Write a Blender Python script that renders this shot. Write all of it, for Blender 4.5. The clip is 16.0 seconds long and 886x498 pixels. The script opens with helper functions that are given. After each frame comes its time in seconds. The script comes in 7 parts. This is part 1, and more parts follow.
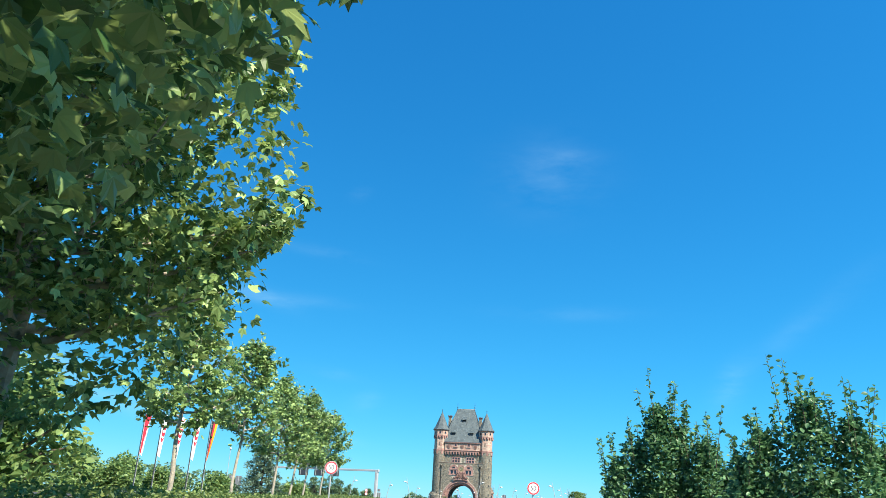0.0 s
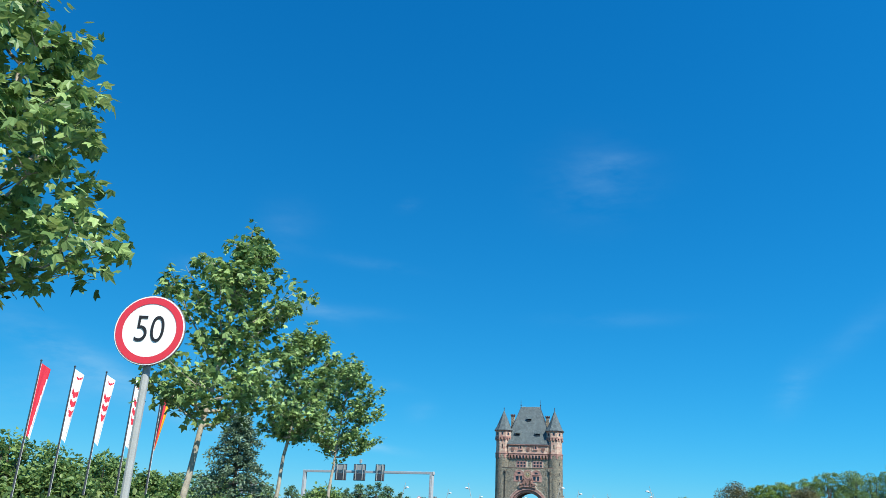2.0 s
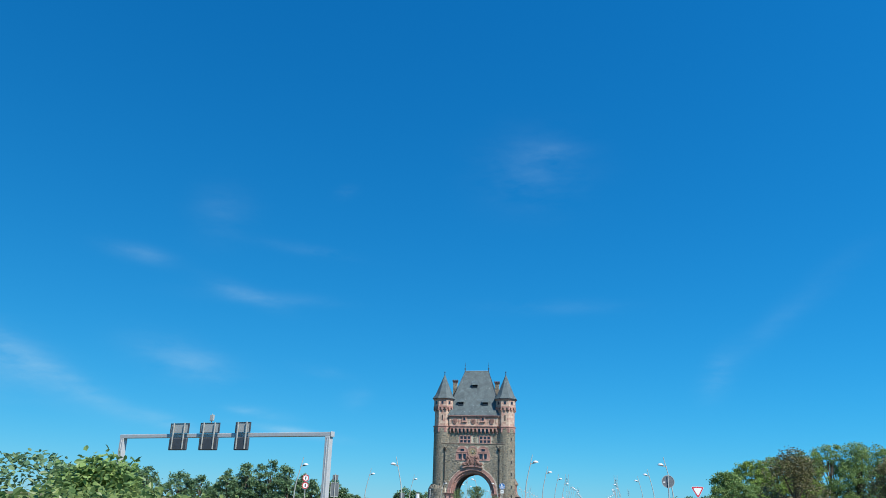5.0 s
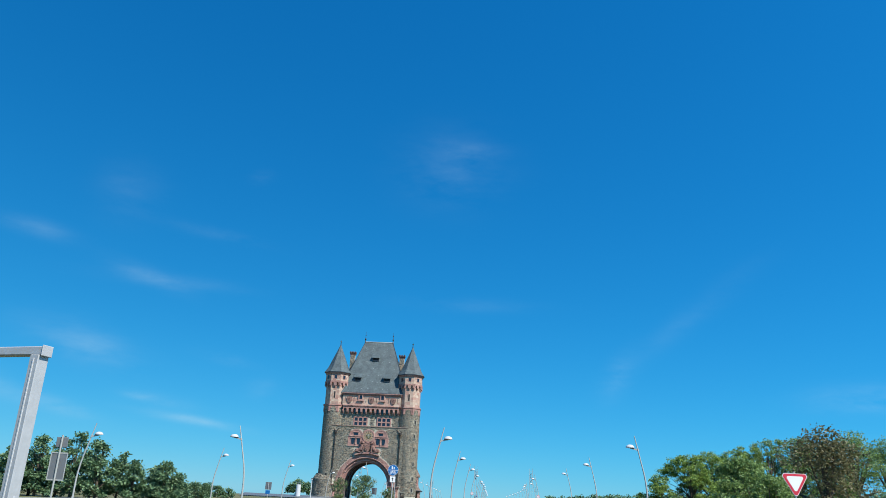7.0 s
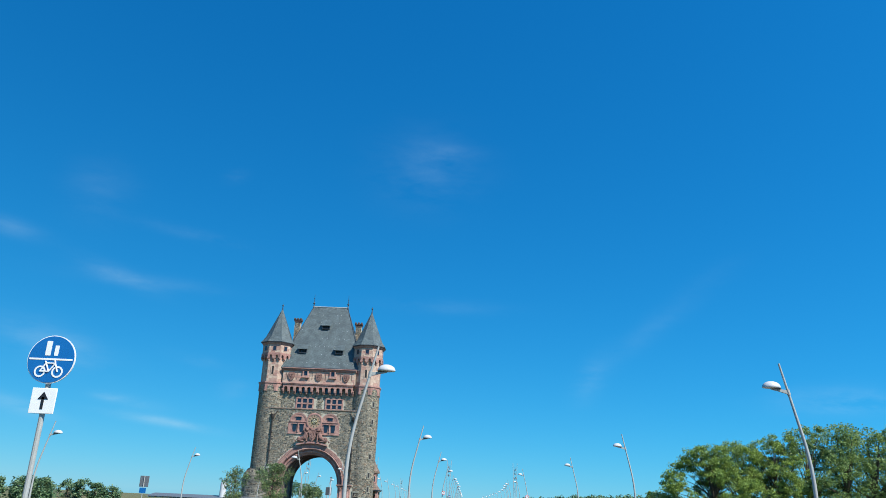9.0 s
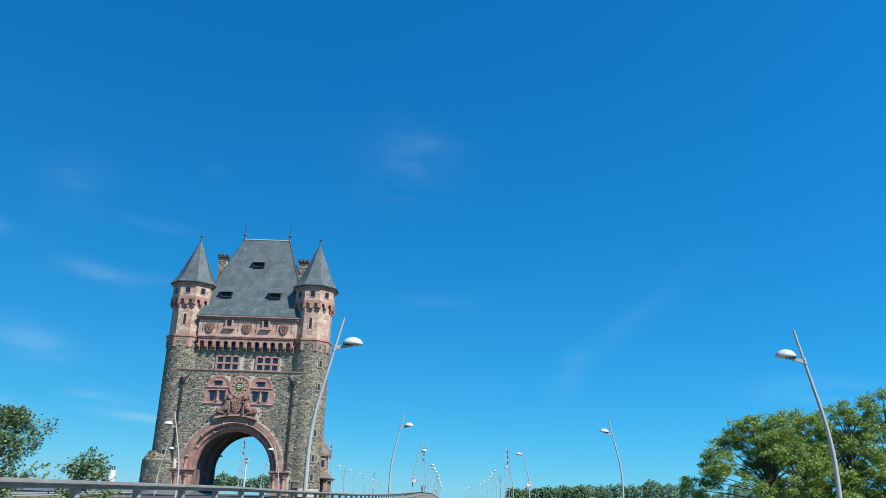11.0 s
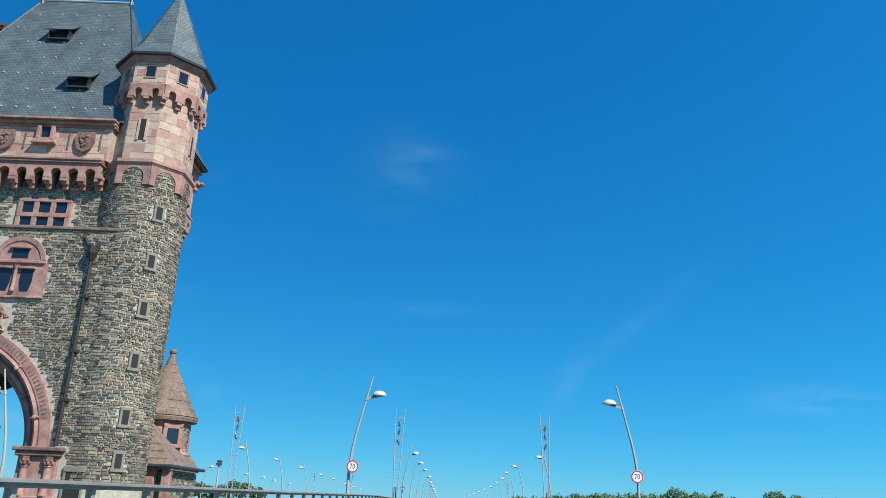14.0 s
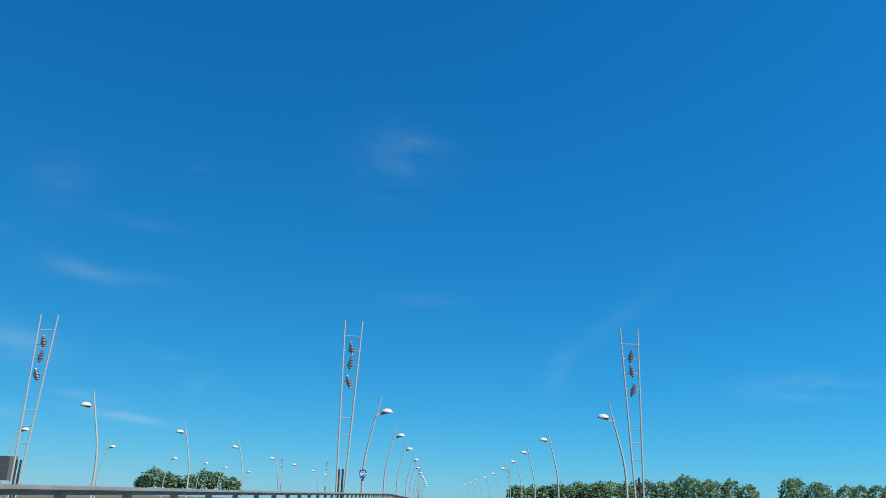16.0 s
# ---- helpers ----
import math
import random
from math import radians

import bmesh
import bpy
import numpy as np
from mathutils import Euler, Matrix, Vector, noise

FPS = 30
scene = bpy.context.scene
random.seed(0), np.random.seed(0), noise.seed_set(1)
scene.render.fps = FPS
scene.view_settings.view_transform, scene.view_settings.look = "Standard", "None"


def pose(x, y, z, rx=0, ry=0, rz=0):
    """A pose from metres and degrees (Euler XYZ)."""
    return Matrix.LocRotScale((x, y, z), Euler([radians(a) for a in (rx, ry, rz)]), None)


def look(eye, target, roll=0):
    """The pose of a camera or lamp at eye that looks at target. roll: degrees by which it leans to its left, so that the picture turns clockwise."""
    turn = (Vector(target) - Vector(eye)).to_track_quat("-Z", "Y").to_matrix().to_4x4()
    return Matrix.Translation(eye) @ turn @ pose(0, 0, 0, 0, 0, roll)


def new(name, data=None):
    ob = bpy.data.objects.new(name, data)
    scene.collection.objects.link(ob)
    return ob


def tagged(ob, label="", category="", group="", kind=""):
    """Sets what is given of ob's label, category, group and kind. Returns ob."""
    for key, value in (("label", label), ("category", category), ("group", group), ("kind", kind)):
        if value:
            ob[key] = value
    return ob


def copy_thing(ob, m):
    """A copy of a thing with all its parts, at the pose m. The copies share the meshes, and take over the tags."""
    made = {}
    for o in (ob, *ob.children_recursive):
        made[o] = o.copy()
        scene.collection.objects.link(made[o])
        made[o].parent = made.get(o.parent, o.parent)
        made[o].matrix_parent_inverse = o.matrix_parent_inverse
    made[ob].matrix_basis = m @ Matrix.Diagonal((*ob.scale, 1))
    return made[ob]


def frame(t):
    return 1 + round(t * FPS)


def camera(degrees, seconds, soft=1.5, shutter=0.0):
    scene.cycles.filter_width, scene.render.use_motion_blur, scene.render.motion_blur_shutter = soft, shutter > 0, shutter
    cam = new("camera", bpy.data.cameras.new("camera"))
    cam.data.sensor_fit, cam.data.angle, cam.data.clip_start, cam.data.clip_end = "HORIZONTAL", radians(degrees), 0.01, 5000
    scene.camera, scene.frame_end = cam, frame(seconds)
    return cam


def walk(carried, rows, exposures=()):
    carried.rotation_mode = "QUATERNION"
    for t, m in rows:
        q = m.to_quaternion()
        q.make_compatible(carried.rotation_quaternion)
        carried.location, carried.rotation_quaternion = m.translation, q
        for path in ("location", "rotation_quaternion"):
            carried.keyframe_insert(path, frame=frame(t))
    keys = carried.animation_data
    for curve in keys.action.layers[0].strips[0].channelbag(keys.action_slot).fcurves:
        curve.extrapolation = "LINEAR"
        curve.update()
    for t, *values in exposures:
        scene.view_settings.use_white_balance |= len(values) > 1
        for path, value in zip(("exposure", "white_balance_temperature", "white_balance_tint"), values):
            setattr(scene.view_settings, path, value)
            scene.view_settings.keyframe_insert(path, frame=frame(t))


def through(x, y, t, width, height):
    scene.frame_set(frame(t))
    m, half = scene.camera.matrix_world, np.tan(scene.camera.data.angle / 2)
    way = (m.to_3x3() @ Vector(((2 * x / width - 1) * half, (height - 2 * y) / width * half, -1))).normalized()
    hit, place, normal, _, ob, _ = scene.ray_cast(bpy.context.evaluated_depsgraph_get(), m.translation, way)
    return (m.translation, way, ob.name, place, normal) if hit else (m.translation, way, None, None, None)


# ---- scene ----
cam = camera(61.0, 16.0, soft=0.8)
PATH = [
    (0, (24.103, -289.284, 1.191), (23.726, -287.428, 1.833), 3.23),
    (0.5, (21.933, -280.540, 1.124), (21.512, -278.696, 1.775), 2.52),
    (1, (19.654, -271.904, 1.127), (19.192, -270.072, 1.783), 2.55),
    (1.5, (17.274, -263.214, 1.133), (16.794, -261.388, 1.793), 2.27),
    (2, (14.885, -254.567, 1.231), (14.381, -252.747, 1.890), 2.73),
    (2.5, (12.674, -245.910, 1.278), (12.159, -244.091, 1.930), 2.27),
    (3, (10.471, -236.999, 1.298), (9.950, -235.183, 1.954), 2.27),
    (3.5, (8.381, -227.891, 1.381), (7.883, -226.067, 2.031), 1.86),
    (4, (6.681, -218.832, 1.421), (6.230, -216.992, 2.062), 1.33),
    (6.5, (1.210, -173.238, 1.623), (1.038, -171.348, 2.254), 3.00),
    (7, (0.902, -163.876, 1.585), (0.782, -161.981, 2.213), 2.85),
    (7.5, (0.819, -154.165, 1.585), (0.719, -152.270, 2.216), 2.93),
    (8, (0.864, -144.439, 1.539), (0.770, -142.546, 2.176), 2.91),
    (8.5, (0.843, -134.604, 1.537), (0.767, -132.710, 2.174), 2.84),
    (11, (1.754, -84.402, 1.274), (1.752, -82.501, 1.894), 1.89),
    (11.5, (1.951, -73.934, 1.255), (1.953, -72.034, 1.878), 2.01),
    (12, (2.125, -63.136, 1.132), (2.132, -61.242, 1.774), 1.96),
    (12.5, (2.390, -52.380, 1.197), (2.401, -50.487, 1.844), 1.80),
    (13, (2.687, -41.621, 1.131), (2.686, -39.727, 1.774), 2.01),
    (13.5, (2.836, -31.080, 1.162), (2.839, -29.184, 1.797), 1.88),
    (14, (3.216, -20.564, 1.167), (3.219, -18.670, 1.809), 2.05),
    (14.5, (3.391, -10.155, 1.314), (3.397, -8.259, 1.951), 1.90),
    (15, (3.403, 0.138, 1.357), (3.419, 2.037, 1.984), 1.65),
    (15.5, (3.460, 10.388, 1.492), (3.484, 12.287, 2.117), 1.76),
    (16, (3.642, 20.763, 1.591), (3.672, 22.664, 2.209), 1.68),
]
EXPOSURES = [(t, e + 0.42, k, tint) for t, e, k, tint in [(0, 0.63, 7200, 8), (0.5, 0.47, 6800, 7), (1.0, 0.34, 6550, 6), (1.5, 0.24, 6500, 6), (2.0, 0.19, 6500, 6), (3.0, 0.14, 6500, 7), (4.0, 0.10, 6500, 8), (7.0, 0.05, 6500, 8), (11.0, 0.12, 6550, 8), (13.5, 0.10, 6600, 8), (16.0, -0.05, 6600, 9)]]
walk(cam, [(t, look(eye, target, roll)) for t, eye, target, roll in PATH], EXPOSURES)

# ---- light: clear summer sky, sun behind the camera on its right ----
SUN_DIR = Vector((0.72, -0.62, 1.06)).normalized()      # towards the sun
world = bpy.data.worlds.new("sky")
scene.world = world
world.use_nodes = True
wn, wl = world.node_tree.nodes, world.node_tree.links
wn.clear()


def wnode(kind, **props):
    n = wn.new(kind)
    for key, value in props.items():
        n.inputs[key].default_value = value
    return n


sky = wnode("ShaderNodeTexSky")
sky.sky_type, sky.sun_disc = "NISHITA", False
sky.sun_elevation = math.asin(SUN_DIR.z)
sky.sun_rotation = math.atan2(SUN_DIR.x, SUN_DIR.y)
sky.altitude, sky.air_density, sky.dust_density, sky.ozone_density = 1200.0, 1.0, 0.0, 6.0
# the deep blue of a clear sky: each channel's fall from the horizon to the top
split = wn.new("ShaderNodeSeparateColor")
wl.new(sky.outputs[0], split.inputs[0])
grade = wn.new("ShaderNodeCombineColor")
seen = []
for k, (gain, power) in enumerate(((0.44, 1.5), (0.77, 0.715), (1.035, 0.535))):
    n = wn.new("ShaderNodeMath")
    n.operation = "MULTIPLY"
    n.inputs[1].default_value = 0.085
    wl.new(split.outputs[k], n.inputs[0])
    p = wn.new("ShaderNodeMath")
    p.operation = "POWER"
    p.inputs[1].default_value = power
    wl.new(n.outputs[0], p.inputs[0])
    q = wn.new("ShaderNodeMath")
    q.operation = "MULTIPLY"
    q.inputs[1].default_value = gain * 10
    wl.new(p.outputs[0], q.inputs[0])
    seen.append(q.outputs[0])
low = wn.new("ShaderNodeMath")
low.operation = "MINIMUM"
wl.new(seen[0], low.inputs[0])
wl.new(seen[1], low.inputs[1])
for k, s in enumerate((low.outputs[0], seen[1], seen[2])):
    wl.new(s, grade.inputs[k])
coord = wnode("ShaderNodeTexCoord")

# thin cirrus: each wisp has a way, a width across and up, a strength and a slant
WISPS = [
    ((-0.026, 0.900, 0.435), 0.036, 0.0100, 0.20, 0.00), ((-0.051, 0.909, 0.413), 0.060, 0.0420, 0.22, 0.00),
    ((0.171, 0.973, 0.157), 0.030, 0.0150, 0.33, 1.60), ((0.229, 0.951, 0.208), 0.056, 0.0130, 0.10, 0.75),
    ((0.290, 0.922, 0.258), 0.059, 0.0150, 0.07, 0.70), ((-0.417, 0.876, 0.243), 0.044, 0.0100, 0.36, -0.25),
    ((-0.384, 0.891, 0.241), 0.077, 0.0085, 0.20, 0.00), ((-0.477, 0.865, 0.154), 0.057, 0.0202, 0.56, -0.25),
    ((-0.342, 0.937, 0.075), 0.046, 0.0050, 0.85, -0.12), ((-0.383, 0.920, 0.079), 0.050, 0.0050, 0.36, -0.10),
    ((-0.417, 0.903, 0.101), 0.018, 0.0049, 0.60, -0.10), ((-0.391, 0.915, 0.096), 0.033, 0.0075, 0.33, -0.10),
    ((-0.283, 0.952, 0.120), 0.017, 0.0121, 0.26, 0.00), ((-0.324, 0.934, 0.153), 0.030, 0.0069, 0.26, -0.15),
    ((-0.493, 0.866, 0.081), 0.036, 0.0079, 0.73, -0.25), ((-0.530, 0.801, 0.278), 0.036, 0.0095, 0.33, -0.10),
    ((-0.293, 0.877, 0.380), 0.013, 0.0070, 0.21, 0.30), ((-0.440, 0.832, 0.338), 0.033, 0.0332, 0.14, 0.00),
    ((0.434, 0.891, 0.131), 0.058, 0.0139, 0.36, 0.00), ((-0.031, 0.969, 0.244), 0.081, 0.0090, 0.13, 0.00),
    ((-0.647, 0.748, 0.148), 0.087, 0.0223, 0.68, -0.45), ((-0.580, 0.807, 0.114), 0.074, 0.0115, 0.53, -0.45),
    ((-0.675, 0.730, 0.106), 0.054, 0.0309, 0.33, 0.00), ((-0.343, 0.888, 0.305), 0.054, 0.0072, 0.20, -0.10),
    ((0.481, 0.868, 0.127), 0.071, 0.0094, 0.39, 0.06), ((0.403, 0.911, 0.087), 0.032, 0.0041, 0.21, 0.00),
]
warp = wnode("ShaderNodeTexNoise", Scale=9.0, Detail=6.0, Roughness=0.62)
mapn = wnode("ShaderNodeMapping")
mapn.inputs["Scale"].default_value = (1.0, 1.0, 3.2)
wl.new(coord.outputs["Generated"], mapn.inputs[0])
wl.new(mapn.outputs[0], warp.inputs["Vector"])
fray = wnode("ShaderNodeMapRange")
for key, value in (("From Min", 0.34), ("From Max", 0.72), ("To Min", 0.0), ("To Max", 1.0)):
    fray.inputs[key].default_value = value
wl.new(warp.outputs["Fac"], fray.inputs["Value"])


def wmath(op, a, b=0.0):
    n = wn.new("ShaderNodeMath")
    n.operation = op
    for k, v in enumerate((a, b)):
        if isinstance(v, (int, float)):
            n.inputs[k].default_value = v
        else:
            wl.new(v, n.inputs[k])
    return n.outputs[0]


total = None
for way, wide, high, power, slant in WISPS:
    way = Vector(way).normalized()
    across = Vector((way.y, -way.x, 0)).normalized()
    above = across.cross(way)
    a2, u2 = (across + slant * above).normalized(), (above - slant * across).normalized()
    terms = []
    for axis, size in ((a2, wide), (u2, high)):
        dot = wn.new("ShaderNodeVectorMath")
        dot.operation = "DOT_PRODUCT"
        wl.new(coord.outputs["Generated"], dot.inputs[0])
        dot.inputs[1].default_value = axis
        off = wmath("DIVIDE", wmath("SUBTRACT", dot.outputs["Value"], way.dot(axis)), size)
        terms.append(wmath("MULTIPLY", off, off))
    blob = wmath("MULTIPLY", wmath("EXPONENT", wmath("MULTIPLY", wmath("ADD", *terms), -1.0)), power * 0.42)
    total = blob if total is None else wmath("ADD", total, blob)
haze = wmath("MULTIPLY", total, fray.outputs[0])
mixc = wn.new("ShaderNodeMix")
mixc.data_type, mixc.blend_type = "RGBA", "MIX"
wl.new(haze, mixc.inputs[0])
wl.new(grade.outputs[0], mixc.inputs[6])
mixc.inputs[7].default_value = (4.7, 7.3, 9.0, 1)
back = wnode("ShaderNodeBackground")
# the clear sky is a little brighter towards the sun's side
lean_ = wn.new("ShaderNodeVectorMath")
lean_.operation = "DOT_PRODUCT"
wl.new(coord.outputs["Generated"], lean_.inputs[0])
lean_.inputs[1].default_value = Vector((SUN_DIR.x, SUN_DIR.y, 0)).normalized()
wl.new(wmath("ADD", wmath("MULTIPLY", lean_.outputs["Value"], 0.26 * 0.076), 1.16 * 0.076), back.inputs[1])
wl.new(mixc.outputs[2], back.inputs[0])
wl.new(back.outputs[0], wn.new("ShaderNodeOutputWorld").inputs[0])

sun = new("sun", bpy.data.lights.new("sun", "SUN"))
sun.data.energy, sun.data.angle, sun.data.color = 5.0, radians(0.5), (1.0, 0.95, 0.87)
sun.matrix_world = look(SUN_DIR * 60, (0, 0, 0))


# ---- materials ----
def material(name, base, rough=0.7, metal=0.0, vary=0.0, scale=3.0, bump=0.0, bump_scale=20.0, second=None, pieces=0.0, stain=None, gloss=0.5):
    """Base colour with a large and a fine variation, a relief, and a change from piece to piece."""
    m = bpy.data.materials.new(name)
    m.use_nodes = True
    nt = m.node_tree
    n, l = nt.nodes, nt.links
    b = n["Principled BSDF"]
    b.inputs["Roughness"].default_value, b.inputs["Metallic"].default_value = rough, metal
    b.inputs["Specular IOR Level"].default_value = gloss
    tc = n.new("ShaderNodeTexCoord")

    def rgb(c):
        node = n.new("ShaderNodeRGB")
        node.outputs[0].default_value = (*c, 1)
        return node.outputs[0]

    def mix(fac, a, c, how="MIX"):
        node = n.new("ShaderNodeMix")
        node.data_type, node.blend_type = "RGBA", how
        for k, v in ((0, fac), (6, a), (7, c)):
            if isinstance(v, (int, float)):
                node.inputs[k].default_value = v
            else:
                l.new(v, node.inputs[k])
        return node.outputs[2]

    def ramp(value, stops):
        node = n.new("ShaderNodeValToRGB")
        e = node.color_ramp.elements
        while len(e) < len(stops):
            e.new(0.5)
        for k, (p, c) in enumerate(stops):
            e[k].position, e[k].color = p, (*c, 1)
        l.new(value, node.inputs[0])
        return node.outputs[0]

    colour = rgb(base)
    if pieces:
        info, geo = n.new("ShaderNodeObjectInfo"), n.new("ShaderNodeNewGeometry")
        add, fr = n.new("ShaderNodeMath"), n.new("ShaderNodeMath")
        fr.operation = "FRACT"
        l.new(info.outputs["Random"], add.inputs[0])
        l.new(geo.outputs["Random Per Island"], add.inputs[1])
        l.new(add.outputs[0], fr.inputs[0])
        colour = mix(pieces, colour, ramp(fr.outputs[0], second))
    elif second:
        big = n.new("ShaderNodeTexNoise")
        big.inputs["Scale"].default_value, big.inputs["Detail"].default_value = scale * 0.3, 4
        l.new(tc.outputs["Object"], big.inputs["Vector"])
        colour = mix(ramp(big.outputs["Fac"], [(0.4, (0, 0, 0)), (0.62, (1, 1, 1))]), colour, rgb(second))
    if vary:
        fine = n.new("ShaderNodeTexNoise")
        fine.inputs["Scale"].default_value, fine.inputs["Detail"].default_value = scale, 8
        fine.inputs["Roughness"].default_value = 0.65
        l.new(tc.outputs["Object"], fine.inputs["Vector"])
        lo, hi = 1 - vary, 1 + vary
        colour = mix(1.0, colour, ramp(fine.outputs["Fac"], [(0.3, (lo, lo, lo)), (0.7, (hi, hi, hi))]), "MULTIPLY")
    if stain:
        st = n.new("ShaderNodeTexNoise")
        st.inputs["Scale"].default_value, st.inputs["Detail"].default_value = stain[0], 6
        l.new(tc.outputs["Object"], st.inputs["Vector"])
        colour = mix(ramp(st.outputs["Fac"], [(0.52, (0, 0, 0)), (0.70, (stain[2],) * 3)]), colour, rgb(stain[1]))
    l.new(colour, b.inputs["Base Color"])
    if bump:
        bn, tx = n.new("ShaderNodeBump"), n.new("ShaderNodeTexNoise")
        tx.inputs["Scale"].default_value, tx.inputs["Detail"].default_value = bump_scale, 6
        bn.inputs["Strength"].default_value, bn.inputs["Distance"].default_value = bump, 0.03
        l.new(tc.outputs["Object"], tx.inputs["Vector"])
        l.new(tx.outputs["Fac"], bn.inputs["Height"])
        l.new(bn.outputs[0], b.inputs["Normal"])
    return m


def leaf_material(name, dark, light, through=0.3):
    m = bpy.data.materials.new(name)
    m.use_nodes = True
    n, l = m.node_tree.nodes, m.node_tree.links
    b, out = n["Principled BSDF"], n["Material Output"]
    geo, rmp = n.new("ShaderNodeNewGeometry"), n.new("ShaderNodeValToRGB")
    rmp.color_ramp.elements[0].color, rmp.color_ramp.elements[1].color = (*dark, 1), (*light, 1)
    l.new(geo.outputs["Random Per Island"], rmp.inputs[0])
    l.new(rmp.outputs[0], b.inputs["Base Color"])
    b.inputs["Roughness"].default_value, b.inputs["Specular IOR Level"].default_value = 0.45, 0.4
    tr, mx = n.new("ShaderNodeBsdfTranslucent"), n.new("ShaderNodeMixShader")
    hue = n.new("ShaderNodeHueSaturation")
    hue.inputs["Hue"].default_value, hue.inputs["Value"].default_value = 0.48, 1.5
    l.new(rmp.outputs[0], hue.inputs["Color"])
    l.new(hue.outputs[0], tr.inputs[0])
    mx.inputs[0].default_value = through
    l.new(b.outputs[0], mx.inputs[1])
    l.new(tr.outputs[0], mx.inputs[2])
    l.new(mx.outputs[0], out.inputs[0])
    return m


STONES = [(0.0, (0.055, 0.050, 0.041)), (0.16, (0.105, 0.096, 0.077)), (0.34, (0.165, 0.150, 0.117)), (0.52, (0.204, 0.182, 0.137)), (0.68, (0.259, 0.226, 0.167)), (0.77, (0.209, 0.135, 0.088)), (0.88, (0.297, 0.253, 0.184)), (1.0, (0.374, 0.320, 0.239))]
PINKS = [(0.0, (0.37, 0.21, 0.17)), (0.3, (0.43, 0.30, 0.238)), (0.6, (0.47, 0.35, 0.275)), (0.85, (0.51, 0.405, 0.315)), (1.0, (0.35, 0.19, 0.155))]
M_MORTAR = material("lime mortar", (0.41, 0.385, 0.31), 0.95, vary=0.3, scale=5, bump=0.5)
M_STONE = material("grey rubble stone", (0.16, 0.16, 0.13), 0.85, vary=0.3, scale=9, bump=0.7, bump_scale=14, second=STONES, pieces=1.0)
M_PINK = material("cream and pink sandstone blocks", (0.46, 0.28, 0.20), 0.85, vary=0.16, scale=4, bump=0.35, second=PINKS, pieces=1.0, stain=(0.9, (0.16, 0.12, 0.10), 0.45))
M_RED = material("red sandstone", (0.30, 0.156, 0.134), 0.85, vary=0.22, scale=4, bump=0.4, second=(0.38, 0.23, 0.192), stain=(0.7, (0.12, 0.085, 0.075), 0.6))
# darker than M_RED: the shade under the arch is put into this colour
M_VAULT = material("vault stone with shade in its colour", (0.13, 0.095, 0.09), 0.9, vary=0.25, scale=3, bump=0.4, second=(0.17, 0.125, 0.115))
M_SHIELD = material("dark weathered sandstone", (0.17, 0.095, 0.08), 0.88, vary=0.35, scale=5, bump=0.6, second=(0.24, 0.14, 0.115))
M_CAPSTONE = material("sooty chimney sandstone", (0.105, 0.062, 0.052), 0.9, vary=0.3, scale=6, bump=0.5)
M_SLITFRAME = material("grey dressed stone", (0.235, 0.225, 0.18), 0.85, vary=0.2, scale=5, bump=0.35, second=(0.18, 0.18, 0.15))
M_DIAL = material("tarnished gilt dial", (0.36, 0.25, 0.17), 0.6, 0.1, vary=0.25, scale=6)
M_PALEGILT = material("pale gilded ornament", (0.50, 0.47, 0.33), 0.4, 0.3, vary=0.15)
M_BROWN = material("brown sandstone roofing", (0.15, 0.112, 0.09), 0.85, vary=0.28, scale=5, bump=0.6, second=(0.215, 0.155, 0.122), stain=(0.8, (0.10, 0.085, 0.06), 0.6))
M_DARKGLASS = material("dark window glass", (0.012, 0.02, 0.035), 0.08)
# flat near-black sheets of this stand for the shade inside openings
M_DARK = material("unlit inside", (0.02, 0.02, 0.022), 0.9)
M_LEAD = material("dark metal gutter", (0.045, 0.055, 0.07), 0.5, 0.3, vary=0.2, scale=6)
M_COPPER = material("weathered drain pipe", (0.06, 0.05, 0.045), 0.55, 0.5, vary=0.25, scale=5)
M_GOLD = material("gilded metal", (0.42, 0.33, 0.12), 0.4, 0.5, vary=0.1)
M_FACE = material("black clock face", (0.03, 0.03, 0.03), 0.5, vary=0.2)
M_STEEL = material("galvanised grey steel", (0.33, 0.345, 0.335), 0.7, 0.0, vary=0.10, scale=8, bump=0.08, bump_scale=60)
M_PAINTGREY = material("light grey painted steel", (0.40, 0.41, 0.42), 0.5, 0.1, vary=0.08, scale=3)
M_CAP = material("white painted lamp cover", (0.52, 0.53, 0.54), 0.35, vary=0.06, scale=6)
M_LENS = material("milky lamp glass", (0.55, 0.56, 0.54), 0.25, vary=0.1)
M_CHROME = material("polished steel coil", (0.30, 0.31, 0.33), 0.3, 0.6, vary=0.3, scale=12)
M_SIGNBACK = material("dull aluminium sign back", (0.16, 0.17, 0.18), 0.5, 0.3, vary=0.12)
M_BOXDARK = material("dark grey sign housing", (0.055, 0.06, 0.07), 0.55, 0.1, vary=0.15)
M_WHITE = material("white reflective sheet", (0.78, 0.78, 0.77), 0.4, vary=0.04)
M_REDSHEET = material("red reflective sheet", (0.58, 0.035, 0.055), 0.4, vary=0.06)
M_BLACK = material("black sign print", (0.012, 0.012, 0.014), 0.5)
M_BLUE = material("blue reflective sheet", (0.006, 0.125, 0.37), 0.4, vary=0.05)
M_RAIL = material("weathered grey railing paint", (0.29, 0.285, 0.26), 0.6, 0.1, vary=0.15, scale=4, bump=0.1, second=(0.24, 0.235, 0.215))
M_BARK = material("flaking plane bark", (0.36, 0.32, 0.25), 0.9, vary=0.25, scale=6, bump=0.5, stain=(2.6, (0.10, 0.085, 0.065), 0.95))
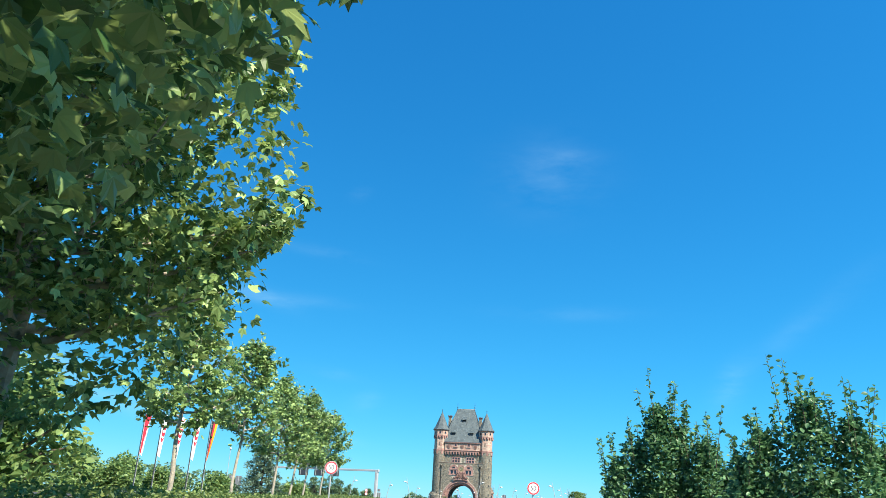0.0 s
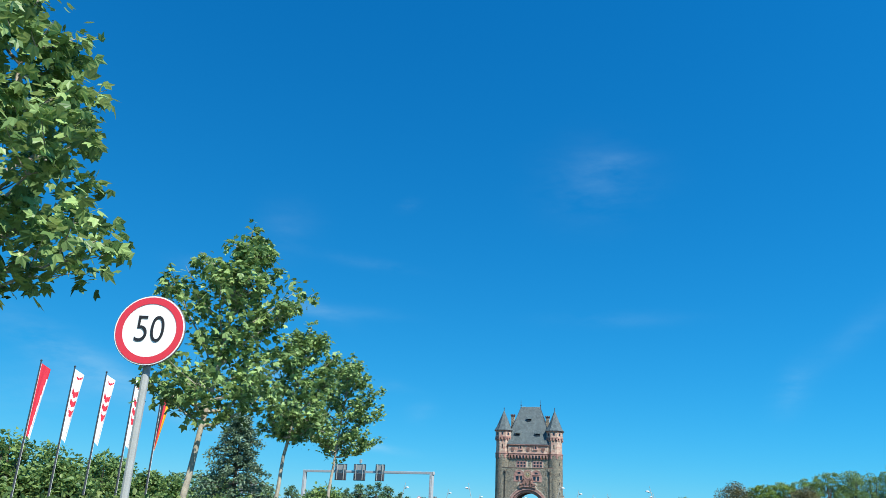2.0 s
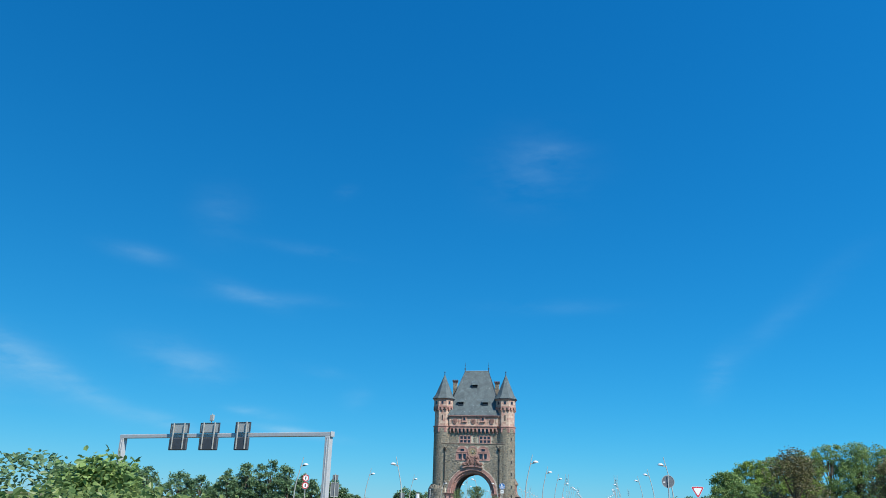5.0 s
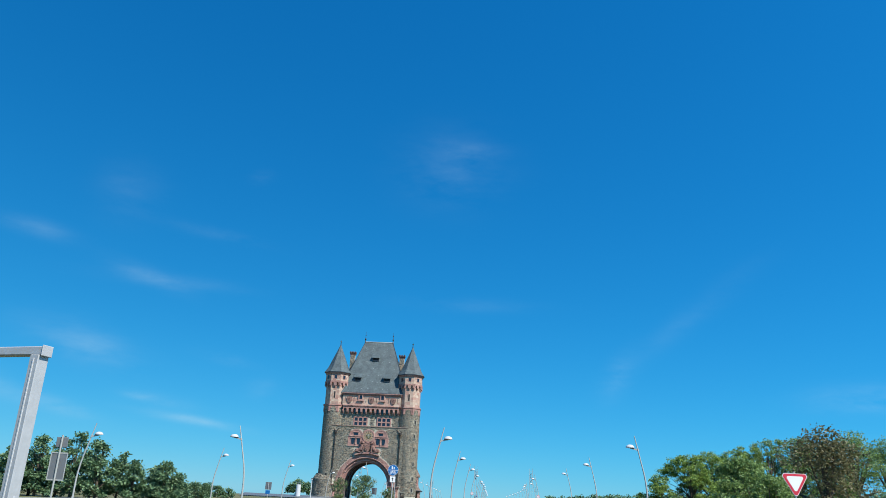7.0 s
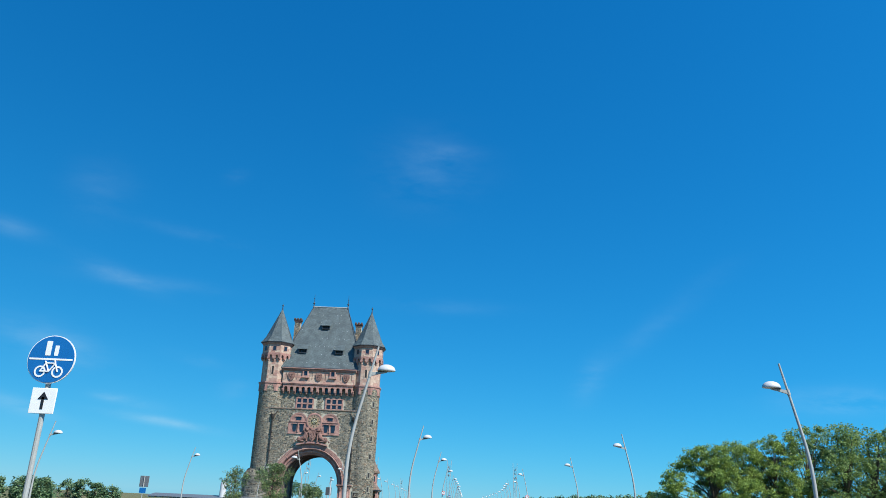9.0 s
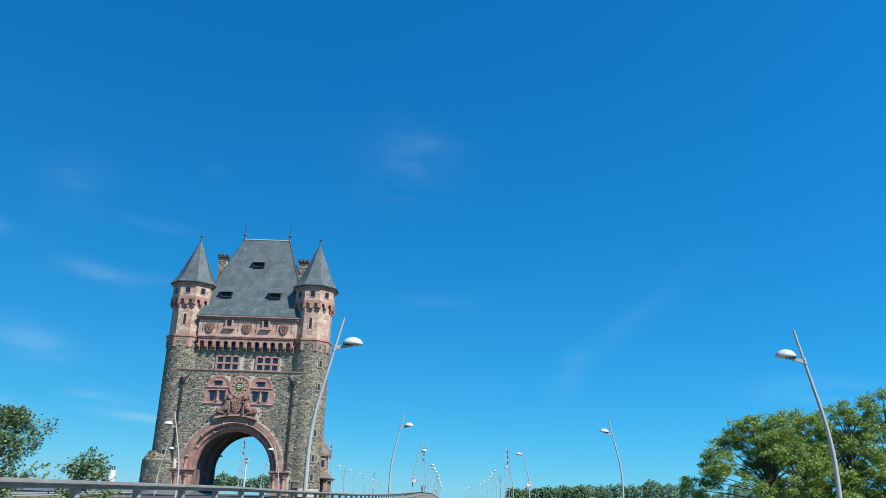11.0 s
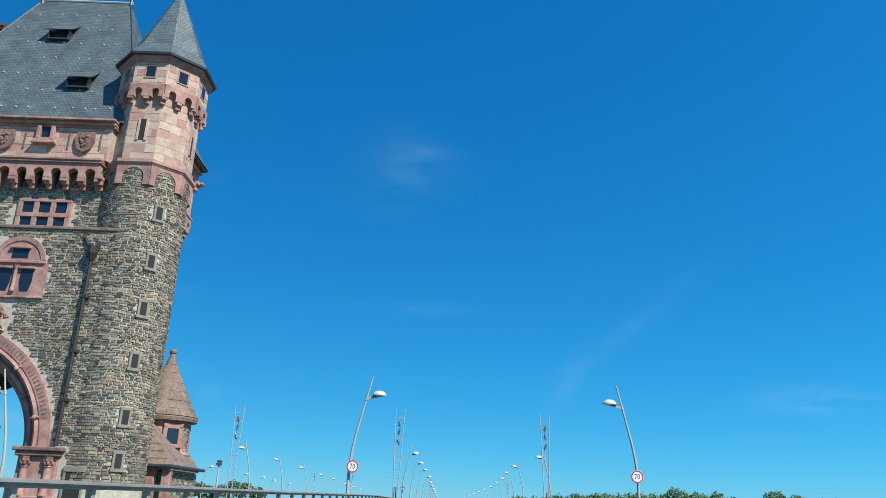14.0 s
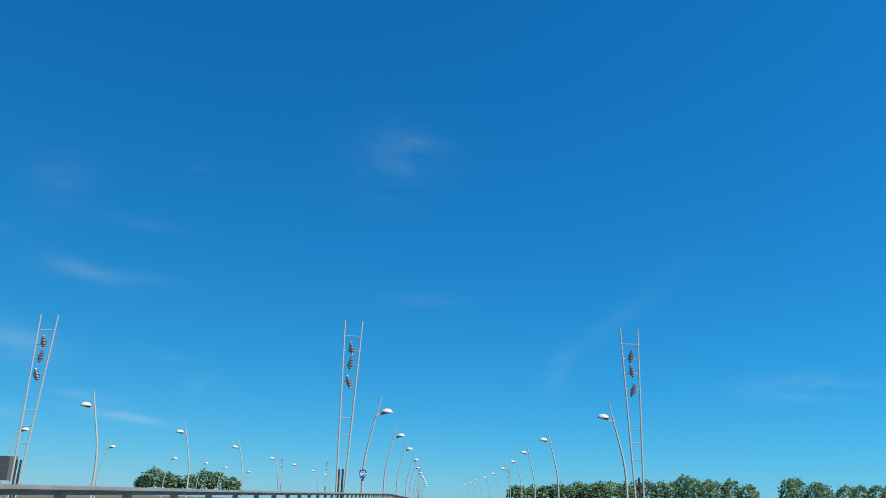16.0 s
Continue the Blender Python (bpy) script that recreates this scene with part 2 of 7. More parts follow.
M_BARKDARK = material("dark bark", (0.09, 0.07, 0.05), 0.95, vary=0.3, scale=6, bump=0.6)
M_ASPHALT = material("road asphalt", (0.055, 0.055, 0.057), 0.9, vary=0.2, scale=12, bump=0.4, bump_scale=90, second=(0.045, 0.045, 0.047))
M_CONCRETE = material("kerb concrete", (0.36, 0.35, 0.33), 0.9, vary=0.15, scale=5, bump=0.3)
M_GRASS = material("dry summer grass", (0.085, 0.10, 0.035), 0.95, vary=0.35, scale=2, bump=0.8, bump_scale=30, second=(0.15, 0.13, 0.055))
M_PAINT = material("white road paint", (0.72, 0.72, 0.70), 0.7, vary=0.1, scale=6)
M_FLAGWHITE = material("white flag cloth", (0.76, 0.76, 0.77), 0.8, vary=0.04)
M_FLAGRED = material("red flag cloth", (0.55, 0.02, 0.045), 0.8, vary=0.06)
M_FLAGBLACK = material("black flag cloth", (0.02, 0.02, 0.024), 0.8)
M_FLAGGOLD = material("golden flag cloth", (0.80, 0.38, 0.015), 0.8, vary=0.06)
M_POLE = material("dark grey flagpole", (0.05, 0.055, 0.065), 0.45, 0.3, vary=0.1)
L_PLANE = leaf_material("plane leaf", (0.036, 0.098, 0.026), (0.34, 0.48, 0.17), 0.24)
L_DARK = leaf_material("dark hornbeam leaf", (0.036, 0.11, 0.048), (0.155, 0.31, 0.13), 0.3)
L_HEDGE = leaf_material("hedge leaf", (0.05, 0.11, 0.03), (0.22, 0.27, 0.085), 0.3)
L_WOOD = leaf_material("woodland leaf", (0.055, 0.125, 0.04), (0.26, 0.37, 0.12), 0.35)
L_BRIGHT = leaf_material("bright maple leaf", (0.05, 0.12, 0.025), (0.35, 0.47, 0.11), 0.3)
L_RUST = leaf_material("rusty chestnut leaf", (0.05, 0.066, 0.028), (0.22, 0.195, 0.09), 0.3)
L_FAR = leaf_material("far woodland leaf", (0.055, 0.125, 0.065), (0.20, 0.30, 0.15), 0.3)
L_ASH = leaf_material("yellowing ash leaf", (0.03, 0.09, 0.04), (0.25, 0.32, 0.13), 0.3)
L_FIR = leaf_material("blue green conifer needle", (0.06, 0.12, 0.08), (0.18, 0.26, 0.16), 0.2)


def slate_material():
    m = material("roof slate", (0.085, 0.095, 0.105), 0.58, vary=0.2, scale=7)
    n, l = m.node_tree.nodes, m.node_tree.links
    b = n["Principled BSDF"]
    tc, mp, br = n.new("ShaderNodeTexCoord"), n.new("ShaderNodeMapping"), n.new("ShaderNodeTexBrick")
    l.new(tc.outputs["UV"], mp.inputs[0])
    l.new(mp.outputs[0], br.inputs["Vector"])
    for key, value in (("Scale", 1.0), ("Mortar Size", 0.02), ("Brick Width", 0.30), ("Row Height", 0.21), ("Bias", 0.0)):
        br.inputs[key].default_value = value
    br.inputs["Color1"].default_value, br.inputs["Color2"].default_value = (0.068, 0.092, 0.098, 1), (0.105, 0.135, 0.142, 1)
    br.inputs["Mortar"].default_value = (0.03, 0.036, 0.04, 1)
    noise_ = n.new("ShaderNodeTexNoise")
    noise_.inputs["Scale"].default_value, noise_.inputs["Detail"].default_value = 0.8, 6
    l.new(tc.outputs["Object"], noise_.inputs["Vector"])
    mx = n.new("ShaderNodeMix")
    mx.data_type, mx.blend_type = "RGBA", "MULTIPLY"
    mx.inputs[0].default_value = 1
    rm = n.new("ShaderNodeValToRGB")
    rm.color_ramp.elements[0].position, rm.color_ramp.elements[0].color = 0.35, (0.75, 0.8, 0.82, 1)
    rm.color_ramp.elements[1].position, rm.color_ramp.elements[1].color = 0.7, (1.2, 1.25, 1.25, 1)
    l.new(noise_.outputs["Fac"], rm.inputs[0])
    l.new(br.outputs["Color"], mx.inputs[6])
    l.new(rm.outputs[0], mx.inputs[7])
    l.new(mx.outputs[2], b.inputs["Base Color"])
    bp = n.new("ShaderNodeBump")
    bp.inputs["Strength"].default_value, bp.inputs["Distance"].default_value = 0.6, 0.02
    bp.invert = True
    l.new(br.outputs["Fac"], bp.inputs["Height"])
    l.new(bp.outputs[0], b.inputs["Normal"])
    return m


M_SLATE = slate_material()


# ---- mesh tools: each returns (vertices, faces) ----
def join(*pieces):
    V, F = [], []
    for v, f in pieces:
        k = len(V)
        V += [tuple(p) for p in v]
        F += [tuple(i + k for i in face) for face in f]
    return V, F


def moved(piece, m):
    return [tuple(m @ Vector(p)) for p in piece[0]], piece[1]


def box(x0, x1, y0, y1, z0, z1, b=0.0):
    """A box, with a chamfer of width b along all its edges."""
    if b <= 0:
        V = [(x, y, z) for z in (z0, z1) for y in (y0, y1) for x in (x0, x1)]
        return V, [(0, 2, 3, 1), (4, 5, 7, 6), (0, 1, 5, 4), (2, 6, 7, 3), (0, 4, 6, 2), (1, 3, 7, 5)]
    bm = bmesh.new()
    V, F = box(x0, x1, y0, y1, z0, z1)
    vs = [bm.verts.new(p) for p in V]
    for f in F:
        bm.faces.new([vs[i] for i in f])
    bmesh.ops.bevel(bm, geom=bm.edges[:], offset=b, segments=1, affect="EDGES")
    bm.verts.index_update()
    out = [tuple(v.co) for v in bm.verts], [tuple(v.index for v in f.verts) for f in bm.faces]
    bm.free()
    return out


def lathe(profile, n=16, centre=(0, 0, 0), phase=0.0, a0=0.0, a1=360.0, caps=True):
    """Turns (radius, height) pairs about an upright axis; with few sides it gives a prism."""
    full = abs(a1 - a0 - 360) < 1e-6
    cols = n if full else n + 1
    V, F = [], []
    for k in range(cols):
        a = radians(phase + a0 + (a1 - a0) * k / n)
        for r, z in profile:
            V.append((centre[0] + r * math.cos(a), centre[1] + r * math.sin(a), centre[2] + z))
    m = len(profile)
    for k in range(n):
        i, j = k * m, ((k + 1) % cols) * m
        for s in range(m - 1):
            F.append((i + s, j + s, j + s + 1, i + s + 1))
    if full and caps:
        for s, turn in ((0, -1), (m - 1, 1)):
            if profile[s][0] > 1e-4:
                F.append(tuple(k * m + s for k in range(n))[::turn])
    return V, F


def tube(points, radii, n=8, caps=True):
    """A round bar along points."""
    pts = [Vector(p) for p in points]
    if isinstance(radii, (int, float)):
        radii = [radii] * len(pts)
    V, F = [], []
    side = None
    for i, p in enumerate(pts):
        way = (pts[min(i + 1, len(pts) - 1)] - pts[max(i - 1, 0)]).normalized()
        if side is None:
            side = way.orthogonal().normalized()
        side = (side - way * side.dot(way)).normalized()
        up = way.cross(side)
        for k in range(n):
            a = 2 * math.pi * k / n
            V.append(tuple(p + (side * math.cos(a) + up * math.sin(a)) * radii[i]))
    for i in range(len(pts) - 1):
        for k in range(n):
            q = (k + 1) % n
            F.append((i * n + k, i * n + q, (i + 1) * n + q, (i + 1) * n + k))
    if caps:
        F.append(tuple(range(n))[::-1])
        F.append(tuple((len(pts) - 1) * n + k for k in range(n)))
    return V, F


def ball(c, rx, ry, rz, n=10, m=6):
    V, F = lathe([(max(1e-5, math.sin(math.pi * k / m)), -math.cos(math.pi * k / m)) for k in range(m + 1)], n)
    return [(c[0] + x * rx, c[1] + y * ry, c[2] + z * rz) for x, y, z in V], F


def prism_xz(outline, y0, y1):
    """A flat outline in x and z, carried from y0 (front) to y1."""
    n = len(outline)
    V = [(x, y, z) for y in (y0, y1) for x, z in outline]
    F = [tuple(range(n)), tuple(range(2 * n - 1, n - 1, -1))]
    F += [(k, n + k, n + (k + 1) % n, (k + 1) % n) for k in range(n)]
    return V, F


def welded(V, F):
    """Joins points that lie in one place."""
    seen, index, out = {}, [], []
    for p in V:
        key = (round(p[0], 4), round(p[1], 4), round(p[2], 4))
        if key not in seen:
            seen[key] = len(out)
            out.append(p)
        index.append(seen[key])
    faces = []
    for f in F:
        g = list(dict.fromkeys(index[i] for i in f))
        if len(g) > 2:
            faces.append(tuple(g))
    return out, faces


def arched_wall(x0, x1, z0, z1, y0, y1, arches, step=0.25):
    """A wall between two depths with round-headed openings (centre, springing, radius, foot)."""
    xs = {x0, x1}
    for cx, zs, r, foot in arches:
        xs |= {cx + r * math.cos(math.pi * k / 24) for k in range(25)}
    xs = sorted(x for x in xs if x0 - 1e-6 <= x <= x1 + 1e-6)
    V, F = [], []

    def foot_at(x, mid):
        for cx, zs, r, foot in arches:
            if abs(mid - cx) < r:
                return foot if foot is not None and False else zs + math.sqrt(max(0, r * r - (x - cx) ** 2)), foot, zs
        return z0, None, None
    for a, b in zip(xs, xs[1:]):
        if b - a < 1e-5:
            continue
        mid = (a + b) / 2
        (fa, foot, zs), (fb, _, _) = foot_at(a, mid), foot_at(b, mid)
        k = len(V)
        V += [(a, y0, fa), (b, y0, fb), (b, y0, z1), (a, y0, z1), (a, y1, fa), (b, y1, fb), (b, y1, z1), (a, y1, z1)]
        F += [(k, k + 1, k + 2, k + 3), (k + 5, k + 4, k + 7, k + 6), (k, k + 4, k + 5, k + 1), (k + 3, k + 2, k + 6, k + 7)]
        if foot is not None and foot > z0 + 1e-4:
            F.append((k, k + 1, k + 5, k + 4))
            k = len(V)
            V += [(a, y0, z0), (b, y0, z0), (b, y0, foot), (a, y0, foot), (a, y1, z0), (b, y1, z0), (b, y1, foot), (a, y1, foot)]
            F += [(k, k + 1, k + 2, k + 3), (k + 5, k + 4, k + 7, k + 6), (k + 3, k + 2, k + 6, k + 7)]
    for cx, zs, r, foot in arches:
        for x in (cx - r, cx + r):
            lo = z0 if foot is None else foot
            if zs > lo + 1e-4 and x0 - 1e-6 <= x <= x1 + 1e-6:
                k = len(V)
                V += [(x, y0, lo), (x, y0, zs), (x, y1, zs), (x, y1, lo)]
                F.append((k, k + 1, k + 2, k + 3))
    for x in (x0, x1):
        k = len(V)
        V += [(x, y0, z0), (x, y0, z1), (x, y1, z1), (x, y1, z0)]
        F.append((k, k + 1, k + 2, k + 3))
    return welded(V, F)


def ring_arch(cx, zc, profile, n=36, a0=0.0, a1=180.0):
    """Sweeps a closed profile of (radius, depth) points round an arch in the plane of x and z."""
    V, F, m = [], [], len(profile)
    for k in range(n + 1):
        a = radians(a0 + (a1 - a0) * k / n)
        V += [(cx + r * math.cos(a), y, zc + r * math.sin(a)) for r, y in profile]
    for k in range(n):
        for s in range(m):
            t = (s + 1) % m
            F.append((k * m + s, k * m + t, (k + 1) * m + t, (k + 1) * m + s))
    F += [tuple(range(m)), tuple(n * m + s for s in range(m))[::-1]]
    return V, F


def mesh(name, piece, mat, smooth=False, recalc=True):
    me = bpy.data.meshes.new(name)
    me.from_pydata(piece[0], [], piece[1])
    if recalc:
        bm = bmesh.new()
        bm.from_mesh(me)
        bmesh.ops.recalc_face_normals(bm, faces=bm.faces)
        bm.to_mesh(me)
        bm.free()
    me.materials.append(mat)
    if smooth:
        me.polygons.foreach_set("use_smooth", [True] * len(me.polygons))
        me.set_sharp_from_angle(angle=radians(40))
    return me


def part(name, piece, mat, parent, label="", smooth=False, kind="", recalc=True):
    ob = new(name, mesh(name, piece, mat, smooth, recalc))
    ob.parent = parent
    if label or kind:
        tagged(ob, label, kind=kind)
    return ob


def thing(name, label, category, at=(0, 0, 0), turn=0.0, group="", kind=""):
    ob = new(name)
    ob.empty_display_size = 0.3
    ob.matrix_world = pose(*at, 0, 0, turn)
    return tagged(ob, label, category, group, kind)


def single(name, piece, mat, label, category, group="", kind="", smooth=False, recalc=True):
    return tagged(new(name, mesh(name, piece, mat, smooth, recalc)), label, category, group, kind)


def rubble(rng, s0, s1, z0, z1, spot, rows=(0.10, 0.22), widths=(0.16, 0.58), gap=0.036, deep=(0.02, 0.075), keep=None):
    """Courses of uneven stones over a face: spot(s, z) gives the place, the way along and the way out."""
    V, F = [], []
    z = z0
    rough = rows[1] < 0.3
    ph = [rng.uniform(0, 6.28) for _ in range(3)]

    def lift(q, zz):
        """Courses rise and sink along the wall, and die out at the edges of the face."""
        if not rough:
            return 0.0
        edge = min(1.0, (zz - z0) / 0.6, (z1 - zz) / 0.6)
        return max(0.0, edge) * (0.05 * math.sin(1.1 * q + ph[0] + 0.7 * zz) + 0.035 * math.sin(2.9 * q + ph[1] - 1.3 * zz))
    while z < z1 - 0.08:
        h = min(rng.uniform(*rows), z1 - z)
        s = s0 - rng.uniform(0, widths[1] * 0.6)
        while s < s1:
            w = rng.uniform(*widths)
            a, b = max(s, s0), min(s + w, s1)
            s += w
            if b - a < 0.1 or (keep and not keep((a + b) / 2, z + h / 2, b - a, h)):
                continue
            g = gap / 2
            d = rng.uniform(*deep)
            k = len(V)
            j = (lambda: rng.uniform(-0.022, 0.022)) if rough else (lambda: rng.uniform(-0.008, 0.008))
            corners = [(a + g + j(), z + g + j()), (b - g + j(), z + g + j()), (b - g + j(), z + h - g + j()), (a + g + j(), z + h - g + j())]
            for q, zz in corners:
                p, t, o = spot(q, zz + lift(q, zz))
                V.append(tuple(p - o * 0.02))
            cs, cz = (a + b) / 2, z + h / 2
            for q, zz in corners:
                f = 0.86 if rough else 0.97
                p, t, o = spot(cs + (q - cs) * f, cz + (zz - cz) * f + lift(q, zz))
                V.append(tuple(p + o * (d + rng.uniform(-0.012, 0.012))))
            F += [(k + 4, k + 5, k + 6, k + 7)] + [(k + i, k + (i + 1) % 4, k + 4 + (i + 1) % 4, k + 4 + i) for i in range(4)]
        z += h
    return V, F


def stone_parts(rng, s0, s1, z0, z1, spot, parent, mat, keep=None, most=300):
    """The same courses, each stone an object of its own on one of a few shared meshes."""
    kinds = []
    for _ in range(10):
        j = lambda: rng.uniform(-0.05, 0.05)
        low = [(-0.5 + j(), 0, -0.5 + j()), (0.5 + j(), 0, -0.5 + j()), (0.5 + j(), 0, 0.5 + j()), (-0.5 + j(), 0, 0.5 + j())]
        high = [(x * 0.84, -1 + rng.uniform(-0.15, 0.15), z * 0.84) for x, _, z in low]
        kinds.append(mesh("rubble_stone", (low + high, [(4, 5, 6, 7)] + [(i, (i + 1) % 4, 4 + (i + 1) % 4, 4 + i) for i in range(4)]), mat, recalc=False))
    count, z = 0, z0
    while z < z1 - 0.08 and count < most - 24:
        h = min(rng.uniform(0.11, 0.24), z1 - z)
        s = s0 - rng.uniform(0, 0.4)
        while s < s1:
            w = rng.uniform(0.2, 0.6)
            a, b = max(s, s0), min(s + w, s1)
            s += w
            if b - a < 0.12 or count >= most or (keep and not keep((a + b) / 2, z + h / 2, b - a, h)):
                continue
            p, t, o = spot((a + b) / 2, z + h / 2)
            ob = new("rubble_stone", rng.choice(kinds))
            ob.parent = parent
            m = Matrix((t, -o, Vector((0, 0, 1)))).transposed().to_4x4()
            ob.matrix_local = Matrix.Translation(p - o * 0.02) @ m @ Matrix.Diagonal((b - a - 0.03, rng.uniform(0.06, 0.10), h - 0.03, 1))
            count += 1
        z += h
    return z


# ---- ground and roads ----
def strip(name, left, right, z, mat, label, category, thick=0.06, kind="structure"):
    """A slab between two edge lines, given point by point."""
    n = len(left)
    up = [z + deck(y) + dip(x, y) for x, y in left]
    V = [(x, y, u) for (x, y), u in zip(left, up)] + [(x, y, u) for (x, y), u in zip(right, up)] + [(x, y, u - thick) for (x, y), u in zip(left, up)] + [(x, y, u - thick) for (x, y), u in zip(right, up)]
    F = []
    for k in range(n - 1):
        F += [(k, n + k, n + k + 1, k + 1), (2 * n + k, 2 * n + k + 1, 3 * n + k + 1, 3 * n + k), (k, k + 1, 2 * n + k + 1, 2 * n + k), (n + k, 3 * n + k, 3 * n + k + 1, n + k + 1)]
    return single(name, (V, F), mat, label, category, kind=kind)


def deck(y):
    """The bridge and the land beyond the tower fall away gently."""
    return -0.012 * max(0.0, y - 90.0)


def dip(x, y):
    """The old road lies half a metre lower before it climbs to the tower."""
    across = min(1.0, max(0.0, (-10.0 - x) / 7.0))
    way = min(1.0, max(0.0, (y + 190.0) / 40.0)) * min(1.0, max(0.0, (8.0 - y) / 45.0))
    return -0.55 * across * way


GX = [-3500, -900, -300, -120, -80, -60, -45, -36, -28, -22, -17, -10, 0, 30, 120, 600, 3500]
GY = [-3500, -800, -400, -260, -190, -170, -150, -120, -90, -60, -37, -20, -5, 8, 40, 90, 400, 1200, 3500]
single("ground", ([(x, y, -0.12 + deck(y) + dip(x, y)) for y in GY for x in GX],
                  [(r * len(GX) + c, r * len(GX) + c + 1, (r + 1) * len(GX) + c + 1, (r + 1) * len(GX) + c) for r in range(len(GY) - 1) for c in range(len(GX) - 1)]), M_GRASS,
       "dry grassy ground reaching to the horizon", "ground", kind="structure", recalc=False)
# the middle line of the carriageway: it bends right, then runs on over the bridge
ROAD = [(44.0, -340.0), (36.5, -315.0), (29.5, -288.0), (22.5, -258.0), (15.5, -228.0), (10.0, -200.0), (7.4, -175.0), (6.3, -145.0), (6.1, -110.0), (6.3, -60.0), (6.9, -20.0), (7.4, 20.0), (8.2, 90.0), (9.21, 120.0), (13.0, 300.0), (26.0, 1000.0)]


def beside(line, off):
    out = []
    for k, (x, y) in enumerate(line):
        x0, y0 = line[max(k - 1, 0)]
        x1, y1 = line[min(k + 1, len(line) - 1)]
        d = math.hypot(x1 - x0, y1 - y0)
        out.append((x + off * (y1 - y0) / d, y - off * (x1 - x0) / d))
    return out


strip("road", beside(ROAD, -7.3), beside(ROAD, 7.3), 0.0, M_ASPHALT, "grey asphalt carriageway leading over the bridge", "road")
for side, name in ((-7.5, "kerb"), (7.5, "kerb")):
    strip(name, beside(ROAD, side - 0.15), beside(ROAD, side + 0.15), 0.13, M_CONCRETE, "pale concrete kerb along the carriageway", "kerb", 0.2)
strip("pavement", beside(ROAD, 7.66), beside(ROAD, 10.6), 0.12, M_CONCRETE, "pale paved footway beside the carriageway", "pavement", 0.2)
for off in (-6.9, 6.9):
    strip("lane_line", beside(ROAD, off - 0.07), beside(ROAD, off + 0.07), 0.006, M_PAINT, "white painted edge line on the asphalt", "road marking", 0.004)
for off in (-2.0, 2.4):
    strip("lane_line", beside(ROAD, off - 0.06), beside(ROAD, off + 0.06), 0.006, M_PAINT, "white painted lane line on the asphalt", "road marking", 0.004)
OLDROAD = [(-36.0, -230.0), (-34.0, -190.0), (-31.8, -150.0), (-30.2, -110.0), (-28.9, -80.0), (-28.2, -37.0), (-27.5, 8.0), (-27.3, 20.0), (-27.3, 60.0), (-29.0, 90.0), (-33.0, 160.0), (-45.3, 400.0), (-71.5, 900.0)]
strip("road", beside(OLDROAD, -4.6), beside(OLDROAD, 4.6), 0.004, M_ASPHALT, "grey asphalt road running through the gate tower", "road")


# ---- the gate tower ----
TX, TY = -27.3, 26.4
tower = thing("gate_tower", "tall grey rubble and pink sandstone gate tower with slate roofs", "tower", (TX, TY, 0.3))
rng = random.Random(7)
W2, CORNER, RC = 9.45, 2.65, 2.75         # half distance of the corner towers, their depth, their radius
ARCH_R, ARCH_Z, DEEP = 5.75, 3.3, 12.7

# walls: the lower mass with the passage, and the set-back upper storey
part("lower_wall", arched_wall(-9.1, 9.1, 0, 17.2, 0, 1.58, [(0, ARCH_Z, 6.5, None)]), M_MORTAR, tower, "grey rubble wall with pale mortar")
part("lower_wall", arched_wall(-8.4, 8.4, 0, 17.2, 1.58, DEEP, [(0, ARCH_Z, ARCH_R, None)]), M_VAULT, tower, "red sandstone passage walls with shade in their colour")
part("upper_wall", box(-8.4, 8.4, 1.0, DEEP - 0.4, 17.2, 25.35), M_MORTAR, tower, "grey rubble upper wall")
part("ledge", box(-W2 - 0.1, W2 + 0.1, -0.15, 1.1, 17.14, 17.38, 0.05), M_BROWN, tower, "brown sandstone ledge")

for side in (-1, 1):
    part("base_course", box(*sorted((side * 5.75, side * 9.2)), 0.05, DEEP - 0.05, -0.45, 0.0), M_MORTAR, tower)

# openings in the rubble of the front: rectangles and discs that hold no stones
HOLES = [(-4.95, -0.8, 12.3, 15.4), (0.8, 4.95, 12.3, 15.4), (-4.2, -1.5, 15.3, 16.6), (1.5, 4.2, 15.3, 16.6), (-3.3, 3.3, 10.0, 13.2)]


def front_keep(s, z, w, h):
    if math.hypot(s, z - ARCH_Z) < 7.42 + w * 0.3 and z > ARCH_Z - 0.2:
        return False
    if z <= ARCH_Z and abs(s) < 8.35 + w * 0.4:
        return False
    if math.hypot(s, z - 14.95) < 1.5:
        return False
    return not any(a - w * 0.3 < s < b + w * 0.3 and c - h * 0.3 < z < d + h * 0.3 for a, b, c, d in HOLES)


def flat_front(y):
    return lambda s, z: (Vector((s, y, z)), Vector((1, 0, 0)), Vector((0, -1, 0)))


part("rubble_masonry", rubble(rng, -9.2, 9.2, 0.0, 17.1, flat_front(0), keep=front_keep), M_STONE, tower, "grey and brown rubble stones", kind="stuff")


def upper_keep(s, z, w, h):
    return not any(a - w * 0.4 < s < b + w * 0.4 and 17.4 < z < 19.55 for a, b in ((-4.35, -0.15), (1.3, 5.4)))


part("rubble_masonry", rubble(rng, -8.3, 8.3, 17.42, 22.3, flat_front(1.0), keep=upper_keep), M_STONE, tower, "grey and brown rubble stones", kind="stuff")


def on_round(cx, cy, r):
    def spot(s, z):
        a = s / r
        o = Vector((math.sin(a), -math.cos(a), 0))
        return Vector((cx, cy, z)) + o * r, Vector((math.cos(a), math.sin(a), 0)), o
    return spot


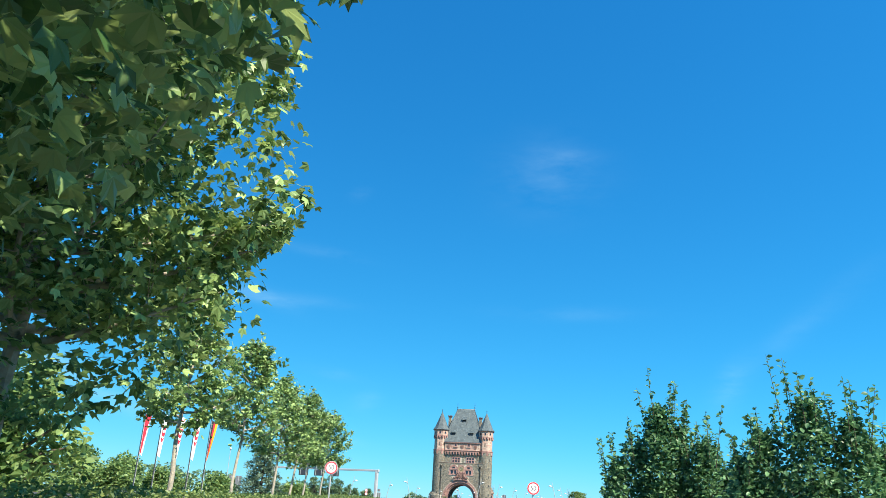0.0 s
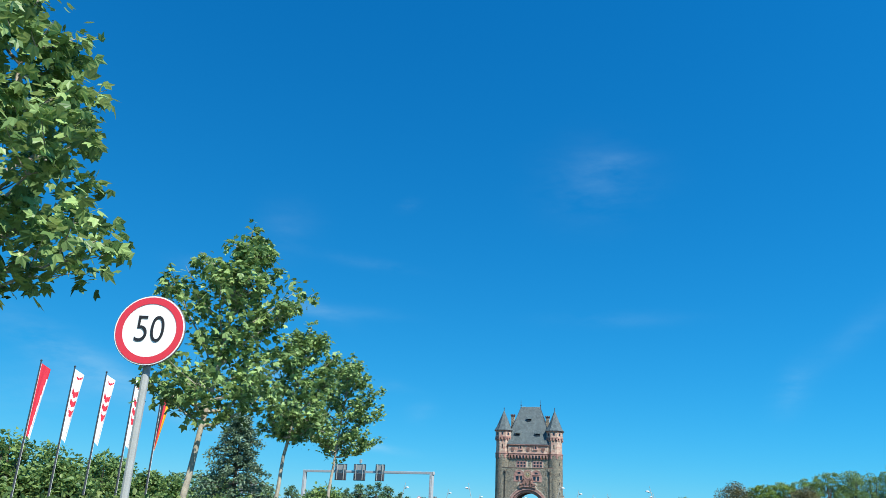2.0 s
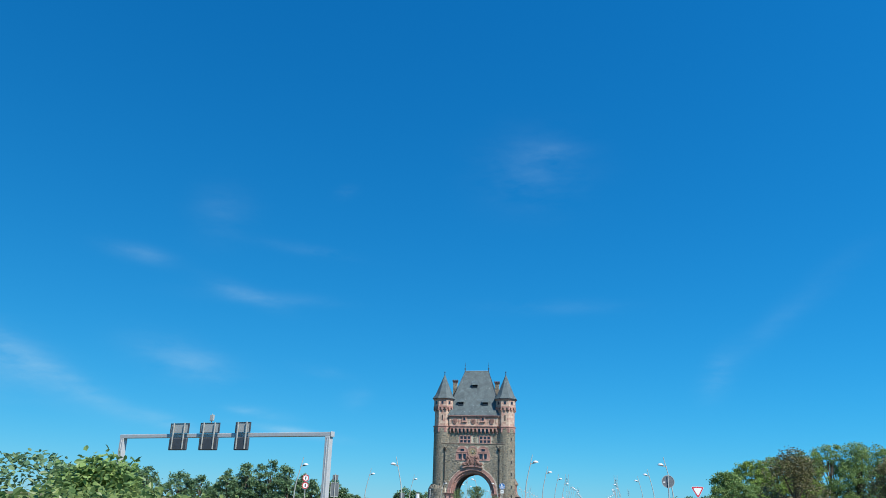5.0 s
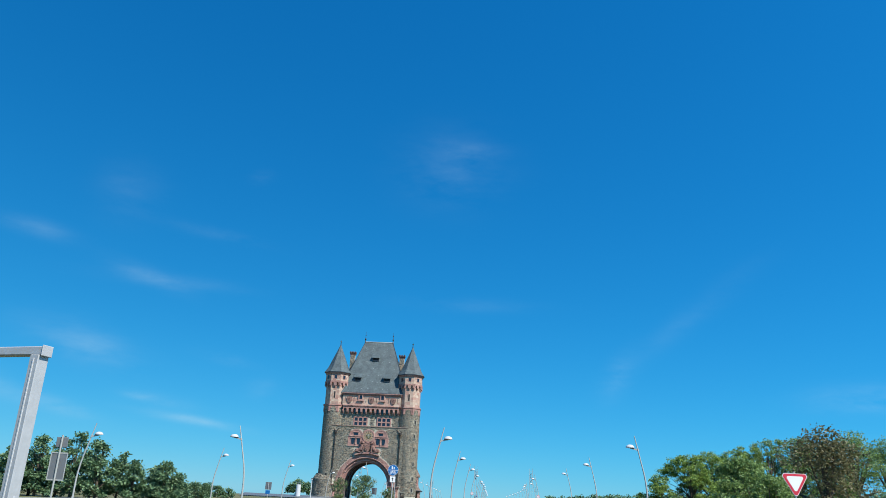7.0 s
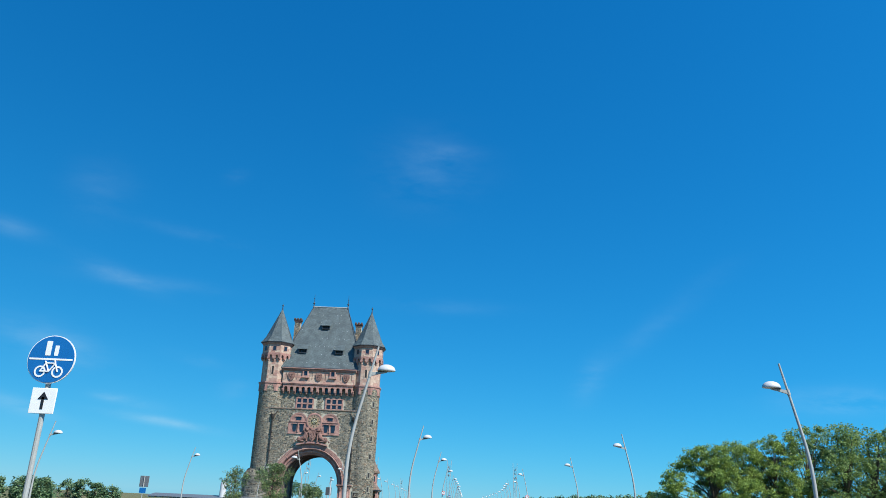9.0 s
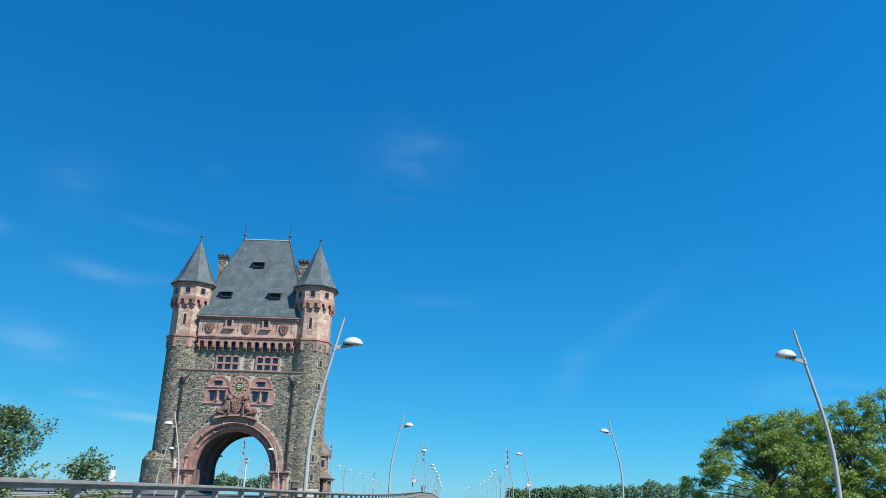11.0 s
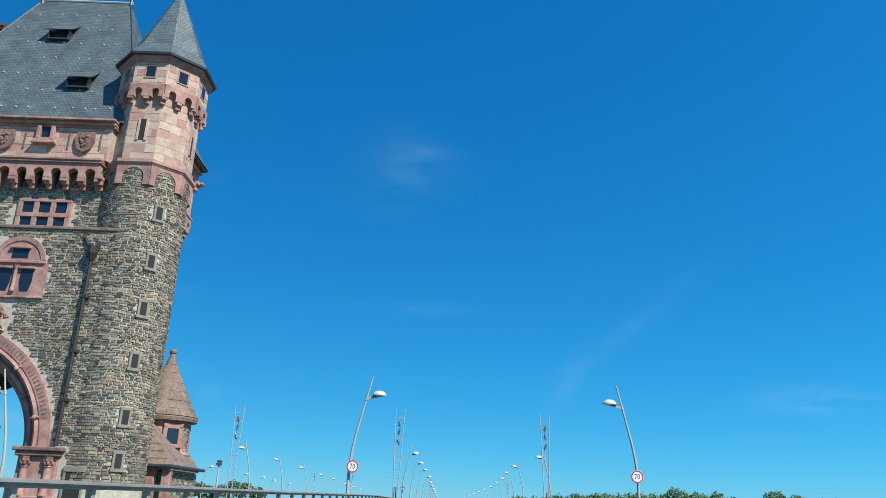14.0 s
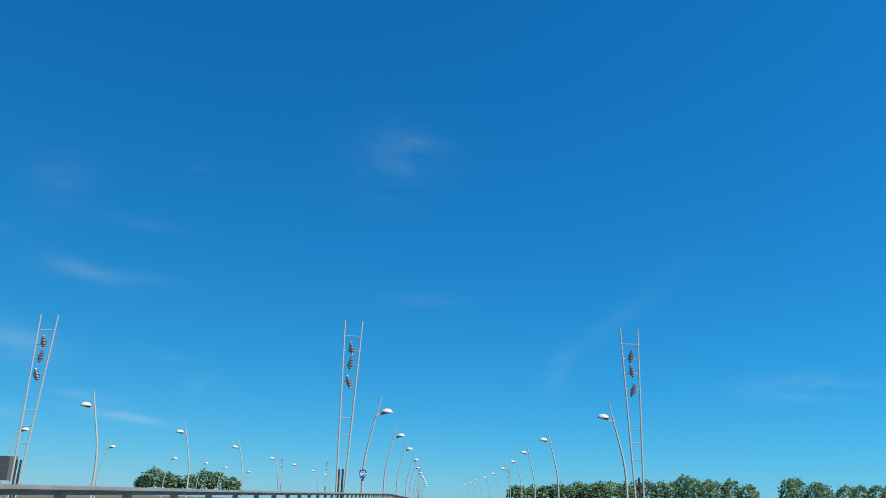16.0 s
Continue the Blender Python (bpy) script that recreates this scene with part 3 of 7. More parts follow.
# window slits climb the right corner tower; the left one has a single slit low down
SLIT_Z = [18.75, 15.35, 12.15, 8.75, 5.25, 2.65]
SLIT_A = math.atan2(1.62, 1.75)
for side in (-1, 1):
    cx = side * W2
    shaft = part("corner_tower", lathe([(RC, 0.0), (RC, 22.0)], 40, (cx, CORNER, 0)), M_MORTAR, tower, "round grey rubble corner tower", smooth=True)
    span = (-1.5, math.pi * 0.98) if side > 0 else (-math.pi * 0.75, 1.5)
    slits = [(SLIT_A, z) for z in SLIT_Z] if side > 0 else [(-0.1, 5.3)]

    def round_keep(s, z, w, h, slits=slits, cx=cx):
        a = s / RC
        if z < 17.2 and cx * math.sin(a) < 0 and abs(math.sin(a)) > 0.31:
            return False
        return not any(abs(s - sa * RC) < 0.28 + w * 0.2 and abs(z - sz) < 0.56 for sa, sz in slits)
    z0 = 0.0
    if side > 0:
        z0 = stone_parts(rng, -0.3 * RC, 0.52 * math.pi * RC, 1.2, 6.2, on_round(cx, CORNER, RC), shaft, M_STONE, round_keep)
        part("rubble_masonry", rubble(rng, 0.52 * math.pi * RC, span[1] * RC, 1.2, z0, on_round(cx, CORNER, RC), keep=round_keep), M_STONE, shaft, "grey and brown rubble stones", kind="stuff")
    part("rubble_masonry", rubble(rng, span[0] * RC, span[1] * RC, z0, 21.9, on_round(cx, CORNER, RC), keep=round_keep), M_STONE, shaft, "grey and brown rubble stones", kind="stuff")
    for sa, sz in slits:
        o = Vector((math.sin(sa), -math.cos(sa), 0))
        m = Matrix.Translation(Vector((cx, CORNER, sz)) + o * (RC + 0.03)) @ Matrix.Rotation(sa, 4, "Z")
        frame_piece = join(box(-0.36, -0.2, -0.09, 0.3, -0.56, 0.54, 0.02), box(0.2, 0.36, -0.09, 0.3, -0.56, 0.54, 0.02), box(-0.38, 0.38, -0.10, 0.3, 0.43, 0.63, 0.02), box(-0.42, 0.42, -0.11, 0.3, -0.63, -0.43, 0.02))
        slit = part("slit_window", moved(frame_piece, m), M_SLITFRAME, tower, "grey stone framed slit window")
        # no glass: a dark sheet stands for the unlit opening
        part("pane", moved(box(-0.2, 0.2, -0.08, -0.05, -0.44, 0.44), m), M_DARK, slit)

# passage under the tower: vault ribs, rings of red mouldings, imposts and pillars
part("arch_band", ring_arch(0, ARCH_Z, [(7.35, -0.02), (7.35, -0.20), (6.72, -0.20), (6.60, -0.12), (6.60, 0.3), (7.0, 0.3)], 48), M_RED, tower, "red sandstone arch band with worn letters")
part("arch_moulding", ring_arch(0, ARCH_Z, [(6.62, -0.28), (6.62, 0.5), (6.28, 0.5), (6.28, -0.02), (6.34, -0.24), (6.48, -0.34)], 48), M_RED, tower, "rounded red sandstone moulding")
part("arch_moulding", ring_arch(0, ARCH_Z, [(6.3, 0.22), (6.3, 0.9), (5.7, 0.9), (5.7, 0.32), (5.80, 0.16), (6.02, 0.12), (6.12, 0.26)], 48), M_RED, tower, "rounded red sandstone moulding")
part("arch_moulding", ring_arch(0, ARCH_Z, [(5.76, 0.6), (5.76, 1.6), (5.35, 1.6), (5.35, 0.75), (5.5, 0.58)], 48), M_RED, tower, "rounded red sandstone moulding")
for k in range(1, 12):
    a = radians(15 * k)
    for rr, yy in ((6.48, -0.36), (5.95, 0.1)):
        m = Matrix.Translation((rr * math.cos(a), yy, ARCH_Z + rr * math.sin(a))) @ Matrix.Rotation(-a, 4, "Y")
        if k % 2 == (rr > 6.2):
            part("arch_boss", moved(join(ball((0, 0.02, 0), 0.17, 0.17, 0.15, 10, 6), box(-0.24, 0.24, -0.04, 0.25, -0.07, 0.07, 0.03)), m), M_RED, tower)
# worn letters round the band
for k in range(74):
    a = 12 + 156 * k / 73
    if 76 < a < 106 or rng.random() < 0.12:
        continue
    m = Matrix.Translation((7.03 * math.cos(radians(a)), -0.205, ARCH_Z + 7.03 * math.sin(radians(a)))) @ Matrix.Rotation(radians(-a), 4, "Y")
    part("letter_mark", moved(box(-0.17, 0.17, -0.012, 0.0, -0.06, 0.06 * rng.uniform(0.2, 1)), m), M_BROWN, tower)
part("keystone_slab", join(prism_xz([(-3.1, 10.25), (-2.9, 10.6), (-1.5, 10.86), (0, 10.95), (1.5, 10.86), (2.9, 10.6), (3.1, 10.25), (1.5, 10.6), (0, 10.72), (-1.5, 10.6)], -0.8, 0.1), box(-1.5, 1.5, -0.75, 0.1, 10.9, 11.02, 0.03)), M_RED, tower, "curved red sandstone console slab")
for side in (-1, 1):
    part("impost", join(box(side * 6.9 - 1.5, side * 6.9 + 1.5, -0.55, 1.4, 3.05, 3.3, 0.05), box(side * 6.9 - 1.35, side * 6.9 + 1.35, -0.42, 1.3, 2.75, 3.06, 0.06)), M_SHIELD, tower, "weathered dark red sandstone impost block")
    pillar = part("pillar", join(box(side * 6.9 - 1.2, side * 6.9 + 1.2, -0.2, 1.3, 0.0, 2.76, 0.05), box(side * 6.9 - 1.4, side * 6.9 + 1.4, -0.42, 1.3, 0.0, 0.5, 0.05)), M_RED, tower, "red sandstone gate pillar with engaged columns")
    for x in (6.2, 7.6):
        part("column", lathe([(0.3, 0.5), (0.3, 0.62), (0.22, 0.75), (0.21, 2.1), (0.26, 2.14), (0.22, 2.2)], 12, (side * x, -0.2, 0)), M_RED, pillar, smooth=True)
        part("capital", join(lathe([(0.2, 2.2), (0.3, 2.5), (0.36, 2.74)], 8, (side * x, -0.2, 0)), *[ball((side * x + 0.26 * math.cos(q), -0.2 - 0.26 * abs(math.sin(q)), 2.36 + 0.16 * (k % 2)), 0.11, 0.1, 0.12, 7, 4) for k, q in enumerate((0.1, 0.7, 1.2, 1.57, 1.95, 2.5, 3.05))]), M_SHIELD, pillar, "carved leaf capital")
# the ribs share the colour darkened for the passage's shade
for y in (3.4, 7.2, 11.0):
    part("vault_rib", ring_arch(0, ARCH_Z, [(5.72, y), (5.4, y), (5.4, y + 0.5), (5.72, y + 0.5)], 32), M_VAULT, tower, "vault rib with shade in its colour")
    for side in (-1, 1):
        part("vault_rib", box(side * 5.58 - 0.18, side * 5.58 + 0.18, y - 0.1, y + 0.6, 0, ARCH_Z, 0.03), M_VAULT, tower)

# lions with a shield, over the arch: one plain carved group
relief = [prism_xz([(-0.72, 13.25), (0.72, 13.25), (0.72, 12.2), (0.45, 11.5), (0, 11.05), (-0.45, 11.5), (-0.72, 12.2)], -0.72, -0.30), ball((0, -0.6, 13.3), 0.5, 0.2, 0.16)]
relief += [ball((0.28 * math.cos(a) * (1 + 0.4 * (k % 2)), -0.74, 12.25 + 0.52 * math.sin(a)), 0.13, 0.08, 0.2, 8, 5) for k, a in enumerate([0.7 * q for q in range(9)])] + [tube([(0, -0.74, 11.4), (0, -0.76, 13.0)], 0.07, 6)]
for side in (-1, 1):
    def lp(x, z, y=-0.5, side=side):
        return (side * x, y, z)
    relief += [ball(lp(1.2, 13.3, -0.62), 0.3, 0.36, 0.34), ball(lp(1.0, 13.16, -0.86), 0.17, 0.2, 0.16, 8, 5), ball(lp(1.33, 13.62, -0.55), 0.09, 0.08, 0.12, 6, 4), ball(lp(1.02, 13.62, -0.55), 0.09, 0.08, 0.12, 6, 4)]
    for k in range(12):
        a = 0.52 * k
        relief.append(ball(lp(1.28 + 0.42 * math.cos(a), 13.15 + 0.5 * math.sin(a), -0.5), 0.19, 0.24, 0.21, 7, 4))
    for k in range(9):
        relief.append(ball(lp(1.12 + 0.2 * (k % 3), 12.75 - 0.16 * (k // 3), -0.68), 0.13, 0.16, 0.2, 7, 4))
    relief += [tube([lp(1.25, 12.9), lp(1.35, 12.3), lp(1.55, 11.8), lp(2.2, 11.42), lp(2.9, 11.32)], [0.40, 0.46, 0.5, 0.42, 0.34], 10), tube([lp(1.15, 12.5, -0.7), lp(1.02, 11.9, -0.8), lp(1.05, 11.2, -0.8)], [0.2, 0.15, 0.12], 8), ball(lp(1.0, 11.12, -0.88), 0.2, 0.24, 0.13, 8, 5)]
    relief += [tube([lp(0.95, 12.7, -0.7), lp(0.7, 12.75, -0.8)], [0.16, 0.12], 7), ball(lp(2.55, 11.55, -0.6), 0.42, 0.34, 0.42), tube([lp(2.6, 11.3, -0.75), lp(2.1, 11.12, -0.85), lp(1.6, 11.08, -0.85)], [0.2, 0.15, 0.12], 8), tube([lp(2.9, 11.4), lp(3.25, 11.2), lp(3.45, 11.05, -0.6), lp(3.3, 10.98, -0.75)], [0.1, 0.08, 0.09, 0.12], 7)]
part("carved_relief", join(*relief), M_SHIELD, tower, "weathered red sandstone lion relief holding a shield")

# tripartite window panels with a clock between them
for side in (-1, 1):
    c = side * 3.1
    arc = [(c + 1.62 * math.cos(radians(a)), 14.85 + 1.72 * math.sin(radians(a))) for a in range(10, 171, 16)]
    outline = [(c - 1.95, 12.45), (c + 1.95, 12.45), (c + 1.95, 14.75), (c + 1.66, 14.8)] + arc + [(c - 1.66, 14.8), (c - 1.95, 14.75)]
    panel = part("window_panel", prism_xz(outline, -0.10, 0.12), M_RED, tower, "red sandstone window panel with rounded head")
    part("head_moulding", ring_arch(c, 14.85, [(1.72, -0.2), (1.72, 0.0), (1.42, 0.0), (1.42, -0.16)], 20, 4, 176), M_RED, panel)
    for wx, wz, w, h in ((-0.70, 13.6, 0.80, 1.45), (0.70, 13.6, 0.80, 1.45), (0.0, 15.4, 1.05, 0.62)):
        lower = h > 1
        shape = [(c + wx - w / 2, wz + h / 2), (c + wx - w / 2, wz - h * 0.1), (c + wx - w * 0.32, wz - h / 2), (c + wx + w * 0.32, wz - h / 2), (c + wx + w / 2, wz - h * 0.1), (c + wx + w / 2, wz + h / 2)] if lower else [(c + wx - w / 2, wz - h / 2), (c + wx + w / 2, wz - h / 2), (c + wx + w / 2, wz + h / 2), (c + wx - w / 2, wz + h / 2)]
        part("pane", prism_xz(shape, -0.125, -0.105), M_DARKGLASS, panel, "dark window opening")
        part("lintel", box(c + wx - w / 2 - 0.14, c + wx + w / 2 + 0.14, -0.3, 0, wz + h / 2, wz + h / 2 + 0.17, 0.03), M_RED, panel)
        if not lower:
            part("sill", box(c - 1.75, c + 1.75, -0.24, 0, 14.72, 14.92, 0.03), M_RED, panel)
    part("mullion", join(lathe([(0.13, 0), (0.16, 0.1), (0.11, 0.25), (0.11, 1.4), (0.19, 1.75)], 10, (c, -0.2, 12.8)), box(c - 2.0, c + 2.0, -0.2, 0, 12.4, 12.55, 0.03)), M_RED, panel)
clock = part("clock", join(lathe([(1.62, 0), (1.62, 0.12), (1.5, 0.2), (1.3, 0.2), (1.3, 0.05), (0.0, 0.05)], 40)), M_RED, tower, "round tower clock with gilded dial")
clock.matrix_local = Matrix.Translation((0, -0.06, 14.95)) @ Matrix.Rotation(radians(90), 4, "X")
part("dial_ring", lathe([(1.32, 0.06), (1.32, 0.13), (0.66, 0.13), (0.66, 0.06), (1.32, 0.06)], 40, caps=False), M_DIAL, clock, "olive gold numeral ring")
for ra, rb in ((1.36, 1.30), (0.70, 0.64)):
    part("rim", lathe([(ra, 0.06), (ra, 0.16), (rb, 0.16), (rb, 0.06), (ra, 0.06)], 40, caps=False), M_GOLD, clock, "thin gilded rim")
part("dial", lathe([(0.0, 0.05), (0.66, 0.05), (0.66, 0.10), (0.0, 0.10)], 40), M_FACE, clock, "dark dial")
for k in range(12):
    for d in ((-3.4, 0, 3.4), (-2.4, 2.4), (-4.5, -1.5, 1.5, 4.5))[k % 3]:
        m = Matrix.Rotation(radians(30 * k + d), 4, "Z") @ Matrix.Translation((1.0, 0, 0.14))
        part("numeral_mark", moved(box(-0.15, 0.15, -0.018, 0.018, -0.01, 0.012), m), M_FACE, clock)
scroll = [ball((0.34 * math.cos(radians(a)), 0.34 * math.sin(radians(a)), 0.12), 0.15, 0.08, 0.03, 8, 4) for a in range(0, 360, 45)] + [ball((0.58 * math.cos(radians(a)), 0.58 * math.sin(radians(a)), 0.12), 0.09, 0.07, 0.03, 8, 4) for a in range(20, 200, 60)] + [box(-0.45, 0.45, -0.03, 0.03, 0.11, 0.13), ball((0, 0, 0.13), 0.16, 0.16, 0.05, 10, 5)]
part("dial_ornament", join(*scroll), M_PALEGILT, clock, "pale gilded scrollwork")
for turn, length in ((-35, 0.95), (215, 0.65)):
    part("pointer", moved(join(box(0, length, -0.05, 0.05, 0.14, 0.17), ball((length * 0.7, 0, 0.155), 0.14, 0.11, 0.02)), Matrix.Rotation(radians(turn), 4, "Z")), M_GOLD, clock, "gilded pointer")

# two six-light windows in the upper storey
for c in (-2.45, 3.45):
    bars = [box(c - 1.8, c + 1.8, 0.8, 1.05, z, z + h, 0.02) for z, h in ((17.43, 0.16), (18.33, 0.3), (19.42, 0.24))]
    bars += [box(c + x - w / 2, c + x + w / 2, 0.82, 1.05, 17.5, 19.5, 0.02) for x, w in ((-1.66, 0.3), (-0.57, 0.34), (0.57, 0.34), (1.66, 0.3))]
    six = part("mullioned_window", join(*bars), M_RED, tower, "six-light window with red sandstone mullions")
    for x in (-1.12, 0, 1.12):
        for z in (17.97, 19.03):
            part("pane", box(c + x - 0.42, c + x + 0.42, 0.93, 0.985, z - 0.42, z + 0.42), M_DARKGLASS, six)

# corbel table under the frieze
N = 12
pitch = 14.0 / N
part("corbel_arcade", arched_wall(-7.0, 7.0, 20.75, 22.05, 0.12, 0.62, [(-7.0 + pitch * (k + 0.5), 21.3, 0.36, None) for k in range(N)]), M_RED, tower, "red sandstone corbel arcade")
for k in range(N + 1):
    x = -7.0 + pitch * k
    part("corbel", join(box(x - 0.24, x + 0.24, 0.10, 1.0, 20.95, 21.25, 0.03), box(x - 0.22, x + 0.22, 0.35, 1.0, 20.6, 20.96, 0.03), box(x - 0.19, x + 0.19, 0.65, 1.0, 20.3, 20.62, 0.03)), M_RED, tower)
for k in (2, 3, 4, 7, 8, 9):
    x = -7.0 + pitch * (k + 0.5)
    part("arcade_window", box(x - 0.3, x + 0.3, 0.88, 0.99, 20.5, 21.6), M_DARKGLASS, tower, "small dark window in the arcade")
part("string_course", join(box(-7.1, 7.1, -0.02, 1.0, 22.05, 22.2, 0.03), box(-7.1, 7.1, -0.10, 1.0, 22.2, 22.42, 0.05)), M_RED, tower, "red sandstone string course")
# frieze with shields, windows and drop bars
part("frieze_wall", box(-7.3, 7.3, 0.42, 1.4, 22.42, 25.05), M_PINK, tower, "cream and pink sandstone frieze")
part("ashlar_facing", rubble(rng, -7.2, 7.2, 22.42, 24.85, flat_front(0.42), rows=(0.5, 0.62), widths=(0.7, 1.5), gap=0.02, deep=(0.01, 0.025)), M_PINK, tower, "cream and pink sandstone blocks", kind="stuff")
part("cornice", join(box(-7.5, 7.5, 0.28, 1.5, 24.85, 25.0, 0.03), box(-7.5, 7.5, 0.1, 1.5, 25.0, 25.27, 0.06), box(-7.55, 7.55, -0.1, 1.5, 25.27, 25.43, 0.03)), M_RED, tower, "red sandstone cornice under the roof")
for c in (-5.55, 0.0, 5.55):
    part("shield", join(prism_xz([(c - 0.62, 24.35), (c + 0.62, 24.35), (c + 0.66, 23.8), (c + 0.45, 23.2), (c, 22.95), (c - 0.45, 23.2), (c - 0.66, 23.8)], 0.18, 0.42), *[ball((c + 0.3 * math.cos(1.9 * q) * (0.5 + 0.06 * q), 0.17, 23.85 + 0.42 * math.sin(1.9 * q) * (0.5 + 0.06 * q)), 0.15, 0.09, 0.13, 7, 4) for q in range(10)],  box(c - 0.6, c + 0.6, 0.22, 0.42, 24.35, 24.5, 0.03)), M_SHIELD, tower, "carved red sandstone coat of arms")
for c in (-2.75, 2.75):
    win = part("frieze_window", join(box(c - 0.62, c - 0.34, 0.12, 0.6, 23.85, 24.85, 0.04), box(c + 0.34, c + 0.62, 0.12, 0.6, 23.85, 24.85, 0.04), prism_xz([(c - 0.82, 23.62), (c + 0.82, 23.62), (c + 0.62, 23.95), (c - 0.62, 23.95)], 0.14, 0.5), box(c - 0.82, c + 0.82, 0.0, 0.5, 23.48, 23.64, 0.03)), M_RED, tower, "red sandstone framed frieze window")
    part("pane", box(c - 0.34, c + 0.34, 0.36, 0.405, 23.95, 24.84), M_DARKGLASS, win)
for x in (-6.6, -4.4, -1.35, 1.35, 4.4, 6.6):
    part("drop_bar", box(x - 0.04, x + 0.04, 0.33, 0.42, 23.2, 24.45), M_BROWN, tower)

# main roof: steep hipped slate with three dormers, ridge and finials
EV, RY, RZ = (8.6, 0.5, 12.6, 25.45), 6.6, 39.75
roof_v = [(-EV[0], EV[1], EV[3]), (EV[0], EV[1], EV[3]), (EV[0], EV[2] + 1.0, EV[3]), (-EV[0], EV[2] + 1.0, EV[3]), (-3.7, RY, RZ), (3.7, RY, RZ)]


def slated(name, faces, parent, label):
    """Roof planes with slate courses laid along each eave."""
    V, F, UV = [], [], []
    for f in faces:
        k = len(V)
        pts = [Vector(p) for p in f]
        nrm = (pts[1] - pts[0]).cross(pts[-1] - pts[0]).normalized()
        along = Vector((0, 0, 1)).cross(nrm)
        along = along.normalized() if along.length > 1e-4 else Vector((1, 0, 0))
        up = nrm.cross(along)
        V += [tuple(p) for p in pts]
        F.append(tuple(range(k, k + len(pts))))
        UV += [(p.dot(along), p.dot(up)) for p in pts]
    me = mesh(name, (V, F), M_SLATE, recalc=False)
    layer = me.uv_layers.new(name="UVMap")
    for loop, uv in zip(layer.data, UV):
        loop.uv = uv
    ob = new(name, me)
    ob.parent = parent
    return tagged(ob, label)


r = roof_v
roof = slated("roof", [(r[0], r[1], r[5], r[4]), (r[1], r[2], r[5]), (r[2], r[3], r[4], r[5]), (r[3], r[0], r[4])], tower, "steep grey slate hip roof")
part("gutter", tube([(-7.4, 0.35, 25.53), (7.4, 0.35, 25.53)], 0.12, 8), M_LEAD, roof, "dark gutter")
part("ridge_cap", tube([(-3.85, RY, RZ + 0.03), (3.85, RY, RZ + 0.03)], 0.12, 8), M_STEEL, roof, "pale metal ridge capping")
for side in (-1, 1):
    part("hip_cap", tube([(side * 3.7, RY, RZ), (side * EV[0], EV[1], EV[3] + 0.05)], 0.07, 6), M_LEAD, roof, "lead hip capping")


def roof_y(z):
    return EV[1] + (RY - EV[1]) * (z - EV[3]) / (RZ - EV[3])


def finial(x, y, z, h, parent):
    """A neck, a ball and a thin rod with a small vane."""
    part("finial", join(lathe([(0.2, -0.35), (0.15, 0.1), (0.10, 0.45), (0.10, 0.55), (0.20, 0.66), (0.24, 0.8), (0.18, 0.95), (0.07, 1.02), (0.045, 1.2), (0.035, h)], 10, (x, y, z)), box(x - 0.13, x + 0.13, y - 0.012, y + 0.012, z + h * 0.62, z + h * 0.68), ball((x, y, z + h * 0.5), 0.09, 0.09, 0.07, 8, 5)), M_LEAD, parent, "dark metal finial with a thin rod")


def knob_finial(x, y, z, parent):
    part("finial", join(lathe([(0.17, -0.3), (0.11, 0.2), (0.09, 0.6), (0.14, 0.66), (0.2, 0.8), (0.14, 0.95), (0.03, 1.02), (0.02, 1.25)], 10, (x, y, z))), M_LEAD, parent, "dark metal knob finial")


for x in (-3.7, 3.7):
    finial(x, RY, RZ, 2.75, roof)
for x, z in ((-4.1, 28.85), (3.4, 28.85), (-0.2, 34.45)):
    y = roof_y(z)
    dorm = part("dormer", join(prism_xz([(x - 0.8, z + 0.05), (x - 0.72, z + 0.05), (x - 0.72, z + 0.75), (x - 0.8, z + 0.75)], y - 0.35, y + 0.6), prism_xz([(x + 0.72, z + 0.05), (x + 0.8, z + 0.05), (x + 0.8, z + 0.75), (x + 0.72, z + 0.75)], y - 0.35, y + 0.6), box(x - 0.8, x + 0.8, y - 0.35, y + 0.4, z - 0.05, z + 0.06)), M_LEAD, roof, "small dark shed dormer")
    slated("dormer_roof", [((x - 1.15, y - 0.55, z + 0.72), (x + 1.15, y - 0.55, z + 0.72), (x + 0.95, roof_y(z + 1.9), z + 1.9), (x - 0.95, roof_y(z + 1.9), z + 1.9)), ((x + 1.15, y - 0.55, z + 0.66), (x - 1.15, y - 0.55, z + 0.66), (x - 0.95, roof_y(z + 1.84), z + 1.84), (x + 0.95, roof_y(z + 1.84), z + 1.84))], dorm, "slate dormer roof")
    part("pane", box(x - 0.72, x + 0.72, y - 0.05, y - 0.02, z + 0.05, z + 0.72), M_DARK, dorm, "dark dormer opening")
    for dx in (-0.25, 0.25):
        part("bar", box(x + dx - 0.03, x + dx + 0.03, y - 0.12, y - 0.06, z + 0.05, z + 0.72), M_LEAD, dorm)
guards = []
for row in range(7):
    z = 26.7 + row * 1.85
    half = EV[0] - (EV[0] - 3.7) * (z - EV[3]) / (RZ - EV[3]) - 0.4
    for k in range(int(half * 2 / 0.95)):
        x = -half + 0.95 * k + rng.uniform(-0.2, 0.2) + (row % 2) * 0.4
        if rng.random() < 0.72:
            zz = z + rng.uniform(-0.06, 0.06)
            guards.append(box(x - 0.045, x + 0.045, roof_y(zz) - 0.08, roof_y(zz) + 0.02, zz, zz + 0.07))
part("snow_guards", join(*guards), M_CAP, roof, "pale metal snow guards", kind="stuff")
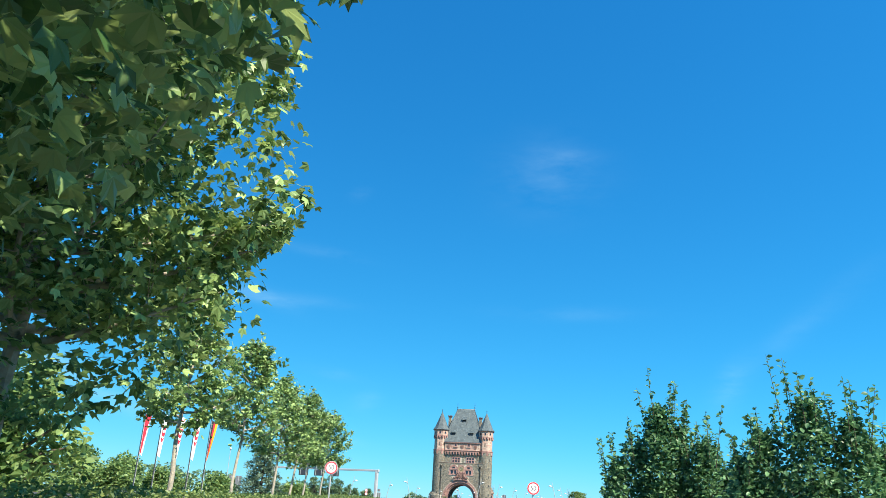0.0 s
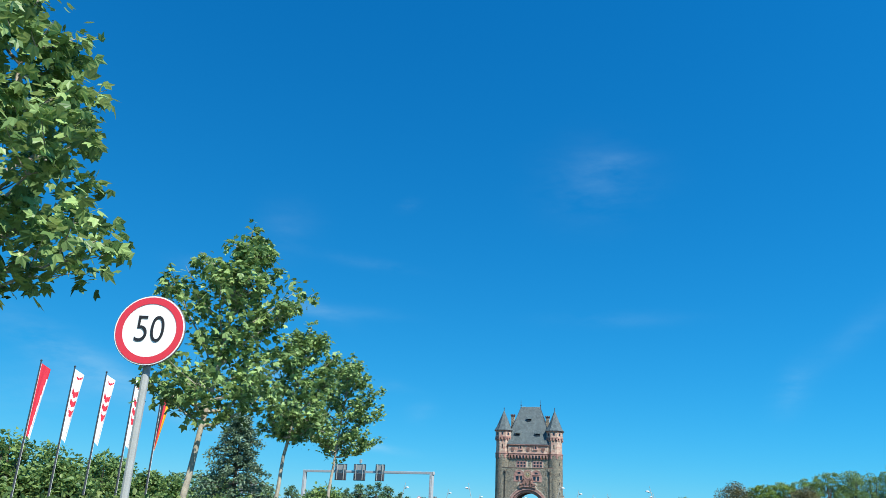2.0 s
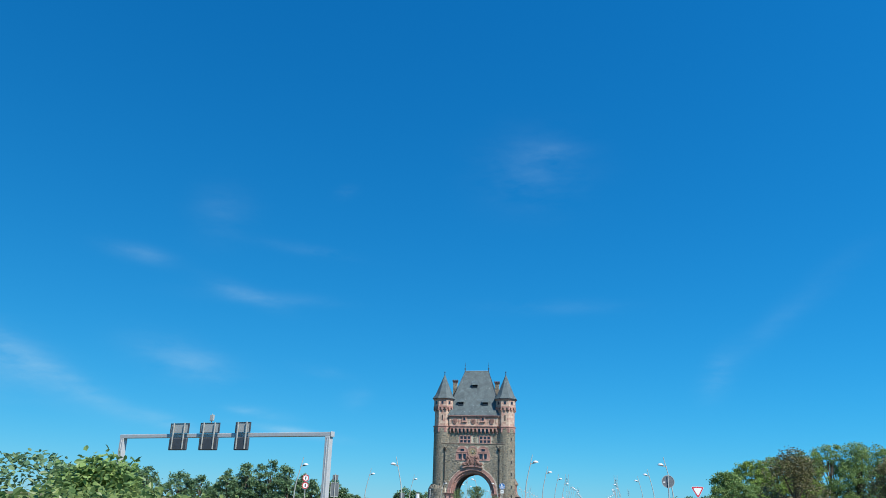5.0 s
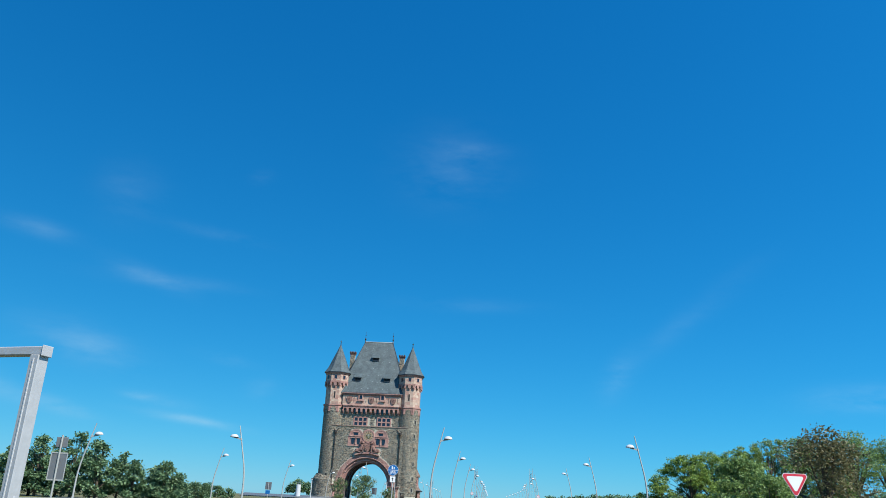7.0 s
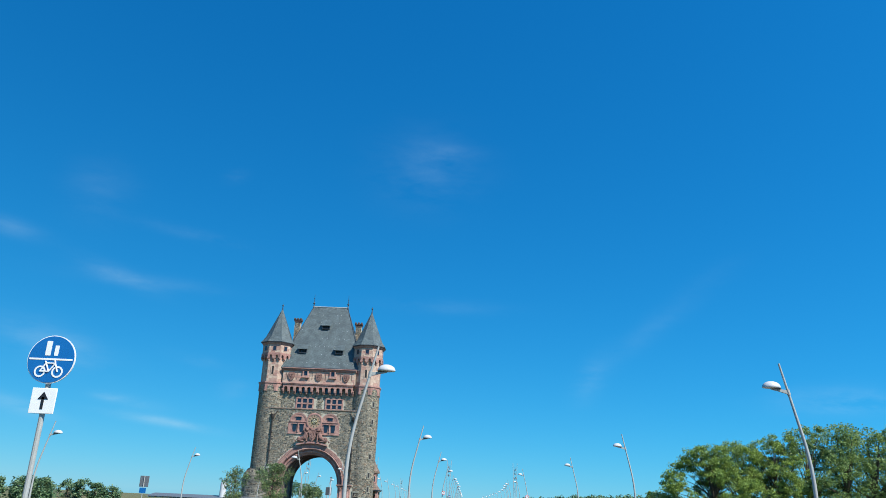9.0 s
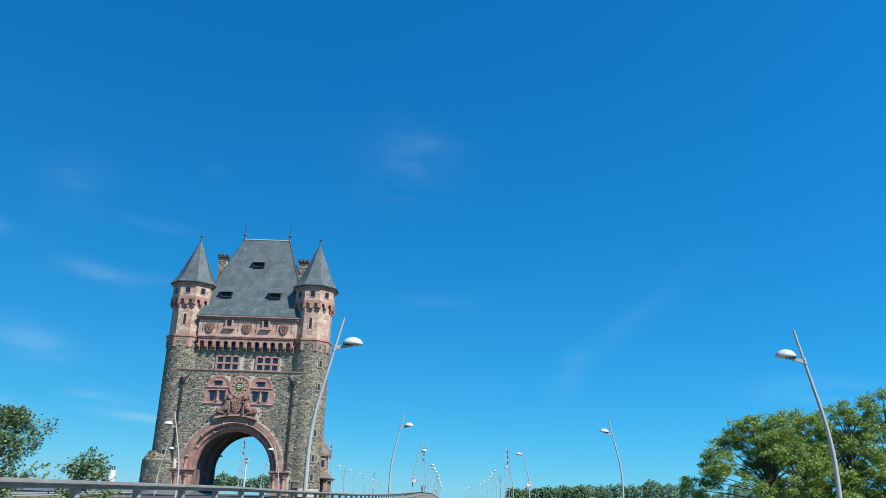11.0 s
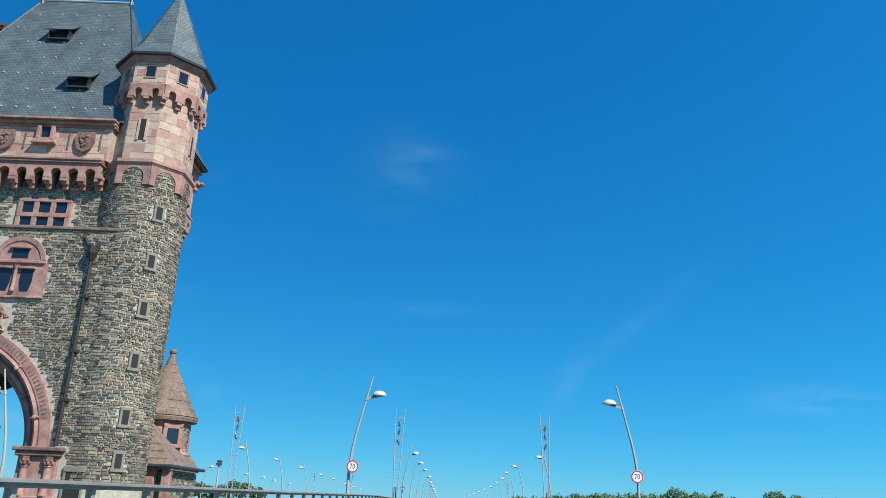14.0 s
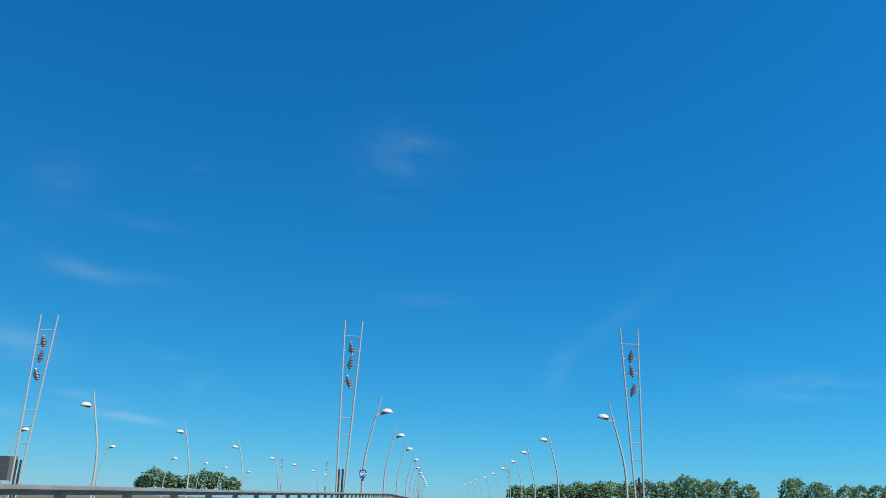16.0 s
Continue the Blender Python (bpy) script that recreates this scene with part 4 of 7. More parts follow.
for x, y, z in ((-6.75, 6.7, 37.0), (6.35, 6.9, 36.6)):
    ch = part("chimney", box(x - 0.62, x + 0.62, y - 0.5, y + 0.5, 28.5, z - 0.9), M_MORTAR, tower, "stone chimney stack with red brick cap")
    part("rubble_masonry", rubble(rng, x - 0.6, x + 0.6, z - 6.0, z - 0.9, flat_front(y - 0.5), rows=(0.16, 0.26), widths=(0.25, 0.5)), M_STONE, ch, kind="stuff")
    cap = [box(x - 0.7, x + 0.7, y - 0.58, y + 0.58, z - 0.9, z - 0.55, 0.03), box(x - 0.82, x + 0.82, y - 0.7, y + 0.7, z - 0.55, z - 0.3, 0.03)]
    cap += [box(x + d - 0.17, x + d + 0.17, y - 0.8, y + 0.8, z - 0.3, z, 0.02) for d in (-0.62, 0, 0.62)]
    part("cap", join(*cap), M_CAPSTONE, ch, "dark red sandstone chimney cap")


def octagon(rad, lo, hi, cx, cy, flare=0.0):
    return lathe([(rad, lo), (rad + flare, hi)], 8, (cx, cy, 0), 22.5)


# eight-sided front turrets
for side in (-1, 1):
    cx, cy = side * W2, CORNER
    k8 = 1 / math.cos(math.pi / 8)
    tur = part("turret", octagon(2.55 * k8, 22.3, 30.0, cx, cy), M_PINK, tower, "eight-sided cream and pink sandstone turret")
    # lower band with round arches over the rubble
    for f in range(8):
        m = Matrix.Translation((cx, cy, 0)) @ Matrix.Rotation(radians(45 * f), 4, "Z") @ Matrix.Translation((0, -2.72, 0))
        half = 2.72 * math.tan(math.pi / 8)
        part("arch_band", moved(arched_wall(-half, half, 20.6, 22.0, -0.06, 0.35, [(0, 21.1, 0.72, None)]), m), M_RED, tur, "red sandstone band with a round arch")
        part("ashlar_facing", moved(rubble(rng, -half * 0.92, half * 0.92, 22.5, 27.4, flat_front(0.17), rows=(0.5, 0.66), widths=(0.6, 1.2), gap=0.02, deep=(0.008, 0.02)), m), M_PINK, tur, "cream and pink sandstone blocks", kind="stuff")
        part("ashlar_facing", moved(rubble(rng, -half * 0.98, half * 0.98, 28.35, 30.0, flat_front(-0.12), rows=(0.5, 0.5), widths=(0.5, 0.9), gap=0.02, deep=(0.008, 0.02)), m), M_PINK, tur, "cream and pink sandstone blocks", kind="stuff")
        part("corbel_ring", moved(arched_wall(-half * 1.06, half * 1.06, 27.2, 28.2, -0.26, 0.2, [(-half * 0.53, 27.6, 0.25, None), (half * 0.53, 27.6, 0.25, None)]), m), M_RED, tur, "red sandstone corbel arches")
        for x in (-half, 0.0):
            part("corbel", moved(join(box(x - 0.2, x + 0.2, -0.24, 0.2, 27.0, 27.45, 0.03), box(x - 0.17, x + 0.17, -0.06, 0.2, 26.7, 27.03, 0.03)), m), M_RED, tur)
        if f in (0, 7, 1, 2, 6):
            top = part("slit_window", moved(join(box(-0.43, -0.31, -0.16, 0.05, 28.75, 29.7, 0.02), box(0.31, 0.43, -0.16, 0.05, 28.75, 29.7, 0.02), box(-0.43, 0.43, -0.18, 0.05, 29.64, 29.78, 0.02), box(-0.45, 0.45, -0.18, 0.05, 28.67, 28.79, 0.02)), m), M_RED, tur)
            part("pane", moved(box(-0.31, 0.31, -0.165, -0.145, 28.79, 29.64), m), M_DARKGLASS, top)
        if f in (0, 2, 6):
            mid = part("slit_window", moved(join(box(-0.36, -0.2, 0.08, 0.2, 23.95, 25.6, 0.01), box(0.2, 0.36, 0.08, 0.2, 23.95, 25.6, 0.01)), m), M_PINK, tur)
            part("pane", moved(box(-0.2, 0.2, 0.125, 0.14, 24.0, 25.6), m), M_DARK, mid)
    part("string_course", join(octagon(2.78 * k8, 22.0, 22.18, cx, cy, 0.14), octagon(2.92 * k8, 22.18, 22.42, cx, cy, -0.02)), M_RED, tur, "red sandstone string course")
    part("drum", octagon(2.84 * k8, 28.15, 30.0, cx, cy), M_PINK, tur)
    part("cornice", join(octagon(2.9 * k8, 29.95, 30.15, cx, cy, 0.14), octagon(3.06 * k8, 30.15, 30.4, cx, cy, 0.06)), M_RED, tur, "red sandstone cornice")
    part("eaves_board", octagon(3.32 * k8, 30.4, 30.55, cx, cy, 0.04), M_LEAD, tur, "dark eaves board")
    faces = []
    for f in range(8):
        a, b = radians(45 * f - 22.5 - 90), radians(45 * f + 22.5 - 90)
        ring = [(3.36 * k8, 30.55), (2.55 * k8, 31.75), (0.03, 38.1)]
        for (r0, z0), (r1, z1) in zip(ring, ring[1:]):
            faces.append([(cx + r0 * math.cos(a), cy + r0 * math.sin(a), z0), (cx + r0 * math.cos(b), cy + r0 * math.sin(b), z0), (cx + r1 * math.cos(b), cy + r1 * math.sin(b), z1), (cx + r1 * math.cos(a), cy + r1 * math.sin(a), z1)])
    cone = slated("turret_roof", faces, tur, "pointed grey slate turret roof")
    knob_finial(cx, cy, 38.0, tur)

# square bartizans at the back corners, on rows of corbels, with rough red quoins below


def outward(side, x):
    """The flank of the tower, as a face along its depth."""
    return lambda s, z: (Vector((side * x, s, z)), Vector((0, 1, 0)), Vector((side, 0, 0)))


for side in (-1, 1):
    bx0, bx1, by0, by1 = 5.5, 8.95, 9.4, 13.2

    def slab(x1, y0, y1, z0, z1, b=0.03, side=side):
        return box(*sorted((side * 5.4, side * x1)), y0, y1, z0, z1, b)
    bart = part("back_turret", slab(bx1, by0, by1, 23.2, 27.3), M_MORTAR, tower, "square pink sandstone corner turret")
    part("ashlar_facing", rubble(rng, by0 + 0.05, by1 - 0.05, 23.3, 26.9, outward(side, bx1), rows=(0.5, 0.62), widths=(0.6, 1.2), gap=0.02, deep=(0.008, 0.02)), M_PINK, bart, "cream and pink sandstone blocks", kind="stuff")
    part("ashlar_facing", rubble(rng, side * 7.4 - 1.5, side * 7.4 + 1.5, 23.3, 26.9, flat_front(by0), rows=(0.5, 0.62), widths=(0.6, 1.2), gap=0.02, deep=(0.008, 0.02)), M_PINK, bart, "cream and pink sandstone blocks", kind="stuff")
    part("ashlar_facing", rubble(rng, side * 7.4 - 1.5, side * 7.4 + 1.5, 23.3, 26.9, lambda q, z, y=by1: (Vector((q, y, z)), Vector((-1, 0, 0)), Vector((0, 1, 0))), rows=(0.5, 0.62), widths=(0.6, 1.2), gap=0.02, deep=(0.008, 0.02)), M_PINK, bart, "cream and pink sandstone blocks", kind="stuff")
    part("cornice", slab(9.15, by0 - 0.18, by1 + 0.15, 22.95, 23.25, 0.08), M_RED, bart, "red sandstone cornice")
    # the shallower stretch between the bartizan and the front corner
    part("parapet", slab(8.62, 6.0, by0 - 0.1, 23.25, 26.5), M_PINK, bart, "pink sandstone parapet wall")
    part("ashlar_facing", rubble(rng, 6.0, by0 - 0.2, 23.3, 26.4, outward(side, 8.62), rows=(0.5, 0.62), widths=(0.6, 1.2), gap=0.02, deep=(0.008, 0.02)), M_PINK, bart, "cream and pink sandstone blocks", kind="stuff")
    part("cornice", slab(8.78, 6.0, by0 - 0.18, 22.95, 23.25, 0.08), M_RED, bart, "red sandstone cornice")
    # round-headed corbel arches under both
    turn = Matrix(((0, -side, 0, 0), (1, 0, 0, 0), (0, 0, 1, 0), (0, 0, 0, 1)))
    for y0, y1, x1, n in ((6.1, by0 - 0.1, 8.74, 5), (by0 - 0.1, by1 + 0.08, 9.08, 4)):
        wide = (y1 - y0) / n
        arches = [(y0 + wide * (q + 0.5), 22.35, wide * 0.27, None) for q in range(n)]
        band = arched_wall(y0, y1, 22.1, 22.97, -x1, -8.3, arches, 0.4)
        part("arch_band", moved(band, turn), M_RED, bart, "red sandstone band of small round arches")
        for q in range(n + 1):
            yc = min(max(y0 + wide * q, y0 + 0.2), y1 - 0.2)
            d = x1 - 8.45
            for step in range(3):
                part("corbel", slab(8.45 + d * (0.98 - 0.3 * step), yc - 0.2, yc + 0.2, 21.72 - 0.4 * step, 22.14 - 0.4 * step, 0.07), M_RED, bart)
    part("corner_corbel", join(*[slab(8.98 - 0.15 * q, by1 - 0.7 + 0.12 * q, by1 + 0.02 - 0.11 * q, 21.7 - 0.36 * q, 22.1 - 0.36 * q, 0.08) for q in range(4)]), M_RED, bart, "stepped red corner corbel")
    # pointed niches and a carved console under the eaves
    for y0, y1 in ((by0 - 0.05, by0 + 1.5), (by1 - 1.9, by1 + 0.05)):
        hood = arched_wall(y0, y1, 25.7, 27.2, -9.16, -8.8, [(0.5 * (y0 + y1), 26.0, 0.5, None)], 0.4)
        part("hood", moved(hood, turn), M_RED, bart, "red sandstone hood with a round arch")
    part("console", join(box(*sorted((side * 8.9, side * 9.45)), by1 - 0.45, by1 + 0.35, 26.1, 26.5, 0.1), box(*sorted((side * 8.9, side * 9.25)), by1 - 0.35, by1 + 0.25, 25.6, 26.12, 0.1), box(*sorted((side * 9.3, side * 9.75)), by1 - 0.25, by1 + 0.3, 26.2, 26.45, 0.08)), M_RED, bart, "weathered carved corner console")
    part("cornice", slab(9.4, by0 - 0.3, by1 + 0.2, 27.2, 27.45, 0.06), M_RED, bart, "red sandstone eaves cornice")
    part("eaves_board", slab(9.85, 8.75, by1 + 0.05, 27.45, 27.6, 0.03), M_LEAD, bart, "dark eaves board")
    cx, cy = side * 7.56, 11.0
    rings = [(2.36, 27.62), (1.55, 29.0), (0.9, 30.5), (0.04, 32.8)]
    faces = []
    for (r0, z0), (r1, z1) in zip(rings, rings[1:]):
        c0, c1 = ([(cx + r * u, cy + r * v, z) for u, v in ((-1, -1), (1, -1), (1, 1), (-1, 1))] for r, z in ((r0, z0), (r1, z1)))
        faces += [[c0[k], c0[(k + 1) % 4], c1[(k + 1) % 4], c1[k]] for k in range(4)]
    slated("turret_roof", faces, bart, "dark slate turret roof")
    knob_finial(cx, cy, 32.6, bart)
    for k in range(38):
        x1, y0 = 8.42 + 0.1 * (k % 2), DEEP - 0.75 - 0.4 * (k % 2)
        part("quoin", box(*sorted((side * 7.9, side * x1)), y0, DEEP + 0.1, 0.55 * k, 0.55 * k + 0.5, 0.11), M_RED, tower)
    spot = lambda s, z, side=side: (Vector((side * 8.4, s, z)), Vector((0, 1, 0)), Vector((side, 0, 0)))
    part("rubble_masonry", rubble(rng, 4.6, DEEP - 0.6, 0.0, 22.1, spot), M_STONE, tower, "grey and brown rubble stones", kind="stuff")

# rain pipes with hopper heads
for x in (-8.25, 7.85):
    pipe = part("rain_pipe", join(tube([(x, -0.3, 15.4), (x, -0.3, 3.4)], 0.11, 8), tube([(x, -0.3, 15.5), (x + 0.8 * (1 if x < 0 else -1), -0.05, 16.7)], 0.11, 8), tube([(x, -0.3, 15.5), (x - 0.35 * (1 if x < 0 else -1), -0.2, 16.3)], 0.1, 8), lathe([(0.12, 15.0), (0.34, 15.5), (0.38, 16.0), (0.3, 16.02)], 8, (x, -0.34, 0))), M_COPPER, tower, "dark rain pipe with hopper head")
    for z in (12.5, 9.0, 6.0):
        part("bracket", box(x - 0.2, x + 0.2, -0.42, 0, z, z + 0.22, 0.03), M_COPPER, pipe)

# stair annexes with a stone cone roof at either flank
for side in (-1, 1):
    cx, cy = side * 10.05, 11.0
    ann = part("stair_annex", lathe([(2.0, 0), (2.0, 3.3), (2.12, 3.4), (2.2, 3.65), (2.1, 3.8), (2.05, 6.1)], 28, (cx, cy, 0)), M_RED, tower, "round stair annex with conical stone roof", smooth=True)
    part("rubble_masonry", rubble(rng, -1.5 * 2.05, 1.6 * 2.05, 3.85, 5.9, on_round(cx, cy, 2.05), keep=lambda s, z, w, h: abs(s - 1.47) > 1.0), M_STONE, ann, kind="stuff")
    part("cone_roof", lathe([(2.45, 6.0), (2.5, 6.25), (2.40, 6.37), (2.02, 6.85), (1.38, 8.25), (0.62, 9.75), (0.26, 10.75), (0.2, 11.15)], 28, (cx, cy, 0)), M_BROWN, ann, "brown sandstone cone", smooth=True)
    tiers = [(2.44, 6.37), (2.12, 6.9), (1.80, 7.5), (1.46, 8.2), (1.10, 8.9), (0.74, 9.65), (0.42, 10.3), (0.28, 10.77)]
    for tier, ((ra, za), (rb, zb)) in enumerate(zip(tiers, tiers[1:])):
        count = max(5, int(ra * 6.283 / 0.95))
        for q in range(count):
            a0, a1 = 360 * (q + 0.5 * (tier % 2)) / count, 360 * (q + 1 + 0.5 * (tier % 2)) / count
            gap = 0.9 / ra
            prof = [(ra - 0.2, za), (ra + rng.uniform(0.02, 0.05), za), (rb + rng.uniform(0.0, 0.02), zb), (rb - 0.15, zb), (ra - 0.2, za)]
            part("roof_stone", lathe(prof, 4, (cx, cy, 0), a0=a0 + gap * 0.5, a1=a1 - gap * 0.5, caps=False), M_BROWN, ann)
    part("knob", ball((cx, cy, 11.3), 0.3, 0.3, 0.24), M_BROWN, ann)
    m = Matrix.Translation((cx, cy, 0)) @ Matrix.Rotation(side * radians(41), 4, "Z") @ Matrix.Translation((0, -2.08, 0))
    w = part("annex_window", moved(join(box(-0.72, -0.42, -0.08, 0.2, 4.3, 5.6, 0.03), box(0.42, 0.72, -0.08, 0.2, 4.3, 5.6, 0.03), box(-0.72, 0.72, -0.08, 0.2, 5.4, 5.8, 0.03), box(-0.8, 0.8, -0.16, 0.2, 4.05, 4.32, 0.04)), m), M_RED, ann, "red sandstone framed window")
    part("pane", moved(box(-0.42, 0.42, -0.03, 0.05, 4.32, 5.4), m), M_DARKGLASS, w)
    # lean-to roof of stone courses towards the front
    x0, x1 = side * 8.6, side * 13.0
    steps = []
    for k in range(7):
        a, b = k / 7, (k + 1) / 7
        xa, xb = x1 + (x0 - x1) * a * 0.74, x1 + (x0 - x1) * b * 0.74
        y0, y1, z0, z1 = 5.4 + 0.35 * k, 9.2 + 0.3 * k, 2.6 + 3.5 * a, 2.6 + 3.5 * b
        steps.append(([(x0, y0, z0 + 0.09), (xa, y0, z0 + 0.09), (xa, y1 + 2.5, z0 + 0.09), (x0, y0 + 0.42, z1 + 0.06), (xb, y0 + 0.42, z1 + 0.06), (xb, y1 + 2.5, z1 + 0.06), (x0, y0, z0 - 0.2), (xa, y0, z0 - 0.2), (xa, y1 + 2.5, z0 - 0.2)],
                      [(0, 1, 4, 3), (1, 2, 5, 4), (6, 7, 1, 0), (7, 8, 2, 1)]))
    for step in steps:
        part("lean_to_course", step, M_BROWN, ann, "brown sandstone roof course")
    part("gutter", tube([(x0, 5.3, 2.65), (x1, 5.3, 2.65), (x1, 13.0, 2.65)], 0.12, 8), M_LEAD, ann)
    part("annex_wall", box(min(x0, x1 - side * 0.4), max(x0, x1 - side * 0.4), 6.6, 12.5, 0, 2.7), M_MORTAR, ann, "shaded annex wall")
    part("rubble_masonry", join(rubble(rng, min(x0, x1 - side * 0.4), max(x0, x1 - side * 0.4), 0, 2.6, flat_front(6.6)), rubble(rng, 6.6, 12.5, 0, 2.6, lambda q, z, side=side, x1=x1: (Vector((x1 - side * 0.4, q, z)), Vector((0, 1, 0)), Vector((side, 0, 0))))), M_STONE, ann, kind="stuff")
    for k in range(4):
        x = x0 + (x1 - x0) * (0.2 + 0.24 * k)
        part("post", box(x - 0.3, x + 0.3, 5.6, 6.1, 0, 2.6, 0.05), M_RED, ann)
# rough plinth block at the foot of the left corner


def on_cone(cx, cy, r0, z0, r1, z1):
    def spot(q, z):
        r, a = r0 + (r1 - r0) * (z - z0) / (z1 - z0), q / r0
        o = Vector((math.sin(a), -math.cos(a), (r0 - r1) / (z1 - z0))).normalized()
        return Vector((cx + r * math.sin(a), cy - r * math.cos(a), z)), Vector((math.cos(a), math.sin(a), 0)), o
    return spot


PX, PY = -W2 - 0.3, CORNER + 0.4
part("plinth", lathe([(3.75, 0), (3.7, 4.4), (2.85, 5.7)], 24, (PX, PY, 0)), M_MORTAR, tower, "rubble plinth", smooth=True)
part("rubble_masonry", join(rubble(rng, -2.4 * 3.72, 0.5 * 3.72, 0, 4.4, on_round(PX, PY, 3.72)), rubble(rng, -2.4 * 3.7, 0.5 * 3.7, 4.42, 5.65, on_cone(PX, PY, 3.7, 4.4, 2.85, 5.7))), M_STONE, tower, kind="stuff")
# low dark doorway at the foot of the wall beside the arch
door = part("low_doorway", join(box(8.52, 8.68, -0.13, 0.1, 0, 1.95, 0.02), box(9.66, 9.82, -0.14, 0.1, 0, 1.95, 0.02), box(8.5, 9.85, -0.17, 0.1, 1.92, 2.3, 0.03)), M_SLITFRAME, tower, "low stone doorway")
# a dark sheet stands for the shade inside the doorway
part("leaf", box(8.68, 9.66, -0.12, -0.06, 0, 1.93), M_DARK, door, "dark sheet for the unlit doorway")


# ---- street furniture ----
def text_mesh(words, size, mat, name="digits"):
    cu = bpy.data.curves.new(name, "FONT")
    cu.body, cu.size, cu.align_x, cu.align_y, cu.extrude = words, size, "CENTER", "CENTER", 0.004
    cu.offset = -0.003
    ob = new(name, cu)
    me = bpy.data.meshes.new_from_object(ob.evaluated_get(bpy.context.evaluated_depsgraph_get()))
    bpy.data.objects.remove(ob)
    me.materials.clear()
    me.materials.append(mat)
    return me


UPRIGHT = Matrix.Rotation(radians(90), 4, "X")


def disc(r, y0, y1, n=40, r_in=0.0):
    prof = [(r_in, -y1), (r, -y1), (r, -y0), (r_in, -y0)]
    if r_in > 0:
        return moved(lathe(prof + prof[:1], n, caps=False), UPRIGHT)
    return moved(lathe(prof, n), UPRIGHT)


def limit_plate(parent, words, z, r, y=-0.09):
    """A round speed limit plate that faces along -y."""
    plate = part("sign_plate", disc(r, y, y + 0.02), M_SIGNBACK, parent, "aluminium plate")
    part("white_face", disc(r * 0.985, y - 0.004, y - 0.001), M_WHITE, plate, "white reflective face")
    part("red_ring", disc(r * 0.95, y - 0.009, y - 0.005, r_in=r * 0.76), M_REDSHEET, plate, "red ring")
    ob = new("digits", text_mesh(words, r * 0.97, M_BLACK))
    ob.parent = plate
    ob.matrix_local = Matrix.Translation((0, y - 0.008, 0)) @ UPRIGHT @ Matrix.Diagonal((0.92, 1.12, 1, 1))
    plate.location.z = z
    part("clamp", box(-0.09, 0.09, y + 0.02, 0.06, -0.05, 0.05, 0.01), M_STEEL, plate)
    return plate


def limit_sign(x, y, z, r, turn):
    s = thing("speed_limit_sign", "round white speed limit sign with red ring on a grey post", "road sign", (x, y, 0), turn, "speed limit signs by the road")
    part("post", tube([(0, 0, 0), (0, 0, z + r * 0.8)], 0.038, 10), M_STEEL, s)
    limit_plate(s, "50", z, r)
    return s


limit_sign(10.25, -248.31, 2.76, 0.345, 14)
limit_sign(21.01, -245.03, 2.30, 0.35, 14)


def curved(z):
    """How far a lamp post has leant over at a height."""
    bend = min(max(0.0, z - 2.2), 2.6)
    return 0.045 * bend ** 2 + 0.234 * max(0.0, z - 4.8)


def street_lamp(group, z_head=6.72):
    s = thing("street_lamp", "curved grey steel street lamp with oval white head", "street lamp", group=group)
    top = z_head + 1.08
    pts = [(curved(max(z, 0)), 0, z) for z in [-0.7 + (top + 0.7) * k / 22 for k in range(23)]]
    part("pole", tube(pts, [0.105 - 0.062 * k / 22 for k in range(23)], 10), M_STEEL, s, smooth=True)
    part("base", lathe([(0.2, 0), (0.2, 0.03), (0.13, 0.06), (0.12, 0.3)], 12), M_STEEL, s)
    part("hatch", box(-0.05, 0.05, -0.125, -0.09, 0.6, 1.0, 0.01), M_PAINTGREY, s)
    zj = z_head - 0.16
    xj = curved(zj)
    part("arm", prismatic_arm(xj, zj), M_STEEL, s, "tapered bracket arm")
    hx = xj + 0.70
    V, F = lathe([(0.0, 0.29), (0.12, 0.28), (0.24, 0.235), (0.33, 0.16), (0.375, 0.075), (0.38, 0.02), (0.365, 0.0)], 24)
    head = part("head", ([(hx + px * 1.04, py * 0.78, z_head + pz) for px, py, pz in V], F), M_CAP, s, "oval white painted lamp head", smooth=True)
    V, F = lathe([(0.0, -0.005), (0.25, -0.01), (0.368, 0.005)], 24)
    part("underside", ([(hx + px * 1.03, py * 0.77, z_head + pz) for px, py, pz in V], F), M_LENS, head, "grey lamp underside")
    V, F = lathe([(0.0, -0.045), (0.1, -0.04), (0.17, -0.02), (0.19, 0.0)], 18)
    part("lens", ([(hx + 0.07 + px, py * 0.62, z_head + pz) for px, py, pz in V], F), M_CHROME, head, "clear lamp lens", smooth=True)
    part("housing", box(hx - 0.38, hx - 0.1, -0.12, 0.12, z_head - 0.05, z_head + 0.03, 0.02), M_BOXDARK, head, "dark gear housing")
    return s


def prismatic_arm(xj, zj):
    return join(prism_xz([(xj - 0.04, zj - 0.10), (xj + 0.42, zj + 0.03), (xj + 0.72, zj + 0.09), (xj + 0.72, zj + 0.14), (xj + 0.36, zj + 0.12), (xj + 0.02, zj + 0.08)], -0.045, 0.045), tube([(xj - 0.03, 0, zj - 0.12), (xj + 0.025, 0, zj + 0.12)], 0.075, 10))


HEAD_X = curved(6.56) + 0.70
